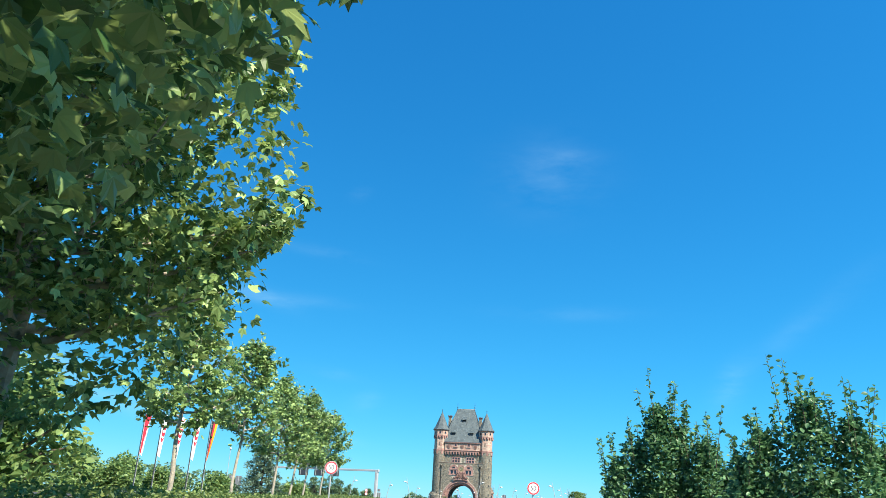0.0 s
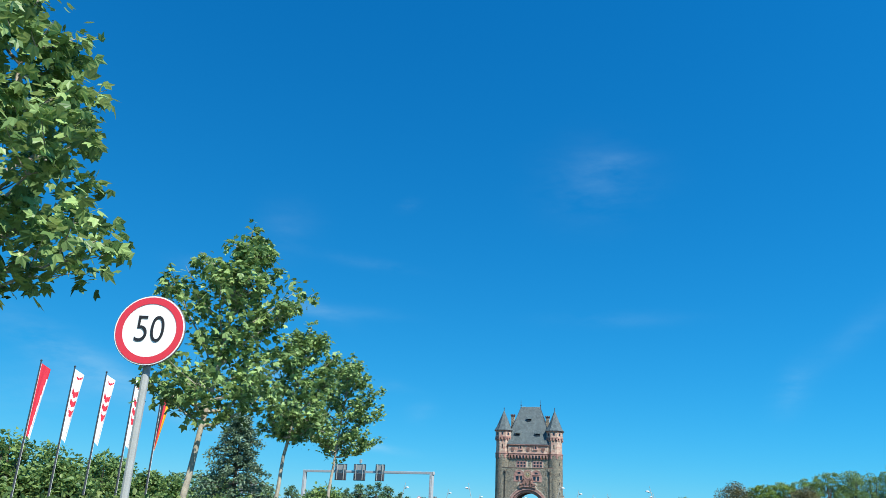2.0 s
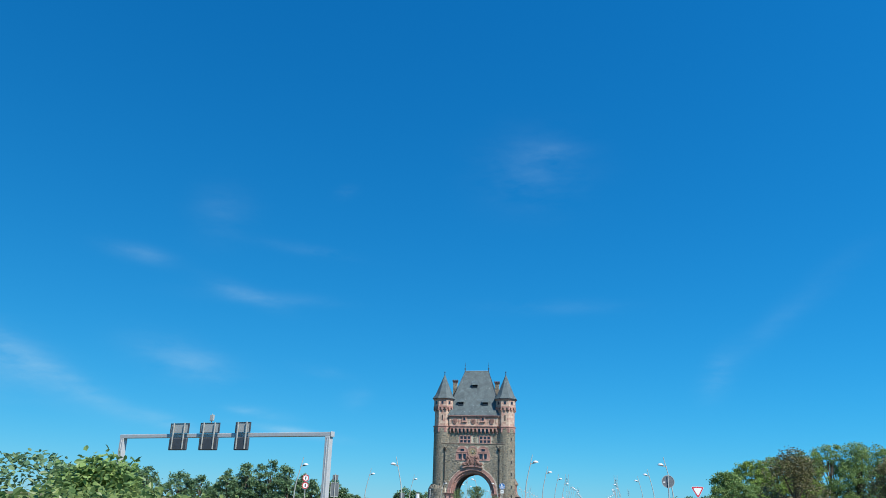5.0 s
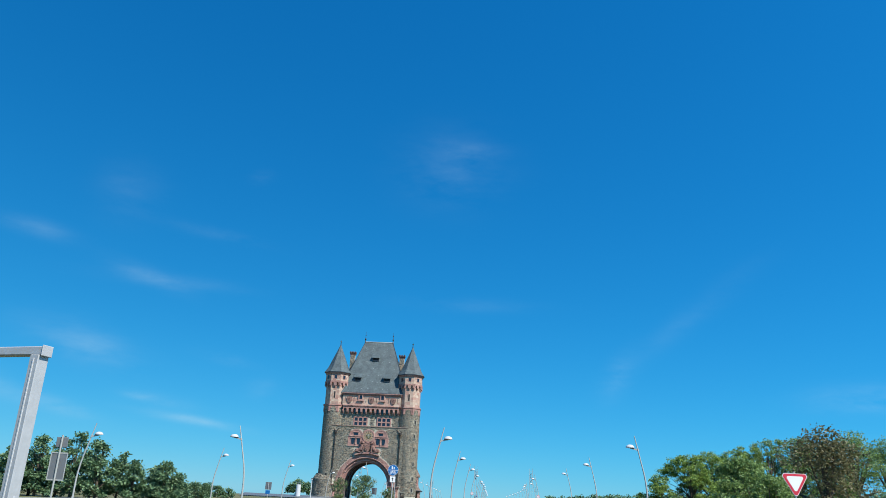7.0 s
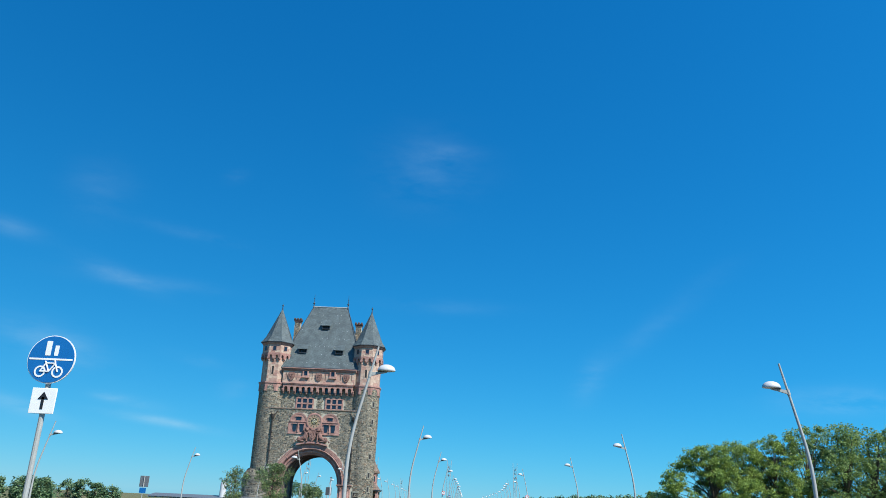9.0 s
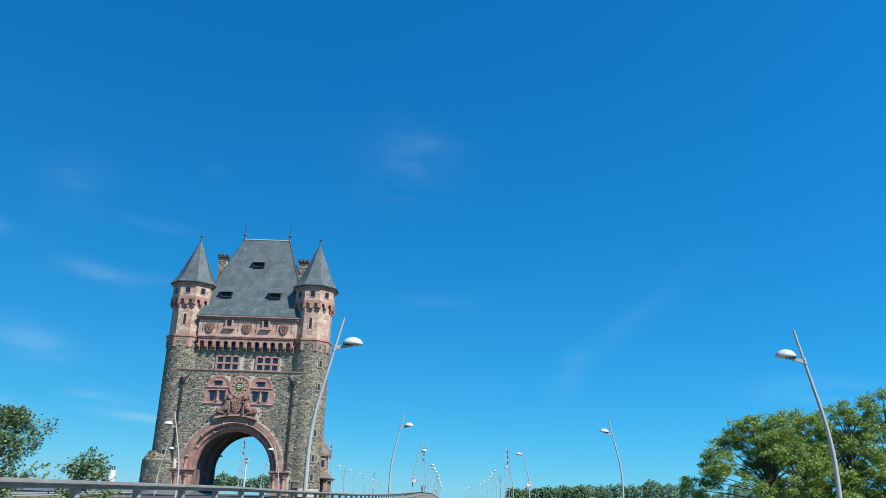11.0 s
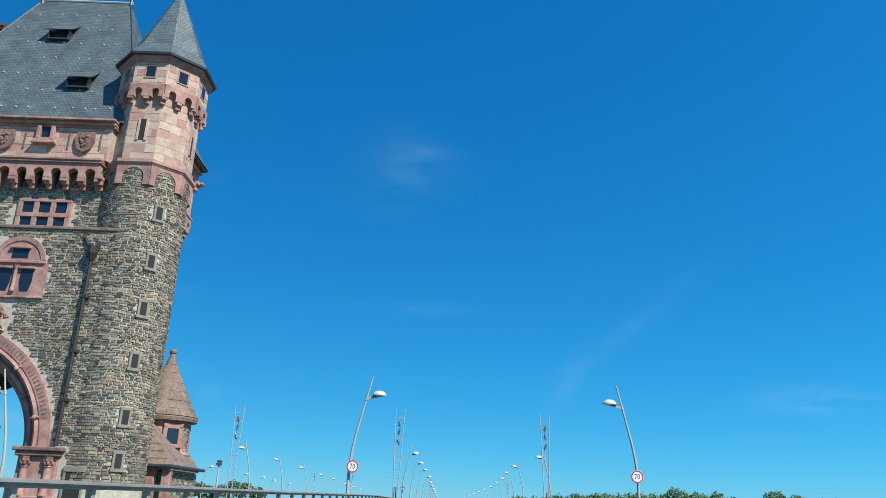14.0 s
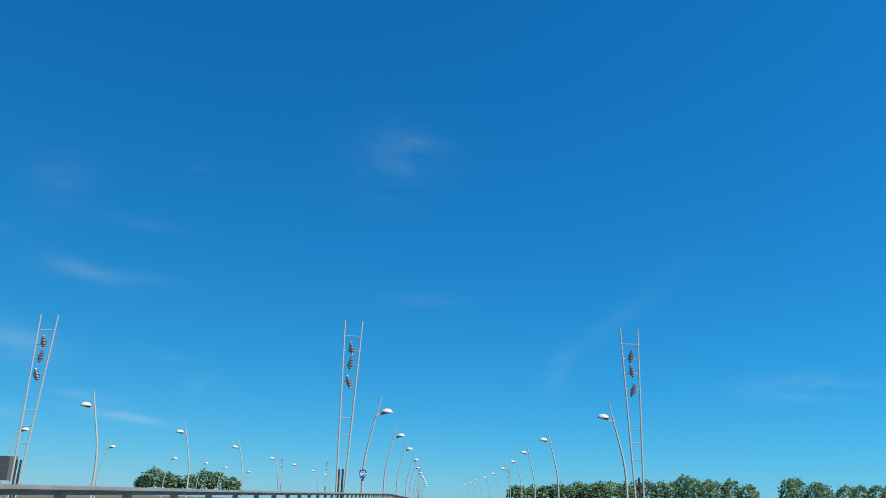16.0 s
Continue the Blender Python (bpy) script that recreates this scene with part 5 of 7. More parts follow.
# lamp heads: place, lift of the foot, lean
LEFT_HEADS = [(-2.29, -91.79, 0.07), (-1.75, -54.65, 0.13), (-0.76, -17.74, 0.08), (0.0, 22.25, 0.09), (0.94, 73.78, 0.07), (1.25, 96.51, 0.07), (1.7, 119.6, 0.05), (2.37, 142.6, -0.35), (2.49, 165.6, -0.85), (2.95, 188.6, -1.2), (3.31, 211.6, -1.46), (3.69, 234.6, -1.67), (4.04, 257.6, -1.97), (4.46, 280.6, -2.31), (4.8, 303.6, -2.69)]
RIGHT_HEADS = [(14.49, -91.59, 0.07), (15.23, -55.33, 0.07), (16.04, -18.22, 0.08), (12.98, 22.3, 0.07), (15.74, 72.93, 0.07), (15.19, 96.36, 0.07), (16.1, 118.8, 0.0), (17.32, 141.8, -0.21), (18.09, 164.8, -0.54), (18.32, 187.8, -0.88), (18.2, 210.8, -1.23), (17.93, 233.8, -1.53), (17.6, 256.8, -1.85), (16.97, 279.8, -2.22), (15.96, 302.8, -2.62)]
OLD_RIGHT = [(-22.63, -91.44, -0.58), (-21.04, -19.18, -0.55), (-20.65, 20.47, -0.5), (-20.71, 76.0, 0.12), (-21.04, 99.0, -0.03), (-20.96, 122.0, -0.22), (-20.6, 145.0, -0.64), (-20.81, 168.0, -0.83), (-20.39, 191.0, -1.34), (-20.59, 214.0, -1.65), (-20.32, 237.0, -2.03)]
OLD_LEFT = [(-35.61, -91.86, -0.96), (-35.23, -55.27, -0.91), (-34.7, -18.0, -0.75), (-34.19, 21.06, -0.76), (-34.25, 45.56, -0.65), (-38.01, 80.0, 0.15), (-38.43, 103.0, -0.02), (-38.22, 126.0, -0.47), (-37.03, 149.0, -0.95), (-38.22, 172.0, -0.94), (-40.21, 195.0, -1.06), (-40.06, 218.0, -1.42)]
master = None
lamps = []
for heads, turn, group in ((LEFT_HEADS, 0, "street lamps beside the carriageway"), (RIGHT_HEADS, 180, "street lamps beside the carriageway"), (OLD_RIGHT, 180, "street lamps on the old bridge"), (OLD_LEFT, 0, "street lamps on the old bridge")):
    for x, y, *more in heads:
        lean = HEAD_X * (1 if turn == 0 else -1)
        m = pose(x - lean, y, more[0] if more else 0.2, 0, more[1] if len(more) > 1 else 0, turn)
        if master is None:
            master = street_lamp(group)
            master.matrix_world = m
            lamps.append(master)
        else:
            lamps.append(tagged(copy_thing(master, m), group=group))

# limit plates strapped to two of the posts
for x, y, z in ((0.19 - HEAD_X + curved(2.9), 22.14, 2.94), (12.90 + HEAD_X - curved(2.9), 22.20, 2.93)):
    s = thing("speed_limit_sign", "round white speed limit sign strapped to a lamp post", "road sign", (x, y - 0.09, 0), -3, "speed limit signs on the bridge")
    limit_plate(s, "70", z, 0.345)


def wheel_marks(parent, cx, cz, k, y):
    """A white bicycle pictogram."""
    pieces = [moved(disc(0.105 * k, 0, 0.003, 20, 0.075 * k), Matrix.Translation((cx + d * k, y, cz))) for d in (-0.16, 0.16)]
    for (x0, z0), (x1, z1) in (((-0.16, 0), (-0.07, 0.15)), ((-0.07, 0.15), (0.10, 0.15)), ((0.10, 0.15), (0.16, 0)), ((-0.07, 0.15), (0.0, 0.0)), ((0.0, 0.0), (0.10, 0.15)), ((-0.16, 0), (0.0, 0.0)), ((0.10, 0.15), (0.08, 0.21)), ((-0.07, 0.15), (-0.09, 0.19))):
        pieces.append(tube([(cx + x0 * k, y + 0.0015, cz + z0 * k), (cx + x1 * k, y + 0.0015, cz + z1 * k)], 0.014 * k, 6))
    part("cycle_mark", join(*pieces), M_WHITE, parent, "white bicycle symbol")


# shared path sign with an arrow plate, on its own post
s = thing("path_sign", "round blue path sign above a white arrow plate", "road sign", (-4.68, -114.53, 0.14), 0)
part("post", tube([(0, 0.03, -0.5), (0, 0.03, 3.3)], 0.036, 10), M_STEEL, s)
plate = part("sign_plate", disc(0.33, -0.03, -0.01), M_WHITE, s, "white rimmed round plate")
plate.location.z = 2.97
part("blue_face", disc(0.318, -0.036, -0.031), M_BLUE, plate, "blue face")
part("divider", box(-0.30, 0.30, -0.040, -0.037, -0.012, 0.012), M_WHITE, plate)
wheel_marks(plate, 0, -0.17, 0.75, -0.042)
part("upper_marks", join(box(-0.095, -0.02, -0.040, -0.037, 0.05, 0.25), box(0.03, 0.085, -0.040, -0.037, 0.05, 0.19)), M_WHITE, plate, "plain white symbol bars")
arrow = part("arrow_plate", box(-0.17, 0.17, -0.03, -0.01, 2.24, 2.58, 0.005), M_WHITE, s, "white plate with black arrow")
part("arrow", join(box(-0.018, 0.018, -0.036, -0.0305, 2.3, 2.46), prism_xz([(-0.07, 2.43), (0.07, 2.43), (0, 2.53)], -0.036, -0.0305)), M_BLACK, arrow)
# small blue bicycle plate on a lamp post further on
s = thing("path_sign", "round blue bicycle sign strapped to a lamp post", "road sign", (0.94 - HEAD_X + curved(2.7), 73.63, 0), -3)
plate = part("sign_plate", disc(0.31, -0.03, -0.01), M_WHITE, s)
plate.location.z = 2.71
part("blue_face", disc(0.30, -0.036, -0.031), M_BLUE, plate, "blue face")
wheel_marks(plate, 0, -0.06, 1.15, -0.042)
part("clamp", box(-0.06, 0.06, -0.02, 0.1, -0.05, 0.05), M_STEEL, plate)

# give way triangle
s = thing("give_way_sign", "triangular give way sign with red border", "road sign", (13.49, -131.57, 0.37), 0)
part("post", tube([(0, 0.03, -0.5), (0, 0.03, 2.9)], 0.036, 10), M_STEEL, s)


def triangle(r, y0, y1):
    pts = []
    for k in range(3):
        for d in (-7, 0, 7):
            a = radians(30 + 120 * k + d)
            pts.append((r * math.cos(a) * (1.0 if d == 0 else 0.985), r * math.sin(a) * (1.0 if d == 0 else 0.985)))
    return prism_xz(pts, y0, y1)


tri_plate = part("sign_plate", triangle(0.54, -0.03, -0.01), M_WHITE, s, "white rimmed triangular plate")
tri_plate.location.z = 2.5
for ob, rad, mat, y in (("red_face", 0.515, M_REDSHEET, -0.034), ("white_field", 0.36, M_WHITE, -0.039)):
    part(ob, triangle(rad, y - 0.002, y + 0.002), mat, tri_plate)
# back of a round sign on the verge
s = thing("round_sign", "dark grey back of a round sign on a post", "road sign", (9.25, -149.45, 0.33), 0)
part("post", tube([(0, 0, -0.5), (0, 0, 3.05)], 0.036, 10), M_STEEL, s)
part("sign_plate", moved(disc(0.37, 0.04, 0.06), Matrix.Translation((0, 0, 2.69))), M_SIGNBACK, s, "dark grey plate back")
part("rim", moved(disc(0.39, 0.03, 0.062, 40, 0.362), Matrix.Translation((0, 0, 2.69))), M_STEEL, s, "pale metal rim")
part("sticker", box(-0.30, -0.18, 0.034, 0.039, 2.62, 2.68), M_WHITE, s, "small white sticker")
# two ban signs on one post, left of the old road
s = thing("ban_signs", "two round white ban signs with red rings on one post", "road sign", (-21.67, -130.00, -0.24), 8)
part("post", tube([(0, 0.03, -0.5), (0, 0.03, 3.75)], 0.036, 10), M_STEEL, s)
for z in (3.35, 2.68):
    p = part("sign_plate", disc(0.31, -0.03, -0.01), M_WHITE, s)
    p.location.z = z
    part("red_ring", disc(0.305, -0.037, -0.031, r_in=0.235), M_REDSHEET, p, "red ring")
    part("symbol_bar", box(-0.05, 0.05, -0.037, -0.031, -0.14, 0.14), M_BLACK, p, "plain dark symbol bar")
# traffic sign backs: a tall double plate, and one framed plate
s = thing("sign_board", "two dark grey sign backs on posts", "road sign", (-41.05, -151.76, -0.73), 20)
for x in (-0.5, 0.5):
    part("post", tube([(x * 1.3, 0, 0), (x * 1.3, 0, 4.9)], 0.05, 8), M_STEEL, s)
    part("board", box(x * 1.3 - 0.55, x * 1.3 + 0.55, 0.05, 0.10, 3.2, 4.95, 0.01), M_SIGNBACK, s, "dark grey board back")
s = thing("sign_board", "grey back of a framed rectangular road sign on a tall post", "road sign", (-19.96, -126.33, -0.18), 10)
part("post", tube([(0, 0, 0), (0, 0, 3.85)], 0.045, 8), M_STEEL, s)
part("board", box(-0.38, 0.38, 0.05, 0.09, 1.7, 3.0, 0.02), M_SIGNBACK, s)
part("frame", join(box(-0.40, 0.40, 0.03, 0.06, 2.96, 3.02), box(-0.40, 0.40, 0.03, 0.06, 1.68, 1.74), box(-0.40, -0.36, 0.03, 0.06, 1.7, 3.0), box(0.36, 0.40, 0.03, 0.06, 1.7, 3.0)), M_STEEL, s, "pale metal frame")
part("top_board", box(-0.28, 0.28, 0.05, 0.09, 3.25, 3.75, 0.02), M_SIGNBACK, s)
s = thing("sign_board", "small dark sign back above a blue plate on a post", "road sign", (-33.09, -39.14, -0.2), 0)
part("post", tube([(0, 0, 0), (0, 0, 2.9)], 0.05, 8), M_STEEL, s)
part("board", box(-0.5, 0.5, 0.05, 0.1, 1.75, 2.9, 0.02), M_SIGNBACK, s)
part("plate", box(-0.36, 0.36, -0.06, -0.03, 1.1, 1.65, 0.01), M_BLUE, s, "blue plate")
# slim mast with a small lamp
s = thing("mast_lamp", "slim grey mast with a small white lamp on top", "mast", (-41.70, -153.82, -0.36))
part("mast", tube([(0, 0, 0), (0, 0, 9.2)], [0.08, 0.035], 8), M_STEEL, s)
part("lamp", lathe([(0.05, 9.0), (0.2, 9.2), (0.22, 9.4), (0.08, 9.5)], 12), M_CAP, s, "white lamp cover")

# ---- sign gantry over the opposite carriageway ----
GA, GB = Vector((-45.52, -123.02, -0.22)), Vector((-19.59, -130.33, -0.22))
span = (GB - GA).length
s = thing("sign_gantry", "light grey steel sign gantry with three sign backs", "gantry", tuple(GA), math.degrees(math.atan2(GB.y - GA.y, GB.x - GA.x)))
part("beam", join(box(-0.35, span + 0.35, -0.27, 0.27, 7.15, 7.55, 0.04), box(span + 0.35, span + 0.42, -0.3, 0.3, 7.1, 7.6, 0.02)), M_PAINTGREY, s, "long grey box beam")
for x in (0.0, span):
    leg = part("leg", join(box(x - 0.26, x + 0.26, -0.3, 0.3, 0.35, 7.16, 0.03), box(x - 0.4, x + 0.4, -0.45, 0.45, 0.0, 0.1, 0.02)), M_PAINTGREY, s, "grey square steel leg")
    part("seam", box(x - 0.03, x + 0.03, -0.33, -0.29, 0.4, 7.0), M_CAP, leg, "pale cable cover")
    for dx in (-1, 1):
        part("gusset", prism_xz([(x + dx * 0.24, 0.1), (x + dx * 0.5, 0.1), (x + dx * 0.24, 1.1)], -0.06, 0.06), M_PAINTGREY, leg)
for x, w in ((8.5, 2.45), (12.6, 2.45), (16.9, 1.8)):
    sg = part("sign_panel", box(x - w / 2, x + w / 2, -0.62, -0.34, 5.85, 7.1, 0.08), M_BOXDARK, s, "dark rectangular sign back")
    up = part("upper_panel", box(x - w / 2 + 0.06, x + w / 2 - 0.06, -0.55, -0.47, 7.6, 8.55, 0.02), M_STEEL, sg, "pale grey panel back")
    rim = [box(x - w / 2, x + w / 2, -0.58, -0.44, z, z + 0.07) for z in (7.55, 8.52)] + [box(x + d * w / 2 - 0.035, x + d * w / 2 + 0.035, -0.58, -0.44, 7.55, 8.59) for d in (-1, 1)]
    part("rim", join(*rim), M_BOXDARK, up, "dark rim")
    part("frame", join(*[box(x + d * w * 0.3 - 0.05, x + d * w * 0.3 + 0.05, -0.70, -0.60, 5.95, 8.62) for d in (-1, 1)]), M_STEEL, sg, "grey mounting bars")
part("antenna", join(tube([(12.6, -0.4, 8.3), (12.6, -0.4, 9.5)], 0.05, 6), box(12.4, 12.85, -0.5, -0.3, 8.8, 9.4, 0.02)), M_STEEL, s, "small grey antenna box")

# ---- railing between the carriageways ----
RAIL = [(-2.2, -181.1, 1.27), (-2.6, -164.1, 1.27), (-3.0, -149.1, 1.28), (-3.45, -119.0, 1.28), (-3.03, -92, 1.3), (-2.5, -68, 1.3), (-2.4, -62, 1.25), (-2.05, -46, 1.17), (-1.75, -33, 1.18), (-1.5, -21, 1.22), (-1.1, -2, 1.34), (-0.9, 8, 1.41), (-0.65, 20, 1.5), (-0.46, 28.5, 1.56), (-0.17, 42, 1.53), (0.1, 60, 1.5), (0.7, 90, 1.46), (2.0, 160, 0.6), (3.5, 240, -0.35), (5.5, 330, -1.43), (7.5, 420, -2.5)]


def along(line, step):
    """Evenly spaced points on a broken line, with the way at each."""
    out, left = [], 0.0
    for (x0, y0, *_), (x1, y1, *_) in zip(line, line[1:]):
        d = math.hypot(x1 - x0, y1 - y0)
        t = left
        while t < d:
            out.append((x0 + (x1 - x0) * t / d, y0 + (y1 - y0) * t / d, math.degrees(math.atan2(y1 - y0, x1 - x0))))
            t += step
        left = t - d
    return out


s = thing("railing", "weathered grey steel railing with a broad flat handrail", "railing")


def swept(line, w0, w1, z0, z1):
    """A bar along a line; where the line has heights, z0 and z1 count from them."""
    flat = [p[:2] for p in line]
    up = [p[2] if len(p) > 2 else 0.0 for p in line]
    L, R = beside(flat, w0), beside(flat, w1)
    n = len(line)
    V = [(x, y, z0 + u) for (x, y), u in zip(L, up)] + [(x, y, z0 + u) for (x, y), u in zip(R, up)] + [(x, y, z1 + u) for (x, y), u in zip(L, up)] + [(x, y, z1 + u) for (x, y), u in zip(R, up)]
    F = []
    for k in range(n - 1):
        F += [(k, k + 1, n + k + 1, n + k), (2 * n + k, 3 * n + k, 3 * n + k + 1, 2 * n + k + 1), (k, 2 * n + k, 2 * n + k + 1, k + 1), (n + k, n + k + 1, 3 * n + k + 1, 3 * n + k)]
    return V, F


part("handrail", join(swept(RAIL, -0.11, 0.11, -0.014, 0.0), swept(RAIL, -0.135, 0.135, -0.042, -0.014), swept(RAIL, -0.115, 0.115, -0.058, -0.042), swept(RAIL, -0.05, 0.05, -0.10, -0.058)), M_RAIL, s, "broad flat handrail")
part("mid_rail", swept(RAIL, -0.05, 0.05, -0.5, -0.4), M_RAIL, s)
part("mid_rail", swept(RAIL, -0.05, 0.05, -0.85, -0.77), M_RAIL, s)
post_mesh = mesh("post", join(box(-0.05, 0.05, -0.05, 0.05, 0.0, 0.93, 0.01), prism_xz([(-0.05, 0.9), (0.05, 0.9), (0.05, 0.7)], -0.04, 0.04)), M_RAIL)
def rail_top(y):
    for (_, y0, h0), (_, y1, h1) in zip(RAIL, RAIL[1:]):
        if y <= y1:
            return h0 + (h1 - h0) * (y - y0) / (y1 - y0)
    return RAIL[-1][2]


for x, y, a in along(RAIL, 1.9)[:300]:
    ob = new("post", post_mesh)
    ob.parent = s
    ob.matrix_local = pose(x, y, rail_top(y) - 1.02, 0, 0, a)

# crash barrier on the far side of the old road: a ribbed steel band on posts
BARRIER = [(x - 5.3, y, 0.62 + dip(x - 5.3, y)) for x, y in OLDROAD if -200 < y < 10]
s = thing("crash_barrier", "low galvanised crash barrier along the old road", "crash barrier")
part("band", join(swept(BARRIER, 0.0, 0.03, -0.31, 0.0), swept(BARRIER, 0.03, 0.08, -0.10, -0.03), swept(BARRIER, 0.03, 0.08, -0.28, -0.21)), M_STEEL, s, "ribbed steel band")
barrier_post = mesh("post", box(-0.05, 0.05, -0.04, 0.04, -0.2, 0.6, 0.01), M_STEEL)
for x, y, a in along(BARRIER, 2.0):
    ob = new("post", barrier_post)
    ob.parent = s
    ob.matrix_local = pose(x - 0.06, y, dip(x, y), 0, 0, a)

# ---- light masts: two thin poles with rungs and three coiled lamps ----


def coil(x, z, tilt):
    """A ribbed lamp like a stack of discs on a spindle."""
    prof = [(0.02, -0.5), (0.08, -0.46), (0.05, -0.36)]
    for k in range(6):
        zz = -0.3 + 0.13 * k
        r = (0.16, 0.2, 0.22, 0.22, 0.2, 0.17)[k]
        prof += [(r * 0.55, zz - 0.05), (r, zz - 0.03), (r, zz + 0.03), (r * 0.55, zz + 0.05)]
    prof += [(0.12, 0.5), (0.1, 0.62), (0.0, 0.63)]
    return moved(lathe(prof, 14), pose(x, -0.05, z, 0, tilt, 0) @ Matrix.Diagonal((0.72, 0.72, 0.68, 1)))


def light_mast(x, y, flip, h=10.84, turn=0.0):
    s = thing("light_mast", "tall twin-pole steel light mast with three coiled lamps", "light mast", (x, y, 0), turn, "twin-pole light masts")
    k = -1 if flip else 1
    bottom, top = 0.17, 0.5

    def px(side, z):
        return k * (side * (bottom + (top - bottom) * z / h) + 0.16 * z / h + 0.02)
    for side in (-1, 1):
        part("pole", tube([(px(side, 0), 0, 0), (px(side, h / 2), 0, h / 2), (px(side, h), 0, h)], [0.055, 0.05, 0.042], 8), M_STEEL, s)
        part("stub", tube([(px(side, 0) * 0.3 + side * 0.05, 0.08, 0), (px(side, 0) * 0.3 + side * 0.05, 0.08, 2.7)], 0.055, 8), M_COPPER, s)
    for z in (9.95, 9.1, 8.3, 7.4, 5.4, 4.5, 3.6):
        part("rung", tube([(px(-1, z) - k * 0.08, 0, z), (px(1, z) + k * 0.08, 0, z)], 0.024, 6), M_STEEL, s)
    for z, tilt in ((9.2, -12), (8.35, 8), (7.3, -20)):
        mid = (px(-1, z) + px(1, z)) / 2
        part("coil_lamp", coil(mid, z, k * tilt), M_CHROME, s, "ribbed polished lamp", smooth=True)
    return s


for x, y, flip in ((-18.6, 64.1, False), (-0.84, 63.05, False), (15.24, 62.8, True), (-33.84, 58.63, False), (-36.6, 243.65, True), (-24.79, 249.08, False), (2.06, 270.08, False), (31.17, 273.14, True)):
    light_mast(x, y, flip)

# ---- camera post and dark sign box by the arch ----
for x in (-18.91, -34.77):
    s = thing("floodlight_post", "slim white post with two small floodlights on top", "post", (x, 0.61, 0), group="floodlight posts before the tower")
    part("post", tube([(0, 0, 0), (0, 0, 3.95)], [0.10, 0.08], 10), M_CAP, s)
    part("floodlight", box(-0.16, 0.16, -0.22, 0.14, 3.9, 4.12, 0.03), M_PAINTGREY, s, "grey floodlight")
    part("floodlight", box(-0.14, 0.14, -0.12, 0.24, 4.14, 4.32, 0.03), M_BOXDARK, s, "dark floodlight")
s = thing("message_board", "dark back of a roadside message board on the old bridge", "road sign", (-33.79, 91.95, 0.42), 4)
part("board", box(-0.8, 0.12, -0.12, 0.12, 1.2, 3.3, 0.03), M_BOXDARK, s, "dark panel")
part("board", box(0.14, 0.8, -0.10, 0.10, 1.2, 3.3, 0.03), M_SIGNBACK, s, "grey panel")
for x in (-0.5, 0.5):
    part("post", tube([(x, 0.0, -0.5), (x, 0.0, 1.3)], 0.05, 8), M_STEEL, s)
s = thing("floodlight_post", "thick grey post with two dark floodlights on top", "post", (-18.33, 58.09, 0.22), group="floodlight posts beyond the tower")
part("post", tube([(0, 0, -0.5), (0, 0, 3.9)], [0.11, 0.08], 10), M_PAINTGREY, s)
part("floodlight", box(-0.24, 0.24, -0.2, 0.2, 3.85, 4.1, 0.03), M_BOXDARK, s, "dark floodlight")
part("floodlight", box(-0.18, 0.26, -0.2, 0.2, 4.13, 4.36, 0.03), M_BOXDARK, s, "dark floodlight")
s = thing("white_flue", "short white pipe vent with three dark caps", "vent", (-42.93, 24.00, -0.07))
part("pipe", lathe([(0.62, 0), (0.60, 0.3), (0.54, 3.05), (0.5, 3.1)], 18), M_CAP, s, "white pipe")
for dx in (-0.3, 0.02, 0.32):
    part("cap", join(tube([(dx, 0, 3.05), (dx, 0, 3.5)], 0.08, 8), ball((dx, 0, 3.52), 0.14, 0.14, 0.12, 8, 4)), M_BOXDARK, s, "dark vent cap")

s = thing("low_building", "low pale building with a long grey roof", "building", (-56.0, 21.4, -1.6))
part("wall", box(0, 24, 0, 9, 0, 1.7), M_CAP, s, "pale rendered wall")
part("roof", join(([(-0.4, -0.5, 1.7), (24.4, -0.5, 1.7), (24.4, 4.5, 2.25), (-0.4, 4.5, 2.25), (24.4, 9.5, 1.7), (-0.4, 9.5, 1.7)], [(0, 1, 2, 3), (3, 2, 4, 5), (0, 3, 5), (1, 4, 2), (0, 5, 4, 1)])), M_SIGNBACK, s, "long grey roof")

# ---- flags ----


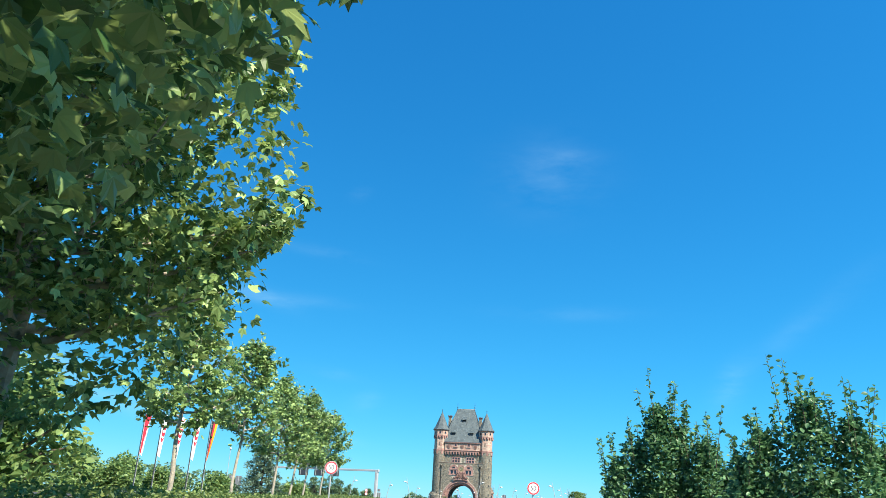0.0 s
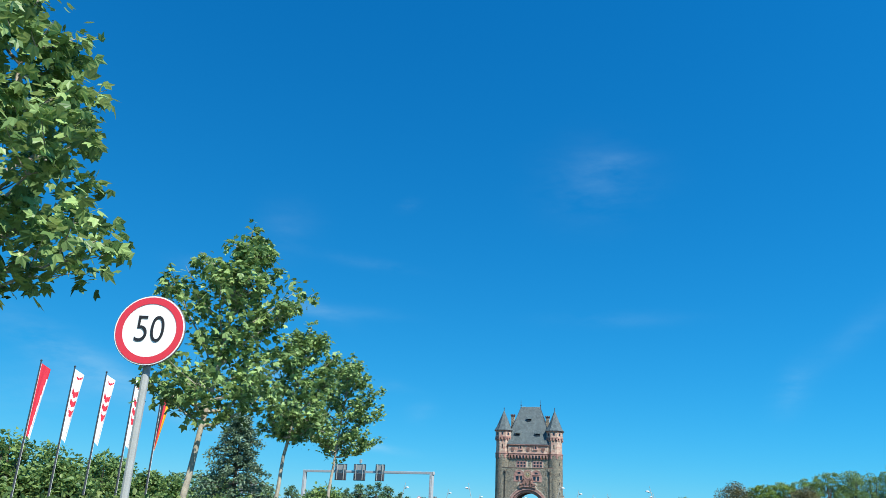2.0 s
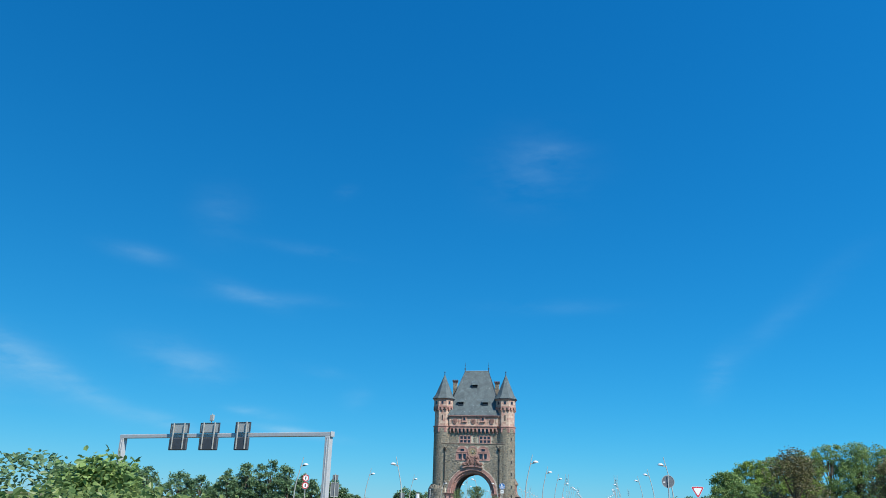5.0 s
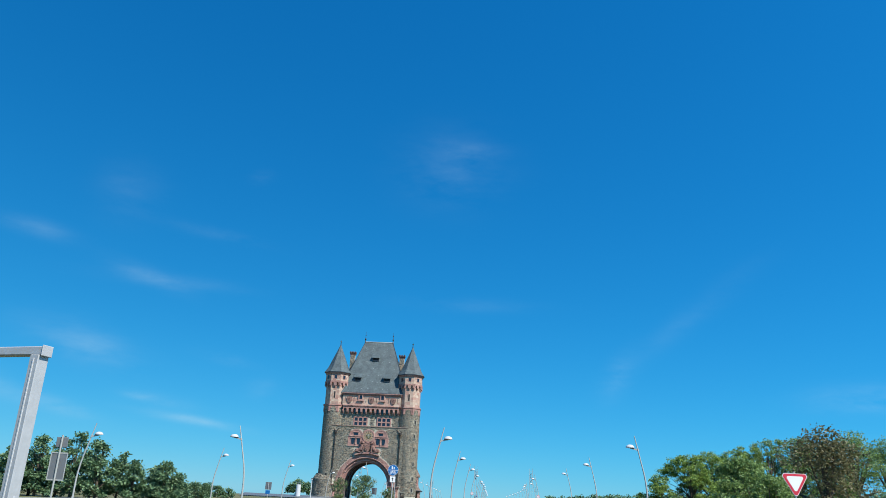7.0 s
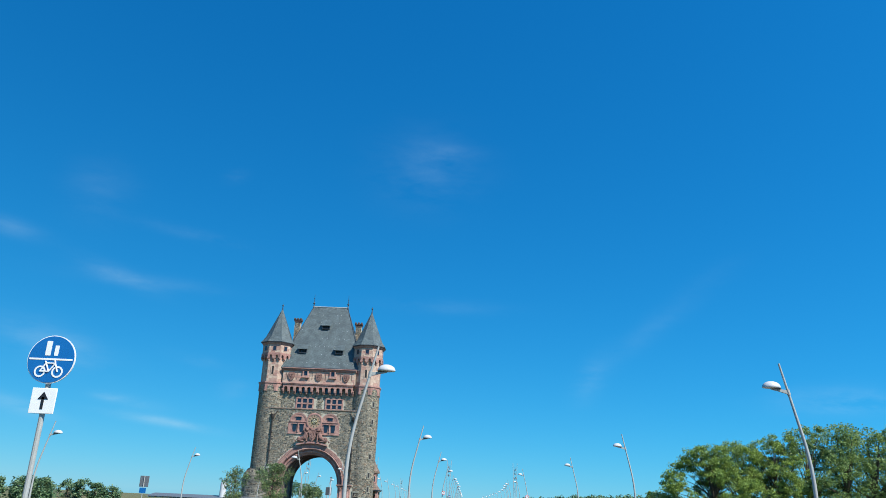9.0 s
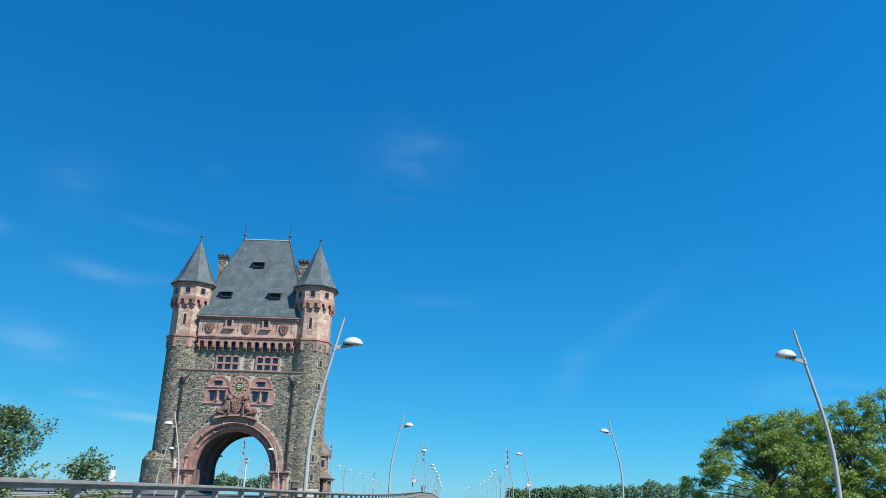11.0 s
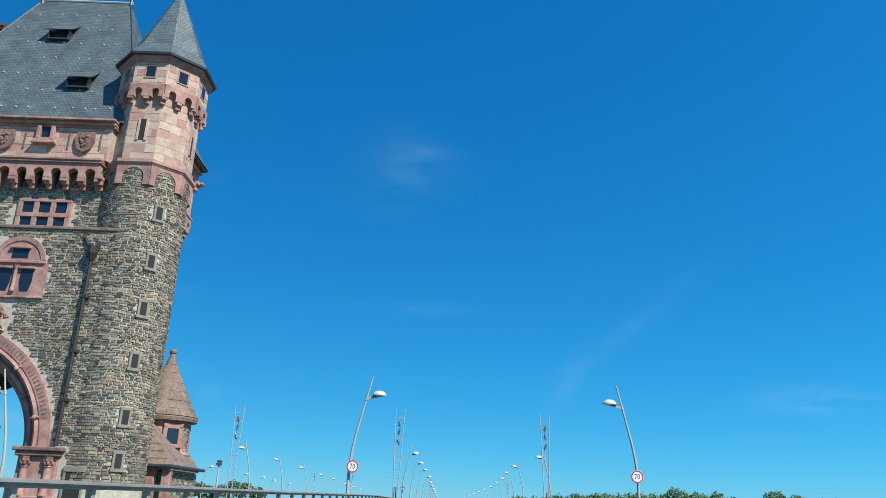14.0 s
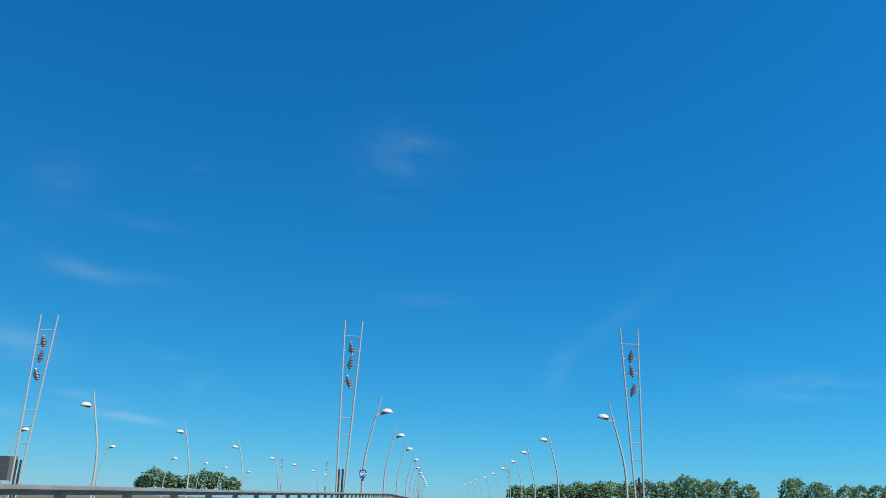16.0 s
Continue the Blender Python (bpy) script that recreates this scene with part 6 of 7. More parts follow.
def flag_pole(x, y, kind, top=8.75):
    names = {"red": "dark flagpole with a red and white banner", "heart": "dark flagpole with a white banner striped in red", "tricolour": "dark flagpole with a black, red and gold banner"}
    s = thing("flagpole", names[kind], "flagpole", (x, y, 0), 25, "flagpoles behind the hedge")
    part("pole", tube([(0, 0, 0), (0, 0, top)], [0.075, 0.04], 10), M_POLE, s)
    part("knob", ball((0, 0, top + 0.05), 0.07, 0.07, 0.07), M_POLE, s)
    long, wide = (4.45, 0.60) if kind != "tricolour" else (4.4, 0.72)
    cols, rows = 14, 60
    V = []
    for j in range(rows + 1):
        v = j / rows
        w = wide * (1 - (0.75 * v ** 1.2 if kind == "tricolour" else 0.35 * v))
        for i in range(cols + 1):
            u = i / cols
            V.append((0.06 + u * w - 0.12 * v * u, 0.10 * math.sin(u * 9 + v * 3) * (0.3 + 0.7 * v) * u, top - 0.12 - v * long - u * 0.35 * (1 - v * 0.3)))

    def cell(u, v):
        if kind == "tricolour":
            return M_FLAGBLACK if u < 0.33 else M_FLAGRED if u < 0.66 else M_FLAGGOLD
        if kind == "red":
            return M_FLAGWHITE if u > 0.95 - 0.5 * v and v > 0.15 else M_FLAGRED
        waves = v - 0.035 * math.cos((u - 0.5) * 5)
        inside = 0.12 < u < 0.95 and 0.26 < waves < 0.66 - abs(u - 0.55) * 0.25
        if inside and (waves - 0.26) % 0.14 < 0.085:
            return M_FLAGRED
        if u > 0.3 and u < 0.9 and 0.05 < waves < 0.085:
            return M_FLAGRED
        return M_FLAGWHITE
    groups = {}
    for j in range(rows):
        for i in range(cols):
            groups.setdefault(cell((i + 0.5) / cols, (j + 0.5) / rows), []).append((j * (cols + 1) + i, j * (cols + 1) + i + 1, (j + 1) * (cols + 1) + i + 1, (j + 1) * (cols + 1) + i))
    me = bpy.data.meshes.new("banner")
    F, idx, mats = [], [], []
    for mat, fs in groups.items():
        mats.append(mat)
        F += fs
        idx += [len(mats) - 1] * len(fs)
    back = [(px, py + 0.012, pz) for px, py, pz in V]
    me.from_pydata(V + back, [], F + [tuple(i + len(V) for i in f[::-1]) for f in F])
    for mat in mats:
        me.materials.append(mat)
    me.polygons.foreach_set("material_index", idx + idx)
    me.polygons.foreach_set("use_smooth", [True] * len(me.polygons))
    ob = new("banner", me)
    ob.parent = s
    tagged(ob, "hanging cloth banner")
    part("line", tube([(0.07, -0.04, 0.9), (0.07, -0.04, top - 0.2)], 0.01, 5), M_WHITE, s)
    return s


for k, kind in enumerate(("red", "heart", "heart", "heart", "tricolour")):
    flag_pole(-22.11 + 0.83 * k, -215.18 + 2.07 * k, kind, 9.1)


# ---- plants ----
def leaf_shape(lobed):
    """One leaf in its own plane, base at the origin, one unit long."""
    if lobed:
        pts = [(0, 0, 0), (0.36, 0.06, 0.02), (0.52, 0.52, -0.05), (0.20, 0.52, 0.02), (0, 1.0, -0.06), (-0.20, 0.52, 0.02), (-0.52, 0.52, -0.05), (-0.36, 0.06, 0.02)]
        return pts, [(0, 1, 2, 3), (0, 3, 4, 5), (0, 5, 6, 7)]
    return [(0, 0, 0), (0.32, 0.35, 0.06), (0.24, 0.75, 0.02), (0, 1, -0.1), (-0.24, 0.75, 0.02), (-0.32, 0.35, 0.06)], [(0, 1, 2, 3), (0, 3, 4, 5)]


def leaves(rg, centres, size, lobed=True, droop=0.35):
    """Leaves round (x, y, z, spread) centres as one mesh; each is a small island."""
    shape, faces = leaf_shape(lobed)
    n = len(centres)
    c = np.array(centres, float)
    P = np.array(shape, float)
    g = np.random.RandomState(rg.randint(0, 10 ** 6))
    pos = c[:, :3] + g.normal(0, 1, (n, 3)) * c[:, 3:4]
    yaw = g.uniform(0, 2 * math.pi, n)
    pitch = g.normal(-droop, 0.55, n)
    roll = g.normal(0, 0.6, n)
    s = size * g.uniform(0.65, 1.3, n)
    fwd = np.stack([np.cos(yaw) * np.cos(pitch), np.sin(yaw) * np.cos(pitch), np.sin(pitch)], 1)
    side = np.stack([-np.sin(yaw), np.cos(yaw), np.zeros(n)], 1)
    up = np.cross(fwd, side)
    side2 = side * np.cos(roll)[:, None] + up * np.sin(roll)[:, None]
    up2 = np.cross(fwd, side2)
    pts = pos[:, None] + s[:, None, None] * (P[None, :, 0:1] * side2[:, None] + P[None, :, 1:2] * fwd[:, None] + P[None, :, 2:3] * up2[:, None])
    k = len(shape)
    V = pts.reshape(-1, 3)
    F = [tuple(i * k + q for q in f) for i in range(n) for f in faces]
    return V.tolist(), F


def envelope(profile, z):
    """Radius of a crown at a height, from (height, radius) pairs."""
    for (z0, r0), (z1, r1) in zip(profile, profile[1:]):
        if z0 <= z <= z1:
            return r0 + (r1 - r0) * (z - z0) / (z1 - z0)
    return 0.0


def plane_tree(x, y, profile, seed, n_leaves, size, label, lean=(0.0, 0.0), girth=0.105, count=20, fork=None, lobes=0.24, fill=0.0, spread=1.0, sort=("plane_tree", "row of plane trees", L_PLANE, M_BARK)):
    """A trunk whose limbs rise to the outline of the crown; leaves grow along limbs and twigs inside it."""
    r = random.Random(seed)
    s = thing(sort[0], label, "tree", (x, y, 0), group=sort[1])
    low, top = profile[0][0], profile[-1][0]
    fork = fork if fork else low + 0.25
    wob = [(r.uniform(-0.07, 0.07), r.uniform(-0.07, 0.07)) for _ in range(10)]

    def stem(z):
        t = min(1.0, z / top)
        k = min(8, int(t * 9))
        u = t * 9 - k
        return Vector((lean[0] * t + wob[k][0] * (1 - u) + wob[k + 1][0] * u, lean[1] * t + wob[k][1] * (1 - u) + wob[k + 1][1] * u, z))
    heights = [top * 0.97 * k / 14 for k in range(15)]
    bars = [tube([stem(z) for z in heights], [girth * (1 - 0.9 * (k / 14) ** 0.8) + 0.008 for k in range(15)], 9)]
    ph = [r.uniform(0, 6.28) for _ in range(3)]
    plumes = []

    def room(a, z):
        return envelope(profile, z) * (1.0 - 0.45 * lobes + lobes * (0.6 * math.sin(2 * a + ph[0] + 0.9 * z) + 0.4 * math.sin(5 * a + ph[1] - 1.7 * z)))
    for k in range(count):
        t = (k + 0.5) / count
        z0 = fork + (top * 0.9 - fork) * t ** 1.15
        a = 2.4 * k + r.uniform(-0.4, 0.4)
        reach = 0.0
        climb = r.uniform(0.15, 0.75) if t < 0.3 else r.uniform(0.6, 1.25)
        for step in range(60):
            q = 0.08 * step
            if q > room(a, max(z0 + climb * q, low + 0.05)) - 0.12 or z0 + climb * q > top - 0.15:
                break
            reach = q
        if reach < 0.25:
            continue
        base = stem(z0)
        sag = 0.25 if t < 0.3 else 0.05

        def limb(u, a=a, reach=reach, climb=climb, base=base, sag=sag):
            return base + Vector((math.cos(a + 0.25 * u) * reach * u, math.sin(a + 0.25 * u) * reach * u, climb * reach * (u ** 1.25 - sag * u * (1 - u) * 2)))
        bars.append(tube([limb(u) for u in (0, 0.2, 0.4, 0.6, 0.8, 1.0)], [girth * f * (1.1 - 0.5 * t) for f in (0.5, 0.38, 0.28, 0.2, 0.12, 0.05)], 6))
        twigs = max(3, int(reach * 2.3))
        for q in range(twigs):
            u = 0.22 + 0.78 * (q + r.random()) / twigs
            p = limb(min(u, 1.0))
            plumes.append((p, 0.12))
            for side in (-1, 1):
                b = a + side * r.uniform(0.5, 1.25)
                l = r.uniform(0.3, 0.75) * (0.5 + 0.25 * reach)
                e = p + Vector((math.cos(b) * l, math.sin(b) * l, l * r.uniform(0.1, 1.0)))
                off = e - stem(e.z)
                if math.hypot(off.x, off.y) > room(math.atan2(off.y, off.x), e.z):
                    continue
                bars.append(tube([p, (p + e) / 2 + Vector((0, 0, -0.03)), e], [0.013, 0.009, 0.004], 5))
                plumes += [(e, 0.13), ((p + e) / 2, 0.12), (e, 0.09)]
    for k in range(6):
        plumes.append((stem(top * (0.84 + 0.026 * k)), 0.14))
    part("trunk", join(*bars), sort[3], s, "pale flaking trunk and limbs" if sort[3] == M_BARK else "thin dark stems", smooth=True)
    cents = []
    while len(cents) < n_leaves:
        p, w = r.choice(plumes)
        c = p + Vector((r.gauss(0, w), r.gauss(0, w), r.gauss(0, w)))
        if r.random() < fill:
            z, a = r.uniform(low, top), r.uniform(0, 6.283)
            c = stem(z) + Vector((math.cos(a), math.sin(a), 0)) * envelope(profile, z) * spread * math.sqrt(r.random())
        o = c - stem(c.z)
        if low < c.z < top and math.hypot(o.x, o.y) < max(room(math.atan2(o.y, o.x), c.z), 0.1) * 1.03:
            cents.append((c.x, c.y, c.z, 0.03))
    part("crown", leaves(r, cents, size, True), sort[2], s, "leafy crown", recalc=False)
    return s


PLANES = "young plane tree with pale flaking bark and lobed leaves"
plane_tree(-2.68, -213.2, [(3.6, 0.6), (4.2, 2.1), (4.9, 2.9), (6.1, 3.3), (7.4, 2.9), (8.6, 1.9), (9.4, 1.0), (9.9, 0.15)], 31, 7400, 0.185, PLANES, (0.75, 0.3), 0.105, 28, None, 0.45, 0.03, 0.74)
plane_tree(-0.29, -224.47, [(3.5, 0.75), (4.1, 1.9), (4.8, 2.7), (5.6, 2.6), (6.4, 2.0), (7.3, 2.0), (8.0, 1.3), (8.6, 0.7), (9.05, 0.16)], 32, 5400, 0.185, PLANES, (0.85, 0.2), 0.105, 26, None, 0.45, 0.03, 0.74)
plane_tree(3.46, -237.11, [(2.9, 0.8), (3.3, 2.8), (3.9, 3.3), (4.5, 2.7), (5.2, 1.8), (5.9, 2.1), (6.7, 2.1), (7.4, 1.4), (8.1, 0.85), (8.85, 0.2)], 41, 4600, 0.185, PLANES, (0.75, 0.65), 0.1, 30, 3.0, 0.36, 0.02, 0.74)
plane_tree(6.67, -247.82, [(3.0, 0.7), (3.4, 2.1), (3.9, 2.75), (4.8, 2.6), (5.6, 1.9), (6.4, 1.8), (7.1, 1.1), (7.7, 0.5), (8.1, 0.14)], 34, 3900, 0.18, PLANES, (0.4, 0.2), 0.085, 24, None, 0.45, 0.03, 0.74)
plane_tree(9.52, -258.97, [(3.05, 0.65), (3.4, 2.1), (4.0, 2.8), (4.9, 2.7), (5.8, 1.7), (6.5, 1.5), (7.1, 0.9), (7.6, 0.4), (7.95, 0.13)], 35, 3400, 0.18, PLANES, (0.45, 0.3), 0.08, 24, None, 0.45, 0.03, 0.74)
plane_tree(12.38, -268.88, [(2.6, 0.72), (3.0, 1.8), (3.6, 2.2), (4.8, 1.9), (5.6, 1.4), (6.5, 1.25), (7.2, 0.75), (7.8, 0.17)], 36, 3300, 0.18, PLANES, (0.45, -0.1), 0.085, 24, None, 0.45, 0.03, 0.74)
plane_tree(15.01, -278.87, [(2.00, 0.8), (2.60, 2.6), (3.30, 3.5), (4.50, 4.0), (6.50, 4.45), (8.70, 4.0), (10.20, 3.3), (11.70, 2.2), (12.90, 0.4)], 77, 29000, 0.19, "large plane tree whose dark branches reach over the road", (0.2, 0.2), 0.17, 56, 3.2, 0.1, 0.25)
# upper crown, out of view, is widened and thickened to shade the boughs below
plane_tree(17.54, -288.46, [(2.61, 1.0), (2.96, 4.3), (3.41, 5.3), (4.21, 5.9), (5.21, 6.3), (6.71, 7.0), (8.71, 7.6), (10.71, 7.2), (13.0, 5.6), (15.5, 3.2), (17.0, 0.4)], 78, 56000, 0.235, "large plane tree with boughs hanging over the road", (0.2, 0.1), 0.19, 60, 3.4, 0.06, 0.8)

# added out of view behind the start, only to shade the boughs ahead
plane_tree(21.0, -297.6, [(3.0, 1.5), (4.0, 5.5), (6.5, 7.4), (9.5, 7.8), (12.0, 6.6), (14.5, 4.0), (16.0, 0.5)], 79, 17000, 0.36, "unseen large plane tree added for its shade", (0.3, 0.2), 0.2, 46, 3.4, 0.06, 0.7)


def shrub_tree(x, y, columns, seed):
    """A dense group of dark upright stems: (offset x, offset y, height, radius) each, with long leafy shoots on top."""
    r = random.Random(seed)
    s = thing("hornbeam", "dense dark green hornbeam with upright leafy shoots", "tree", (x, y, 0), group="hornbeams by the road")
    bars, cents = [], []
    for cx, cy, h, w in columns:
        bars.append(tube([(cx, cy, 0), (cx, cy, h * 0.8)], [0.07, 0.02], 7))
        for _ in range(int(2100 * w * h / 4)):
            z = h * r.uniform(0.05, 1.0)
            lim = 0.78 * w * (1.0 if z < h * 0.7 else 1.0 - 0.75 * (z - h * 0.7) / (h * 0.3)) * (0.85 + 0.15 * math.sin(5 * z + cx))
            a, q = r.uniform(0, 6.283), lim * r.random() ** 0.4
            cents.append((cx + q * math.cos(a), cy + q * math.sin(a), z, 0.12))
        for _ in range(8):
            a, q = r.uniform(0, 6.283), w * 0.75 * r.random()
            x0, y0, z0 = cx + q * math.cos(a), cy + q * math.sin(a), h * 0.75
            top = (x0 + 0.35 * math.cos(a) + r.uniform(-0.2, 0.2), y0 + 0.3 * math.sin(a), h + r.uniform(0.1, 1.7) * (0.5 + 0.1 * h))
            bars.append(tube([(x0, y0, z0), top], [0.018, 0.006], 5))
            for k in range(40):
                t = k / 40
                cents.append((x0 + (top[0] - x0) * t, y0 + (top[1] - y0) * t, z0 + (top[2] - z0) * t, 0.05 * (1.3 - t)))
    part("trunk", join(*bars), M_BARKDARK, s, "dark stems")
    part("crown", leaves(r, cents, 0.2, False, -0.1), L_DARK, s, "dense dark leaves", recalc=False)


shrub_tree(27.34, -254.24, [(-0.2, 0, 5.71, 1.15), (-2.0, 0.4, 3.41, 0.9), (1.6, -0.3, 4.31, 1.1), (0.7, 0.8, 4.91, 1.0), (2.7, 0.4, 3.11, 0.9), (-1.0, 0.6, 4.11, 0.9)], 3)
shrub_tree(31.47, -260.43, [(0.2, 0, 5.37, 1.3), (-1.2, 0.5, 4.17, 1.0), (1.5, -0.2, 4.67, 1.2), (-2.0, 0.4, 3.17, 0.9), (2.7, 0.6, 3.77, 1.0)], 4)
shrub_tree(36.46, -259.02, [(0, 0, 4.39, 1.3), (1.4, 0.2, 3.59, 1.1), (-1.4, 0.5, 2.99, 1.0)], 5)


def conifer(x, y, h, w, seed):
    r = random.Random(seed)
    s = thing("conifer", "blue-green conifer with spreading tiers of branches", "tree", (x, y, 0))
    bars, cents = [tube([(0, 0, 0), (0, 0, h)], [0.18, 0.02], 8)], []
    for k in range(60):
        z = h * (0.12 + 0.86 * k / 60)
        reach = w * (1 - 0.82 * k / 60) * r.uniform(0.5, 1.2)
        a = 2.4 * k
        pts = [(math.cos(a) * reach * u, math.sin(a) * reach * u, z + 0.22 * reach * u - 0.3 * reach * u * u) for u in (0, 0.4, 0.75, 1)]
        bars.append(tube(pts, [0.04, 0.03, 0.02, 0.006], 5))
        for _ in range(190):
            u = r.uniform(0.2, 1.0)
            cents.append((math.cos(a) * reach * u, math.sin(a) * reach * u, z + 0.22 * reach * u - 0.3 * reach * u * u, 0.07 + 0.07 * u))
    part("trunk", join(*bars), M_BARKDARK, s, "dark trunk and branches")
    part("crown", leaves(r, cents, 0.17, False, 0.2), L_FIR, s, "feathery blue-green foliage", recalc=False)


conifer(-10.34, -209.97, 6.68, 3.7, 9)

# ---- hedge between the road and the trees ----
HEDGE = [(25.61, -312.04, 1.09), (20.57, -294.06, 1.1), (16.83, -279.07, 1.11), (14.08, -268.48, 1.13), (11.62, -258.96, 1.12), (8.77, -247.91, 1.17), (5.94, -236.97, 1.28), (3.09, -224.67, 1.45), (1.16, -215.39, 1.47), (-0.43, -206.16, 1.52), (-2.13, -189.03, 1.49)]


def hedge_top(y):
    for (_, y0, h0), (_, y1, h1) in zip(HEDGE, HEDGE[1:]):
        if y <= y1:
            return h0 + (h1 - h0) * (y - y0) / (y1 - y0)
    return HEDGE[-1][2]


hed = thing("hedge", "clipped green hedge with a few yellowed leaves", "hedge")
part("core", swept(HEDGE, -0.55, 0.55, -1.2, -0.13), L_DARK, hed, "dark inner twigs")
hr, cents = random.Random(5), []
for x, y, a in along(HEDGE[1:], 0.019):
    nx, ny = math.sin(radians(a)), -math.cos(radians(a))
    h = hedge_top(y)
    for _ in range(5):
        if hr.random() < 0.55:
            q, z = hr.uniform(-0.7, 0.7), h - 0.06 + 0.05 * math.sin(y * 1.3) + 0.04 * math.sin(y * 3.1) + abs(hr.gauss(0, 0.025)) - 0.03
        else:
            q, z = 0.66, hr.uniform(0.3, h - 0.05)
        cents.append((x + nx * q, y + ny * q, z, 0.045))
part("foliage", leaves(hr, cents, 0.088, False, 0.0), L_HEDGE, hed, "small green and yellowed leaves", kind="stuff", recalc=False)


# ---- broad trees beyond, and far woods ----
def clump_tree(name, label, x, y, h, w, mat, seed, n=2600, size=0.5, group="", low=0.12, tall=0.85):
    r = random.Random(seed)
    s = thing(name, label, "tree", (x, y, 0), group=group)
    blobs = []
    for _ in range(42):
        a, q, z = r.uniform(0, 6.283), w * 0.72 * math.sqrt(r.random()), r.uniform(low + 0.08, 0.84) * h
        k = 1.0 - 0.55 * max(0.0, z / h - 0.45) / 0.4
        blobs.append((q * k * math.cos(a), q * k * math.sin(a), z, r.uniform(0.17, 0.29) * w))
    blobs.append((0, 0, h * 0.84, 0.28 * w))
    cents = []
    for _ in range(n):
        bx, by, bz, br = r.choice(blobs)
        a, e = r.uniform(0, 6.283), math.asin(r.uniform(-0.7, 1))
        q = br * r.uniform(0.75, 1.08)
        cents.append((bx + q * math.cos(a) * math.cos(e), by + q * math.sin(a) * math.cos(e), bz + q * math.sin(e) * tall, 0.12))
    bars = [tube([(0, 0, 0), (0.1, 0, h * 0.35), (0, 0.1, h * 0.7)], [0.035 * h, 0.026 * h, 0.008 * h], 8)]
    for bx, by, bz, br in blobs[::3]:
        bars.append(tube([(0, 0, h * 0.25), (bx * 0.5, by * 0.5, (bz + h * 0.25) * 0.5), (bx, by, bz)], [0.018 * h, 0.012 * h, 0.004 * h], 6))
    part("trunk", join(*bars), M_BARKDARK, s, "dark trunk and limbs")
    part("crown", leaves(r, cents, size, False, 0.1), mat, s, "full summer crown", recalc=False)
    return s


G1 = "broad trees right of the bridge ramp"
for k, (x, y, h, w) in enumerate([(81.0, 38.0, 22.2, 8.6), (87.0, 39.0, 21.8, 8.4), (94.5, 38.0, 24.6, 9.2), (103.5, 38.0, 23.4, 9.0), (113.0, 40.0, 22.0, 9.0)]):
    clump_tree("broadleaf_tree", "mid green broadleaf tree in a dense row", x, y, h, w, L_WOOD, 101 + k, 9500, 0.43, G1, 0.0)
# nearer trees beside the ramp: two rusty chestnuts and a feathery ash
for k, (x, y, h, w) in enumerate([(30.6, -94.0, 9.5, 5.7), (42.5, -98.0, 8.6, 5.6)]):
    clump_tree("chestnut_tree", "broad chestnut tree with rusty brown leaves beside the ramp", x, y, h, w, L_RUST, 131 + k, 9500, 0.24, "chestnuts beside the ramp", 0.0)


def tufted_tree(label, x, y, profile, mat, seed, tufts, each, size, group, rad=(0.7, 1.5), base=0.0, masses=26, name="broadleaf_tree"):
    """A broad tree: limbs that end in leafy masses, each a heap of small tufts, so that the outline bulges and has gaps."""
    r = random.Random(seed)
    s = thing(name, label, "tree", (x, y, base), group=group)
    low, top = profile[0][0], profile[-1][0]
    girth = 0.025 * top
    bars = [tube([(0, 0, -0.1), (0.03 * top * 0.3, 0, top * 0.25), (-0.1, 0.01 * top, top * 0.6), (0, 0, top * 0.9)], [girth, girth * 0.8, girth * 0.35, girth * 0.08], 9)]
    heaps, cents = [], []
    for k in range(masses):
        a = 2.4 * k + r.uniform(-0.5, 0.5)
        z = low + (top - low) * ((k + r.random()) / masses) ** 0.9
        wide = envelope(profile, z)
        out = wide * r.uniform(0.5, 0.9)
        size_ = max(0.16 * top * r.uniform(0.5, 1.0), 1.2 * rad[0])
        size_ = min(size_, max(0.35 * wide, rad[0]), max(0.5, top - z))
        heaps.append((out * math.cos(a), out * math.sin(a), z, size_))
        foot = r.uniform(0.25, 0.6) * z
        bars.append(tube([(0, 0, foot), (out * 0.45 * math.cos(a) + r.uniform(-0.4, 0.4), out * 0.45 * math.sin(a) + r.uniform(-0.4, 0.4), foot + 0.55 * (z - foot)), (out * math.cos(a), out * math.sin(a), z)], [girth * 0.4, girth * 0.22, girth * 0.06], 5))
    heaps.append((0, 0, top - 0.08 * top, 0.08 * top))
    weight = [h[3] ** 2 for h in heaps]
    for k in range(tufts):
        hx, hy, hz, hr = r.choices(heaps, weight)[0]
        a, e = r.uniform(0, 6.283), math.asin(r.uniform(-0.75, 1))
        q = hr * r.uniform(0.6, 1.12)
        px, py, pz = hx + q * math.cos(a) * math.cos(e), hy + q * math.sin(a) * math.cos(e), hz + 0.85 * q * math.sin(e)
        t = r.uniform(*rad)
        for _ in range(each):
            u, v, w = r.uniform(0, 6.283), math.asin(r.uniform(-0.8, 1)), t * r.random() ** 0.6
            cents.append((px + w * math.cos(u) * math.cos(v), py + w * math.sin(u) * math.cos(v), pz + 0.7 * w * math.sin(v), 0.06))
    part("trunk", join(*bars), M_BARKDARK, s, "dark trunk and limbs")
    part("crown", leaves(r, cents, size, False, 0.1), mat, s, "loose tufted crown", recalc=False)
    return s


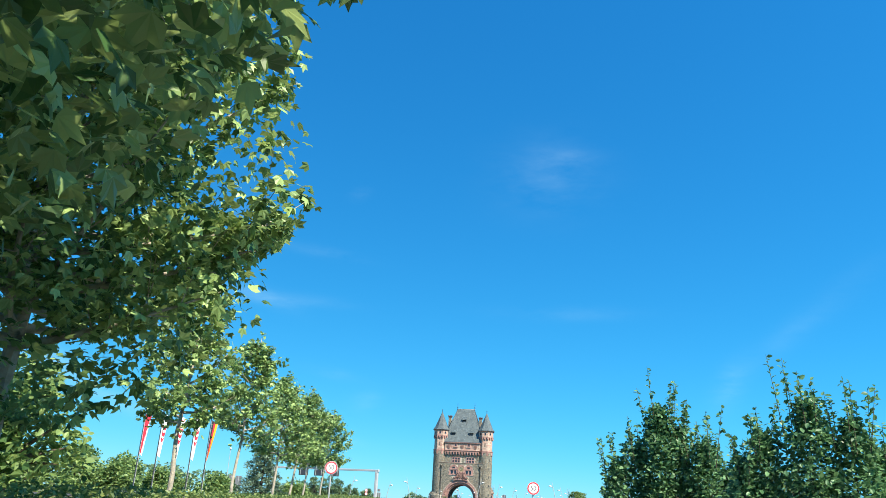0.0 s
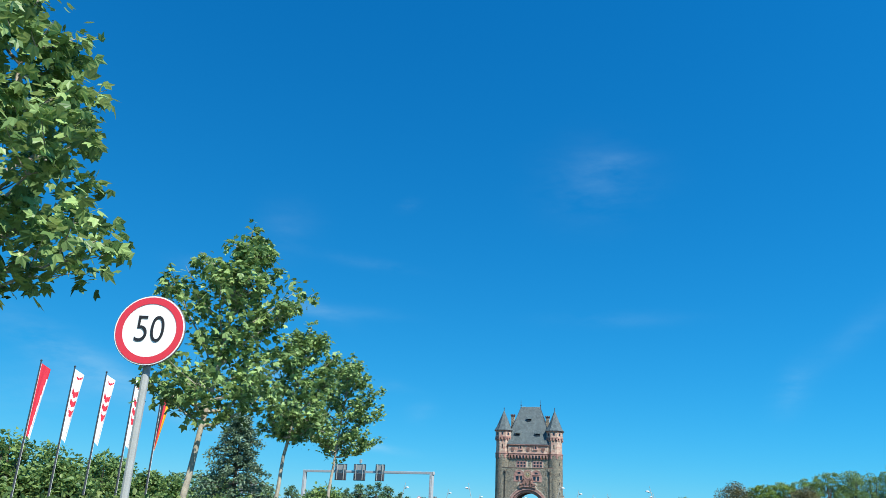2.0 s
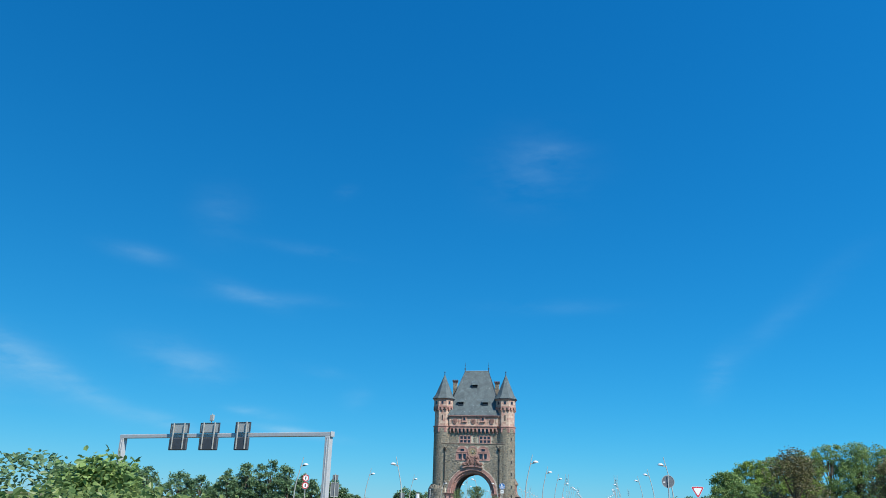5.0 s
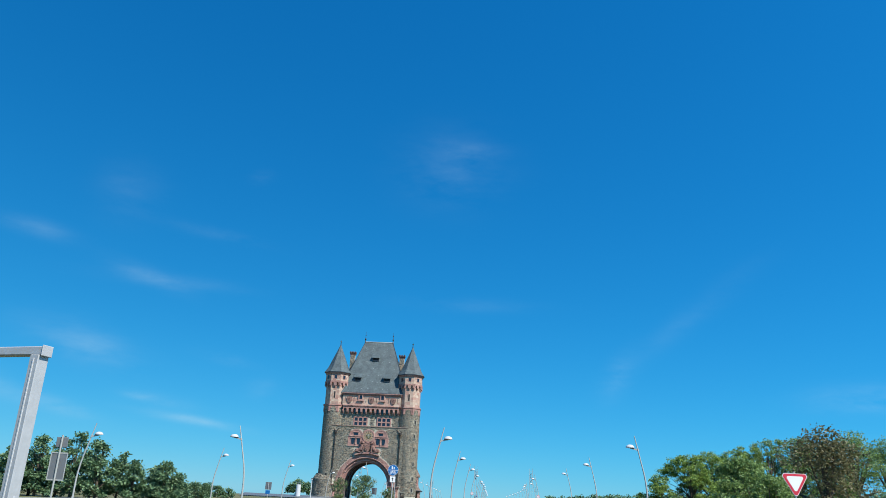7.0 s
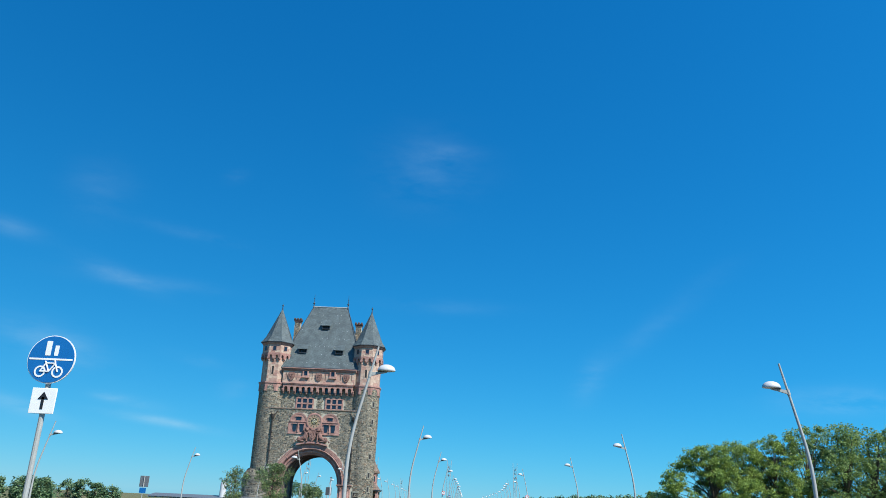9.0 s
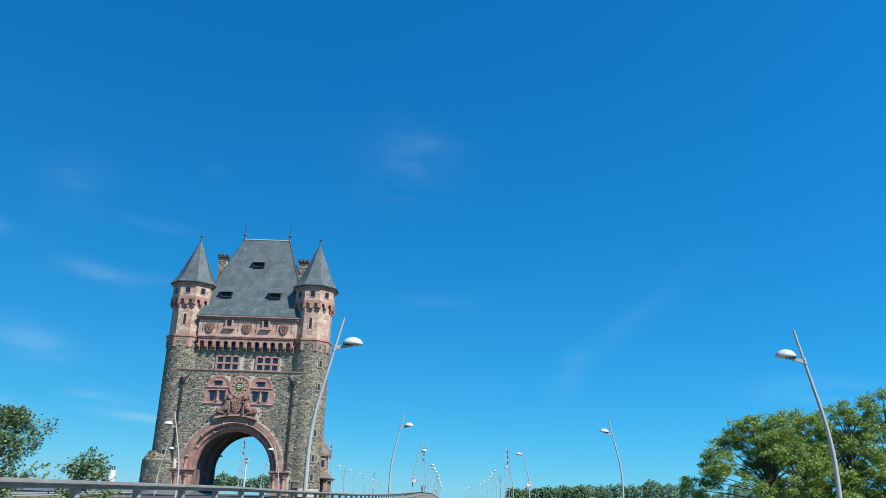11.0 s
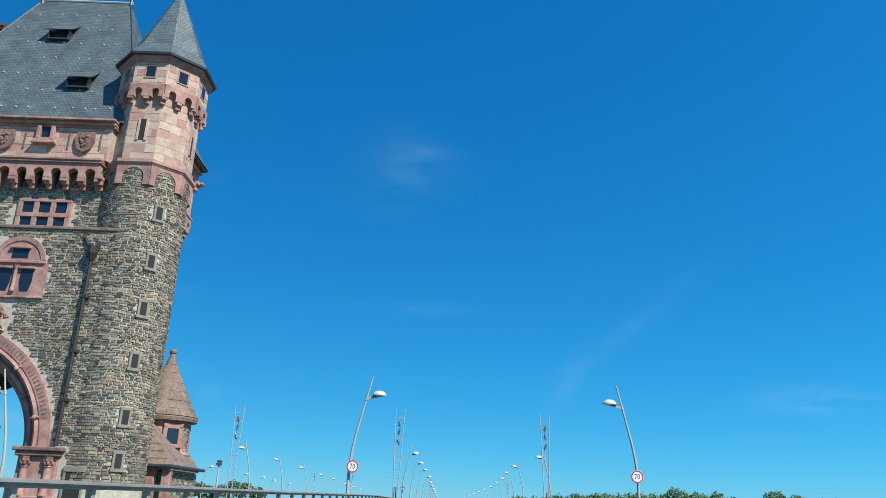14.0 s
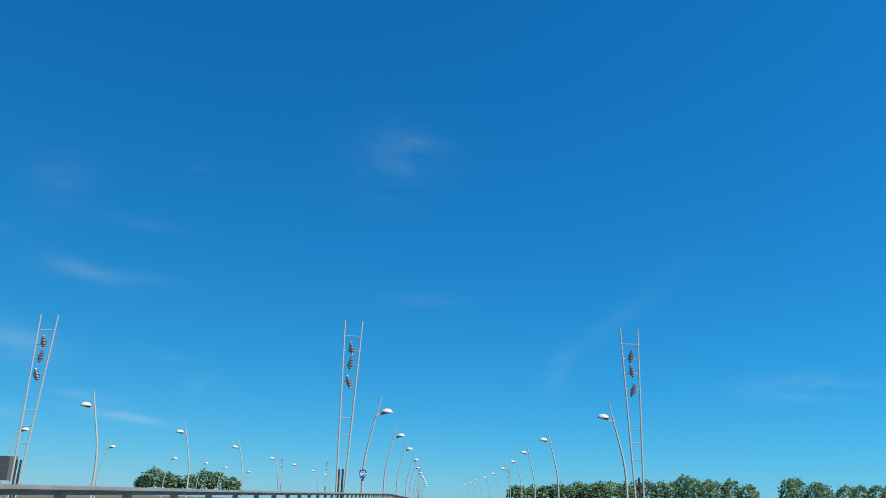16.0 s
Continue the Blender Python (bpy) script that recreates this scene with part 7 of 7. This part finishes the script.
tufted_tree("broad bright green tree with loose tufted crown", 53.8, 38.0, [(0.3, 13.4), (4.0, 13.6), (6.4, 12.0), (8.5, 9.8), (10.6, 7.4), (12.9, 4.8), (15.0, 0.6)], L_BRIGHT, 51, 640, 76, 0.29, G1, (0.6, 1.2), 0.0, 56)
tufted_tree("round bright green tree in a dense row", 59.6, 38.8, [(0.8, 8.0), (5.5, 9.0), (9.5, 8.2), (12.6, 6.2), (15.0, 3.4), (16.3, 0.5)], L_BRIGHT, 52, 380, 70, 0.29, G1, (0.6, 1.2), 0.0, 30)
tufted_tree("leafy green tree in the middle of the row", 66.4, 37.2, [(0.8, 8.0), (5.5, 9.0), (10.0, 8.2), (13.4, 6.2), (16.0, 3.4), (17.5, 0.6)], L_BRIGHT, 53, 400, 70, 0.29, G1, (0.6, 1.2), 0.0, 30)
tufted_tree("tall mid green tree in the middle of the row", 73.8, 38.4, [(0.8, 8.0), (6.5, 9.2), (12.0, 8.4), (15.6, 6.4), (18.2, 3.6), (20.0, 0.6)], L_WOOD, 56, 430, 70, 0.32, G1, (0.6, 1.3), 0.0, 30)
tufted_tree("feathery dark green ash tree beside the ramp", 21.5, -101.0, [(0.5, 2.6), (1.8, 3.2), (3.2, 3.3), (4.4, 2.5), (5.2, 1.5), (5.7, 0.3)], L_WOOD, 54, 230, 60, 0.19, G1, (0.4, 0.8), 0.0, 24, "ash_tree")
tufted_tree("low feathery ash bush at the edge of the ramp", 22.3, -104.2, [(0.3, 1.7), (1.6, 2.2), (2.8, 1.9), (3.6, 1.0), (4.1, 0.2)], L_WOOD, 55, 120, 50, 0.17, G1, (0.35, 0.6), 0.0, 16, "ash_tree")
G2 = "trees beyond the opposite carriageway"
for k, (x, y, h, w) in enumerate([(-64.5, -66.8, 5.0, 3.0), (-61.8, -63.0, 5.4, 2.6), (-59.8, -65.8, 6.3, 2.6), (-58.3, -63.0, 7.5, 2.4), (-56.4, -64.9, 7.3, 2.2), (-54.7, -63.0, 7.6, 2.4), (-52.2, -63.9, 8.2, 2.8), (-50.1, -63.0, 7.4, 2.2), (-48.4, -64.9, 6.9, 2.1), (-46.5, -63.0, 5.7, 2.1), (-44.2, -63.9, 4.8, 1.9), (-42.0, -62.1, 4.3, 1.9), (-40.1, -63.9, 4.9, 1.8), (-38.6, -63.0, 3.3, 1.7), (-67.7, -68.6, 5.8, 3.4), (-71.9, -72.4, 6.3, 3.7), (-77.5, -78.0, 6.7, 3.9)]):
    shape = [(0.4, 0.9 * w), (0.3 * h, w), (0.55 * h, 0.85 * w), (0.75 * h, 0.6 * w), (0.9 * h, 0.3 * w), (h, 0.1)]
    tufted_tree("slender dark green tree beyond the opposite road", x, y, shape, L_FAR, 200 + k, 110, 26, 0.34, G2, (0.35, 0.75), -0.7, 22)
# low bushes that go on along the old road
for k, (x, y, h, w) in enumerate([(-48.6, -44.5, 2.1, 1.3), (-47.4, -44, 2.6, 1.3), (-46.2, -44.5, 2.4, 1.2), (-44.0, -44, 2.5, 1.2), (-42.8, -44.5, 2.6, 1.3), (-41.5, -44, 2.5, 1.1), (-54.6, -12, 2.6, 1.8), (-52.4, -12.5, 2.8, 1.8), (-50.3, -12, 2.4, 1.6), (-48.2, -12, 1.9, 1.3), (-57.5, -14, 2.8, 2.0)]):
    shape = [(0.2, 0.9 * w), (0.4 * h, w), (0.7 * h, 0.8 * w), (0.9 * h, 0.45 * w), (h, 0.1)]
    tufted_tree("low dark green bush beyond the opposite road", x, y, shape, L_FAR, 230 + k, 60, 22, 0.26, "bushes beyond the opposite road", (0.3, 0.55), -0.7, 14, "bush")
ASH = ("ash_sapling", "saplings between the roads", L_ASH, M_BARKDARK)
plane_tree(-15.7, -53.3, [(0.5, 1.0), (1.2, 1.9), (2.2, 2.35), (3.1, 2.2), (3.75, 1.5), (4.2, 0.35)], 261, 6500, 0.11, "airy ash sapling with yellowing leaf tips between the two roads", (0.2, 0.0), 0.07, 34, 0.5, 0.5, 0.08, 0.8, ASH)
plane_tree(-12.4, -53.0, [(0.3, 0.8), (1.0, 1.5), (1.7, 1.4), (2.2, 0.8), (2.65, 0.2)], 262, 2000, 0.11, "small ash sapling with yellowing leaves beside a taller one", (0.25, 0.0), 0.04, 18, 0.4, 0.5, 0.08, 0.8, ASH)
plane_tree(-19.1, -53.5, [(0.4, 0.9), (1.4, 1.55), (2.4, 1.6), (3.2, 1.1), (3.8, 0.25)], 263, 3000, 0.11, "leafy ash sapling with yellowing leaf tips between the two roads", (0.1, 0.0), 0.06, 24, 0.5, 0.5, 0.08, 0.8, ASH)
G3 = "trees behind the flagpoles"
for k, (x, y, h, w) in enumerate([(-62.8, -167.0, 7.51, 5), (-57.8, -162.0, 7.16, 4.6), (-69.8, -172.0, 6.53, 5), (-53.3, -158.0, 4.82, 3.2), (-46.2, -191.1, 6.57, 5), (-51.8, -196.0, 5.98, 5), (-41.2, -188.1, 4.43, 4), (-57.8, -204.0, 6.61, 5), (-6.4, -252.7, 8.62, 4.3), (-36.1, -169.1, 3.71, 4), (-30.1, -149.1, 3.60, 4), (-79.8, -160.0, 6.94, 5.5), (-65.8, -148.0, 6.70, 5), (-59.8, -142.0, 4.57, 4)]):
    clump_tree("broadleaf_tree", "green broadleaf tree behind the flagpoles", x, y, h, w, L_WOOD, 300 + k, 2600, 0.5, G3, -0.05, 1.1)


def far_wood(name, spots, mat, seed, label, base=-2.15):
    r = random.Random(seed)
    cents = []
    for x, y, h, w in spots:
        for _ in range(520):
            a, e = r.uniform(0, 6.283), math.asin(r.uniform(-0.3, 1))
            q = r.uniform(0.8, 1.05)
            cents.append((x + w * q * math.cos(a) * math.cos(e), y + w * q * math.sin(a) * math.cos(e), base + h * 0.45 + h * 0.55 * q * math.sin(e), 0.4))
    single(name, leaves(r, cents, 1.5, False, 0.1), mat, label, "woodland", kind="stuff", recalc=False)


r = random.Random(8)
spots = []
for x0, x1, h0, h1, n in ((54, 100, 8.5, 12.0, 9), (100, 150, 12.0, 15.5, 8), (150, 181, 17.0, 15.0, 5), (204, 252, 17.5, 15.5, 7), (262, 330, 15.0, 18.0, 8)):
    for k in range(n):
        t = k / (n - 1)
        spots.append((x0 + (x1 - x0) * t, 452 + r.uniform(-8, 8), (h0 + (h1 - h0) * t) * r.uniform(0.86, 1.06), r.uniform(4.5, 6.5)))
far_wood("far_woods", spots, L_FAR, 41, "distant dark green woods beyond the river")
spots = [(-148, 452, 8.5, 4.5), (-142.5, 450, 12.3, 6.0), (-136, 452, 10.0, 5.0), (-131, 451, 8.5, 4.0), (-122, 450, 9.5, 5.0), (-115, 451, 12.0, 6.0), (-108, 450, 11.0, 5.5), (-101, 452, 8.5, 4.5)]
far_wood("far_woods", spots, L_FAR, 42, "distant green trees beyond the bridge")
spots = [(-220 + 16 * k, -60 + 4 * k, r.uniform(8, 11), 11) for k in range(8)] + [(120 + 18 * k, 60 + 30 * k, r.uniform(12, 15), 12) for k in range(8)]
far_wood("far_woods", spots, L_FAR, 43, "distant green trees along the bank", -1.5)
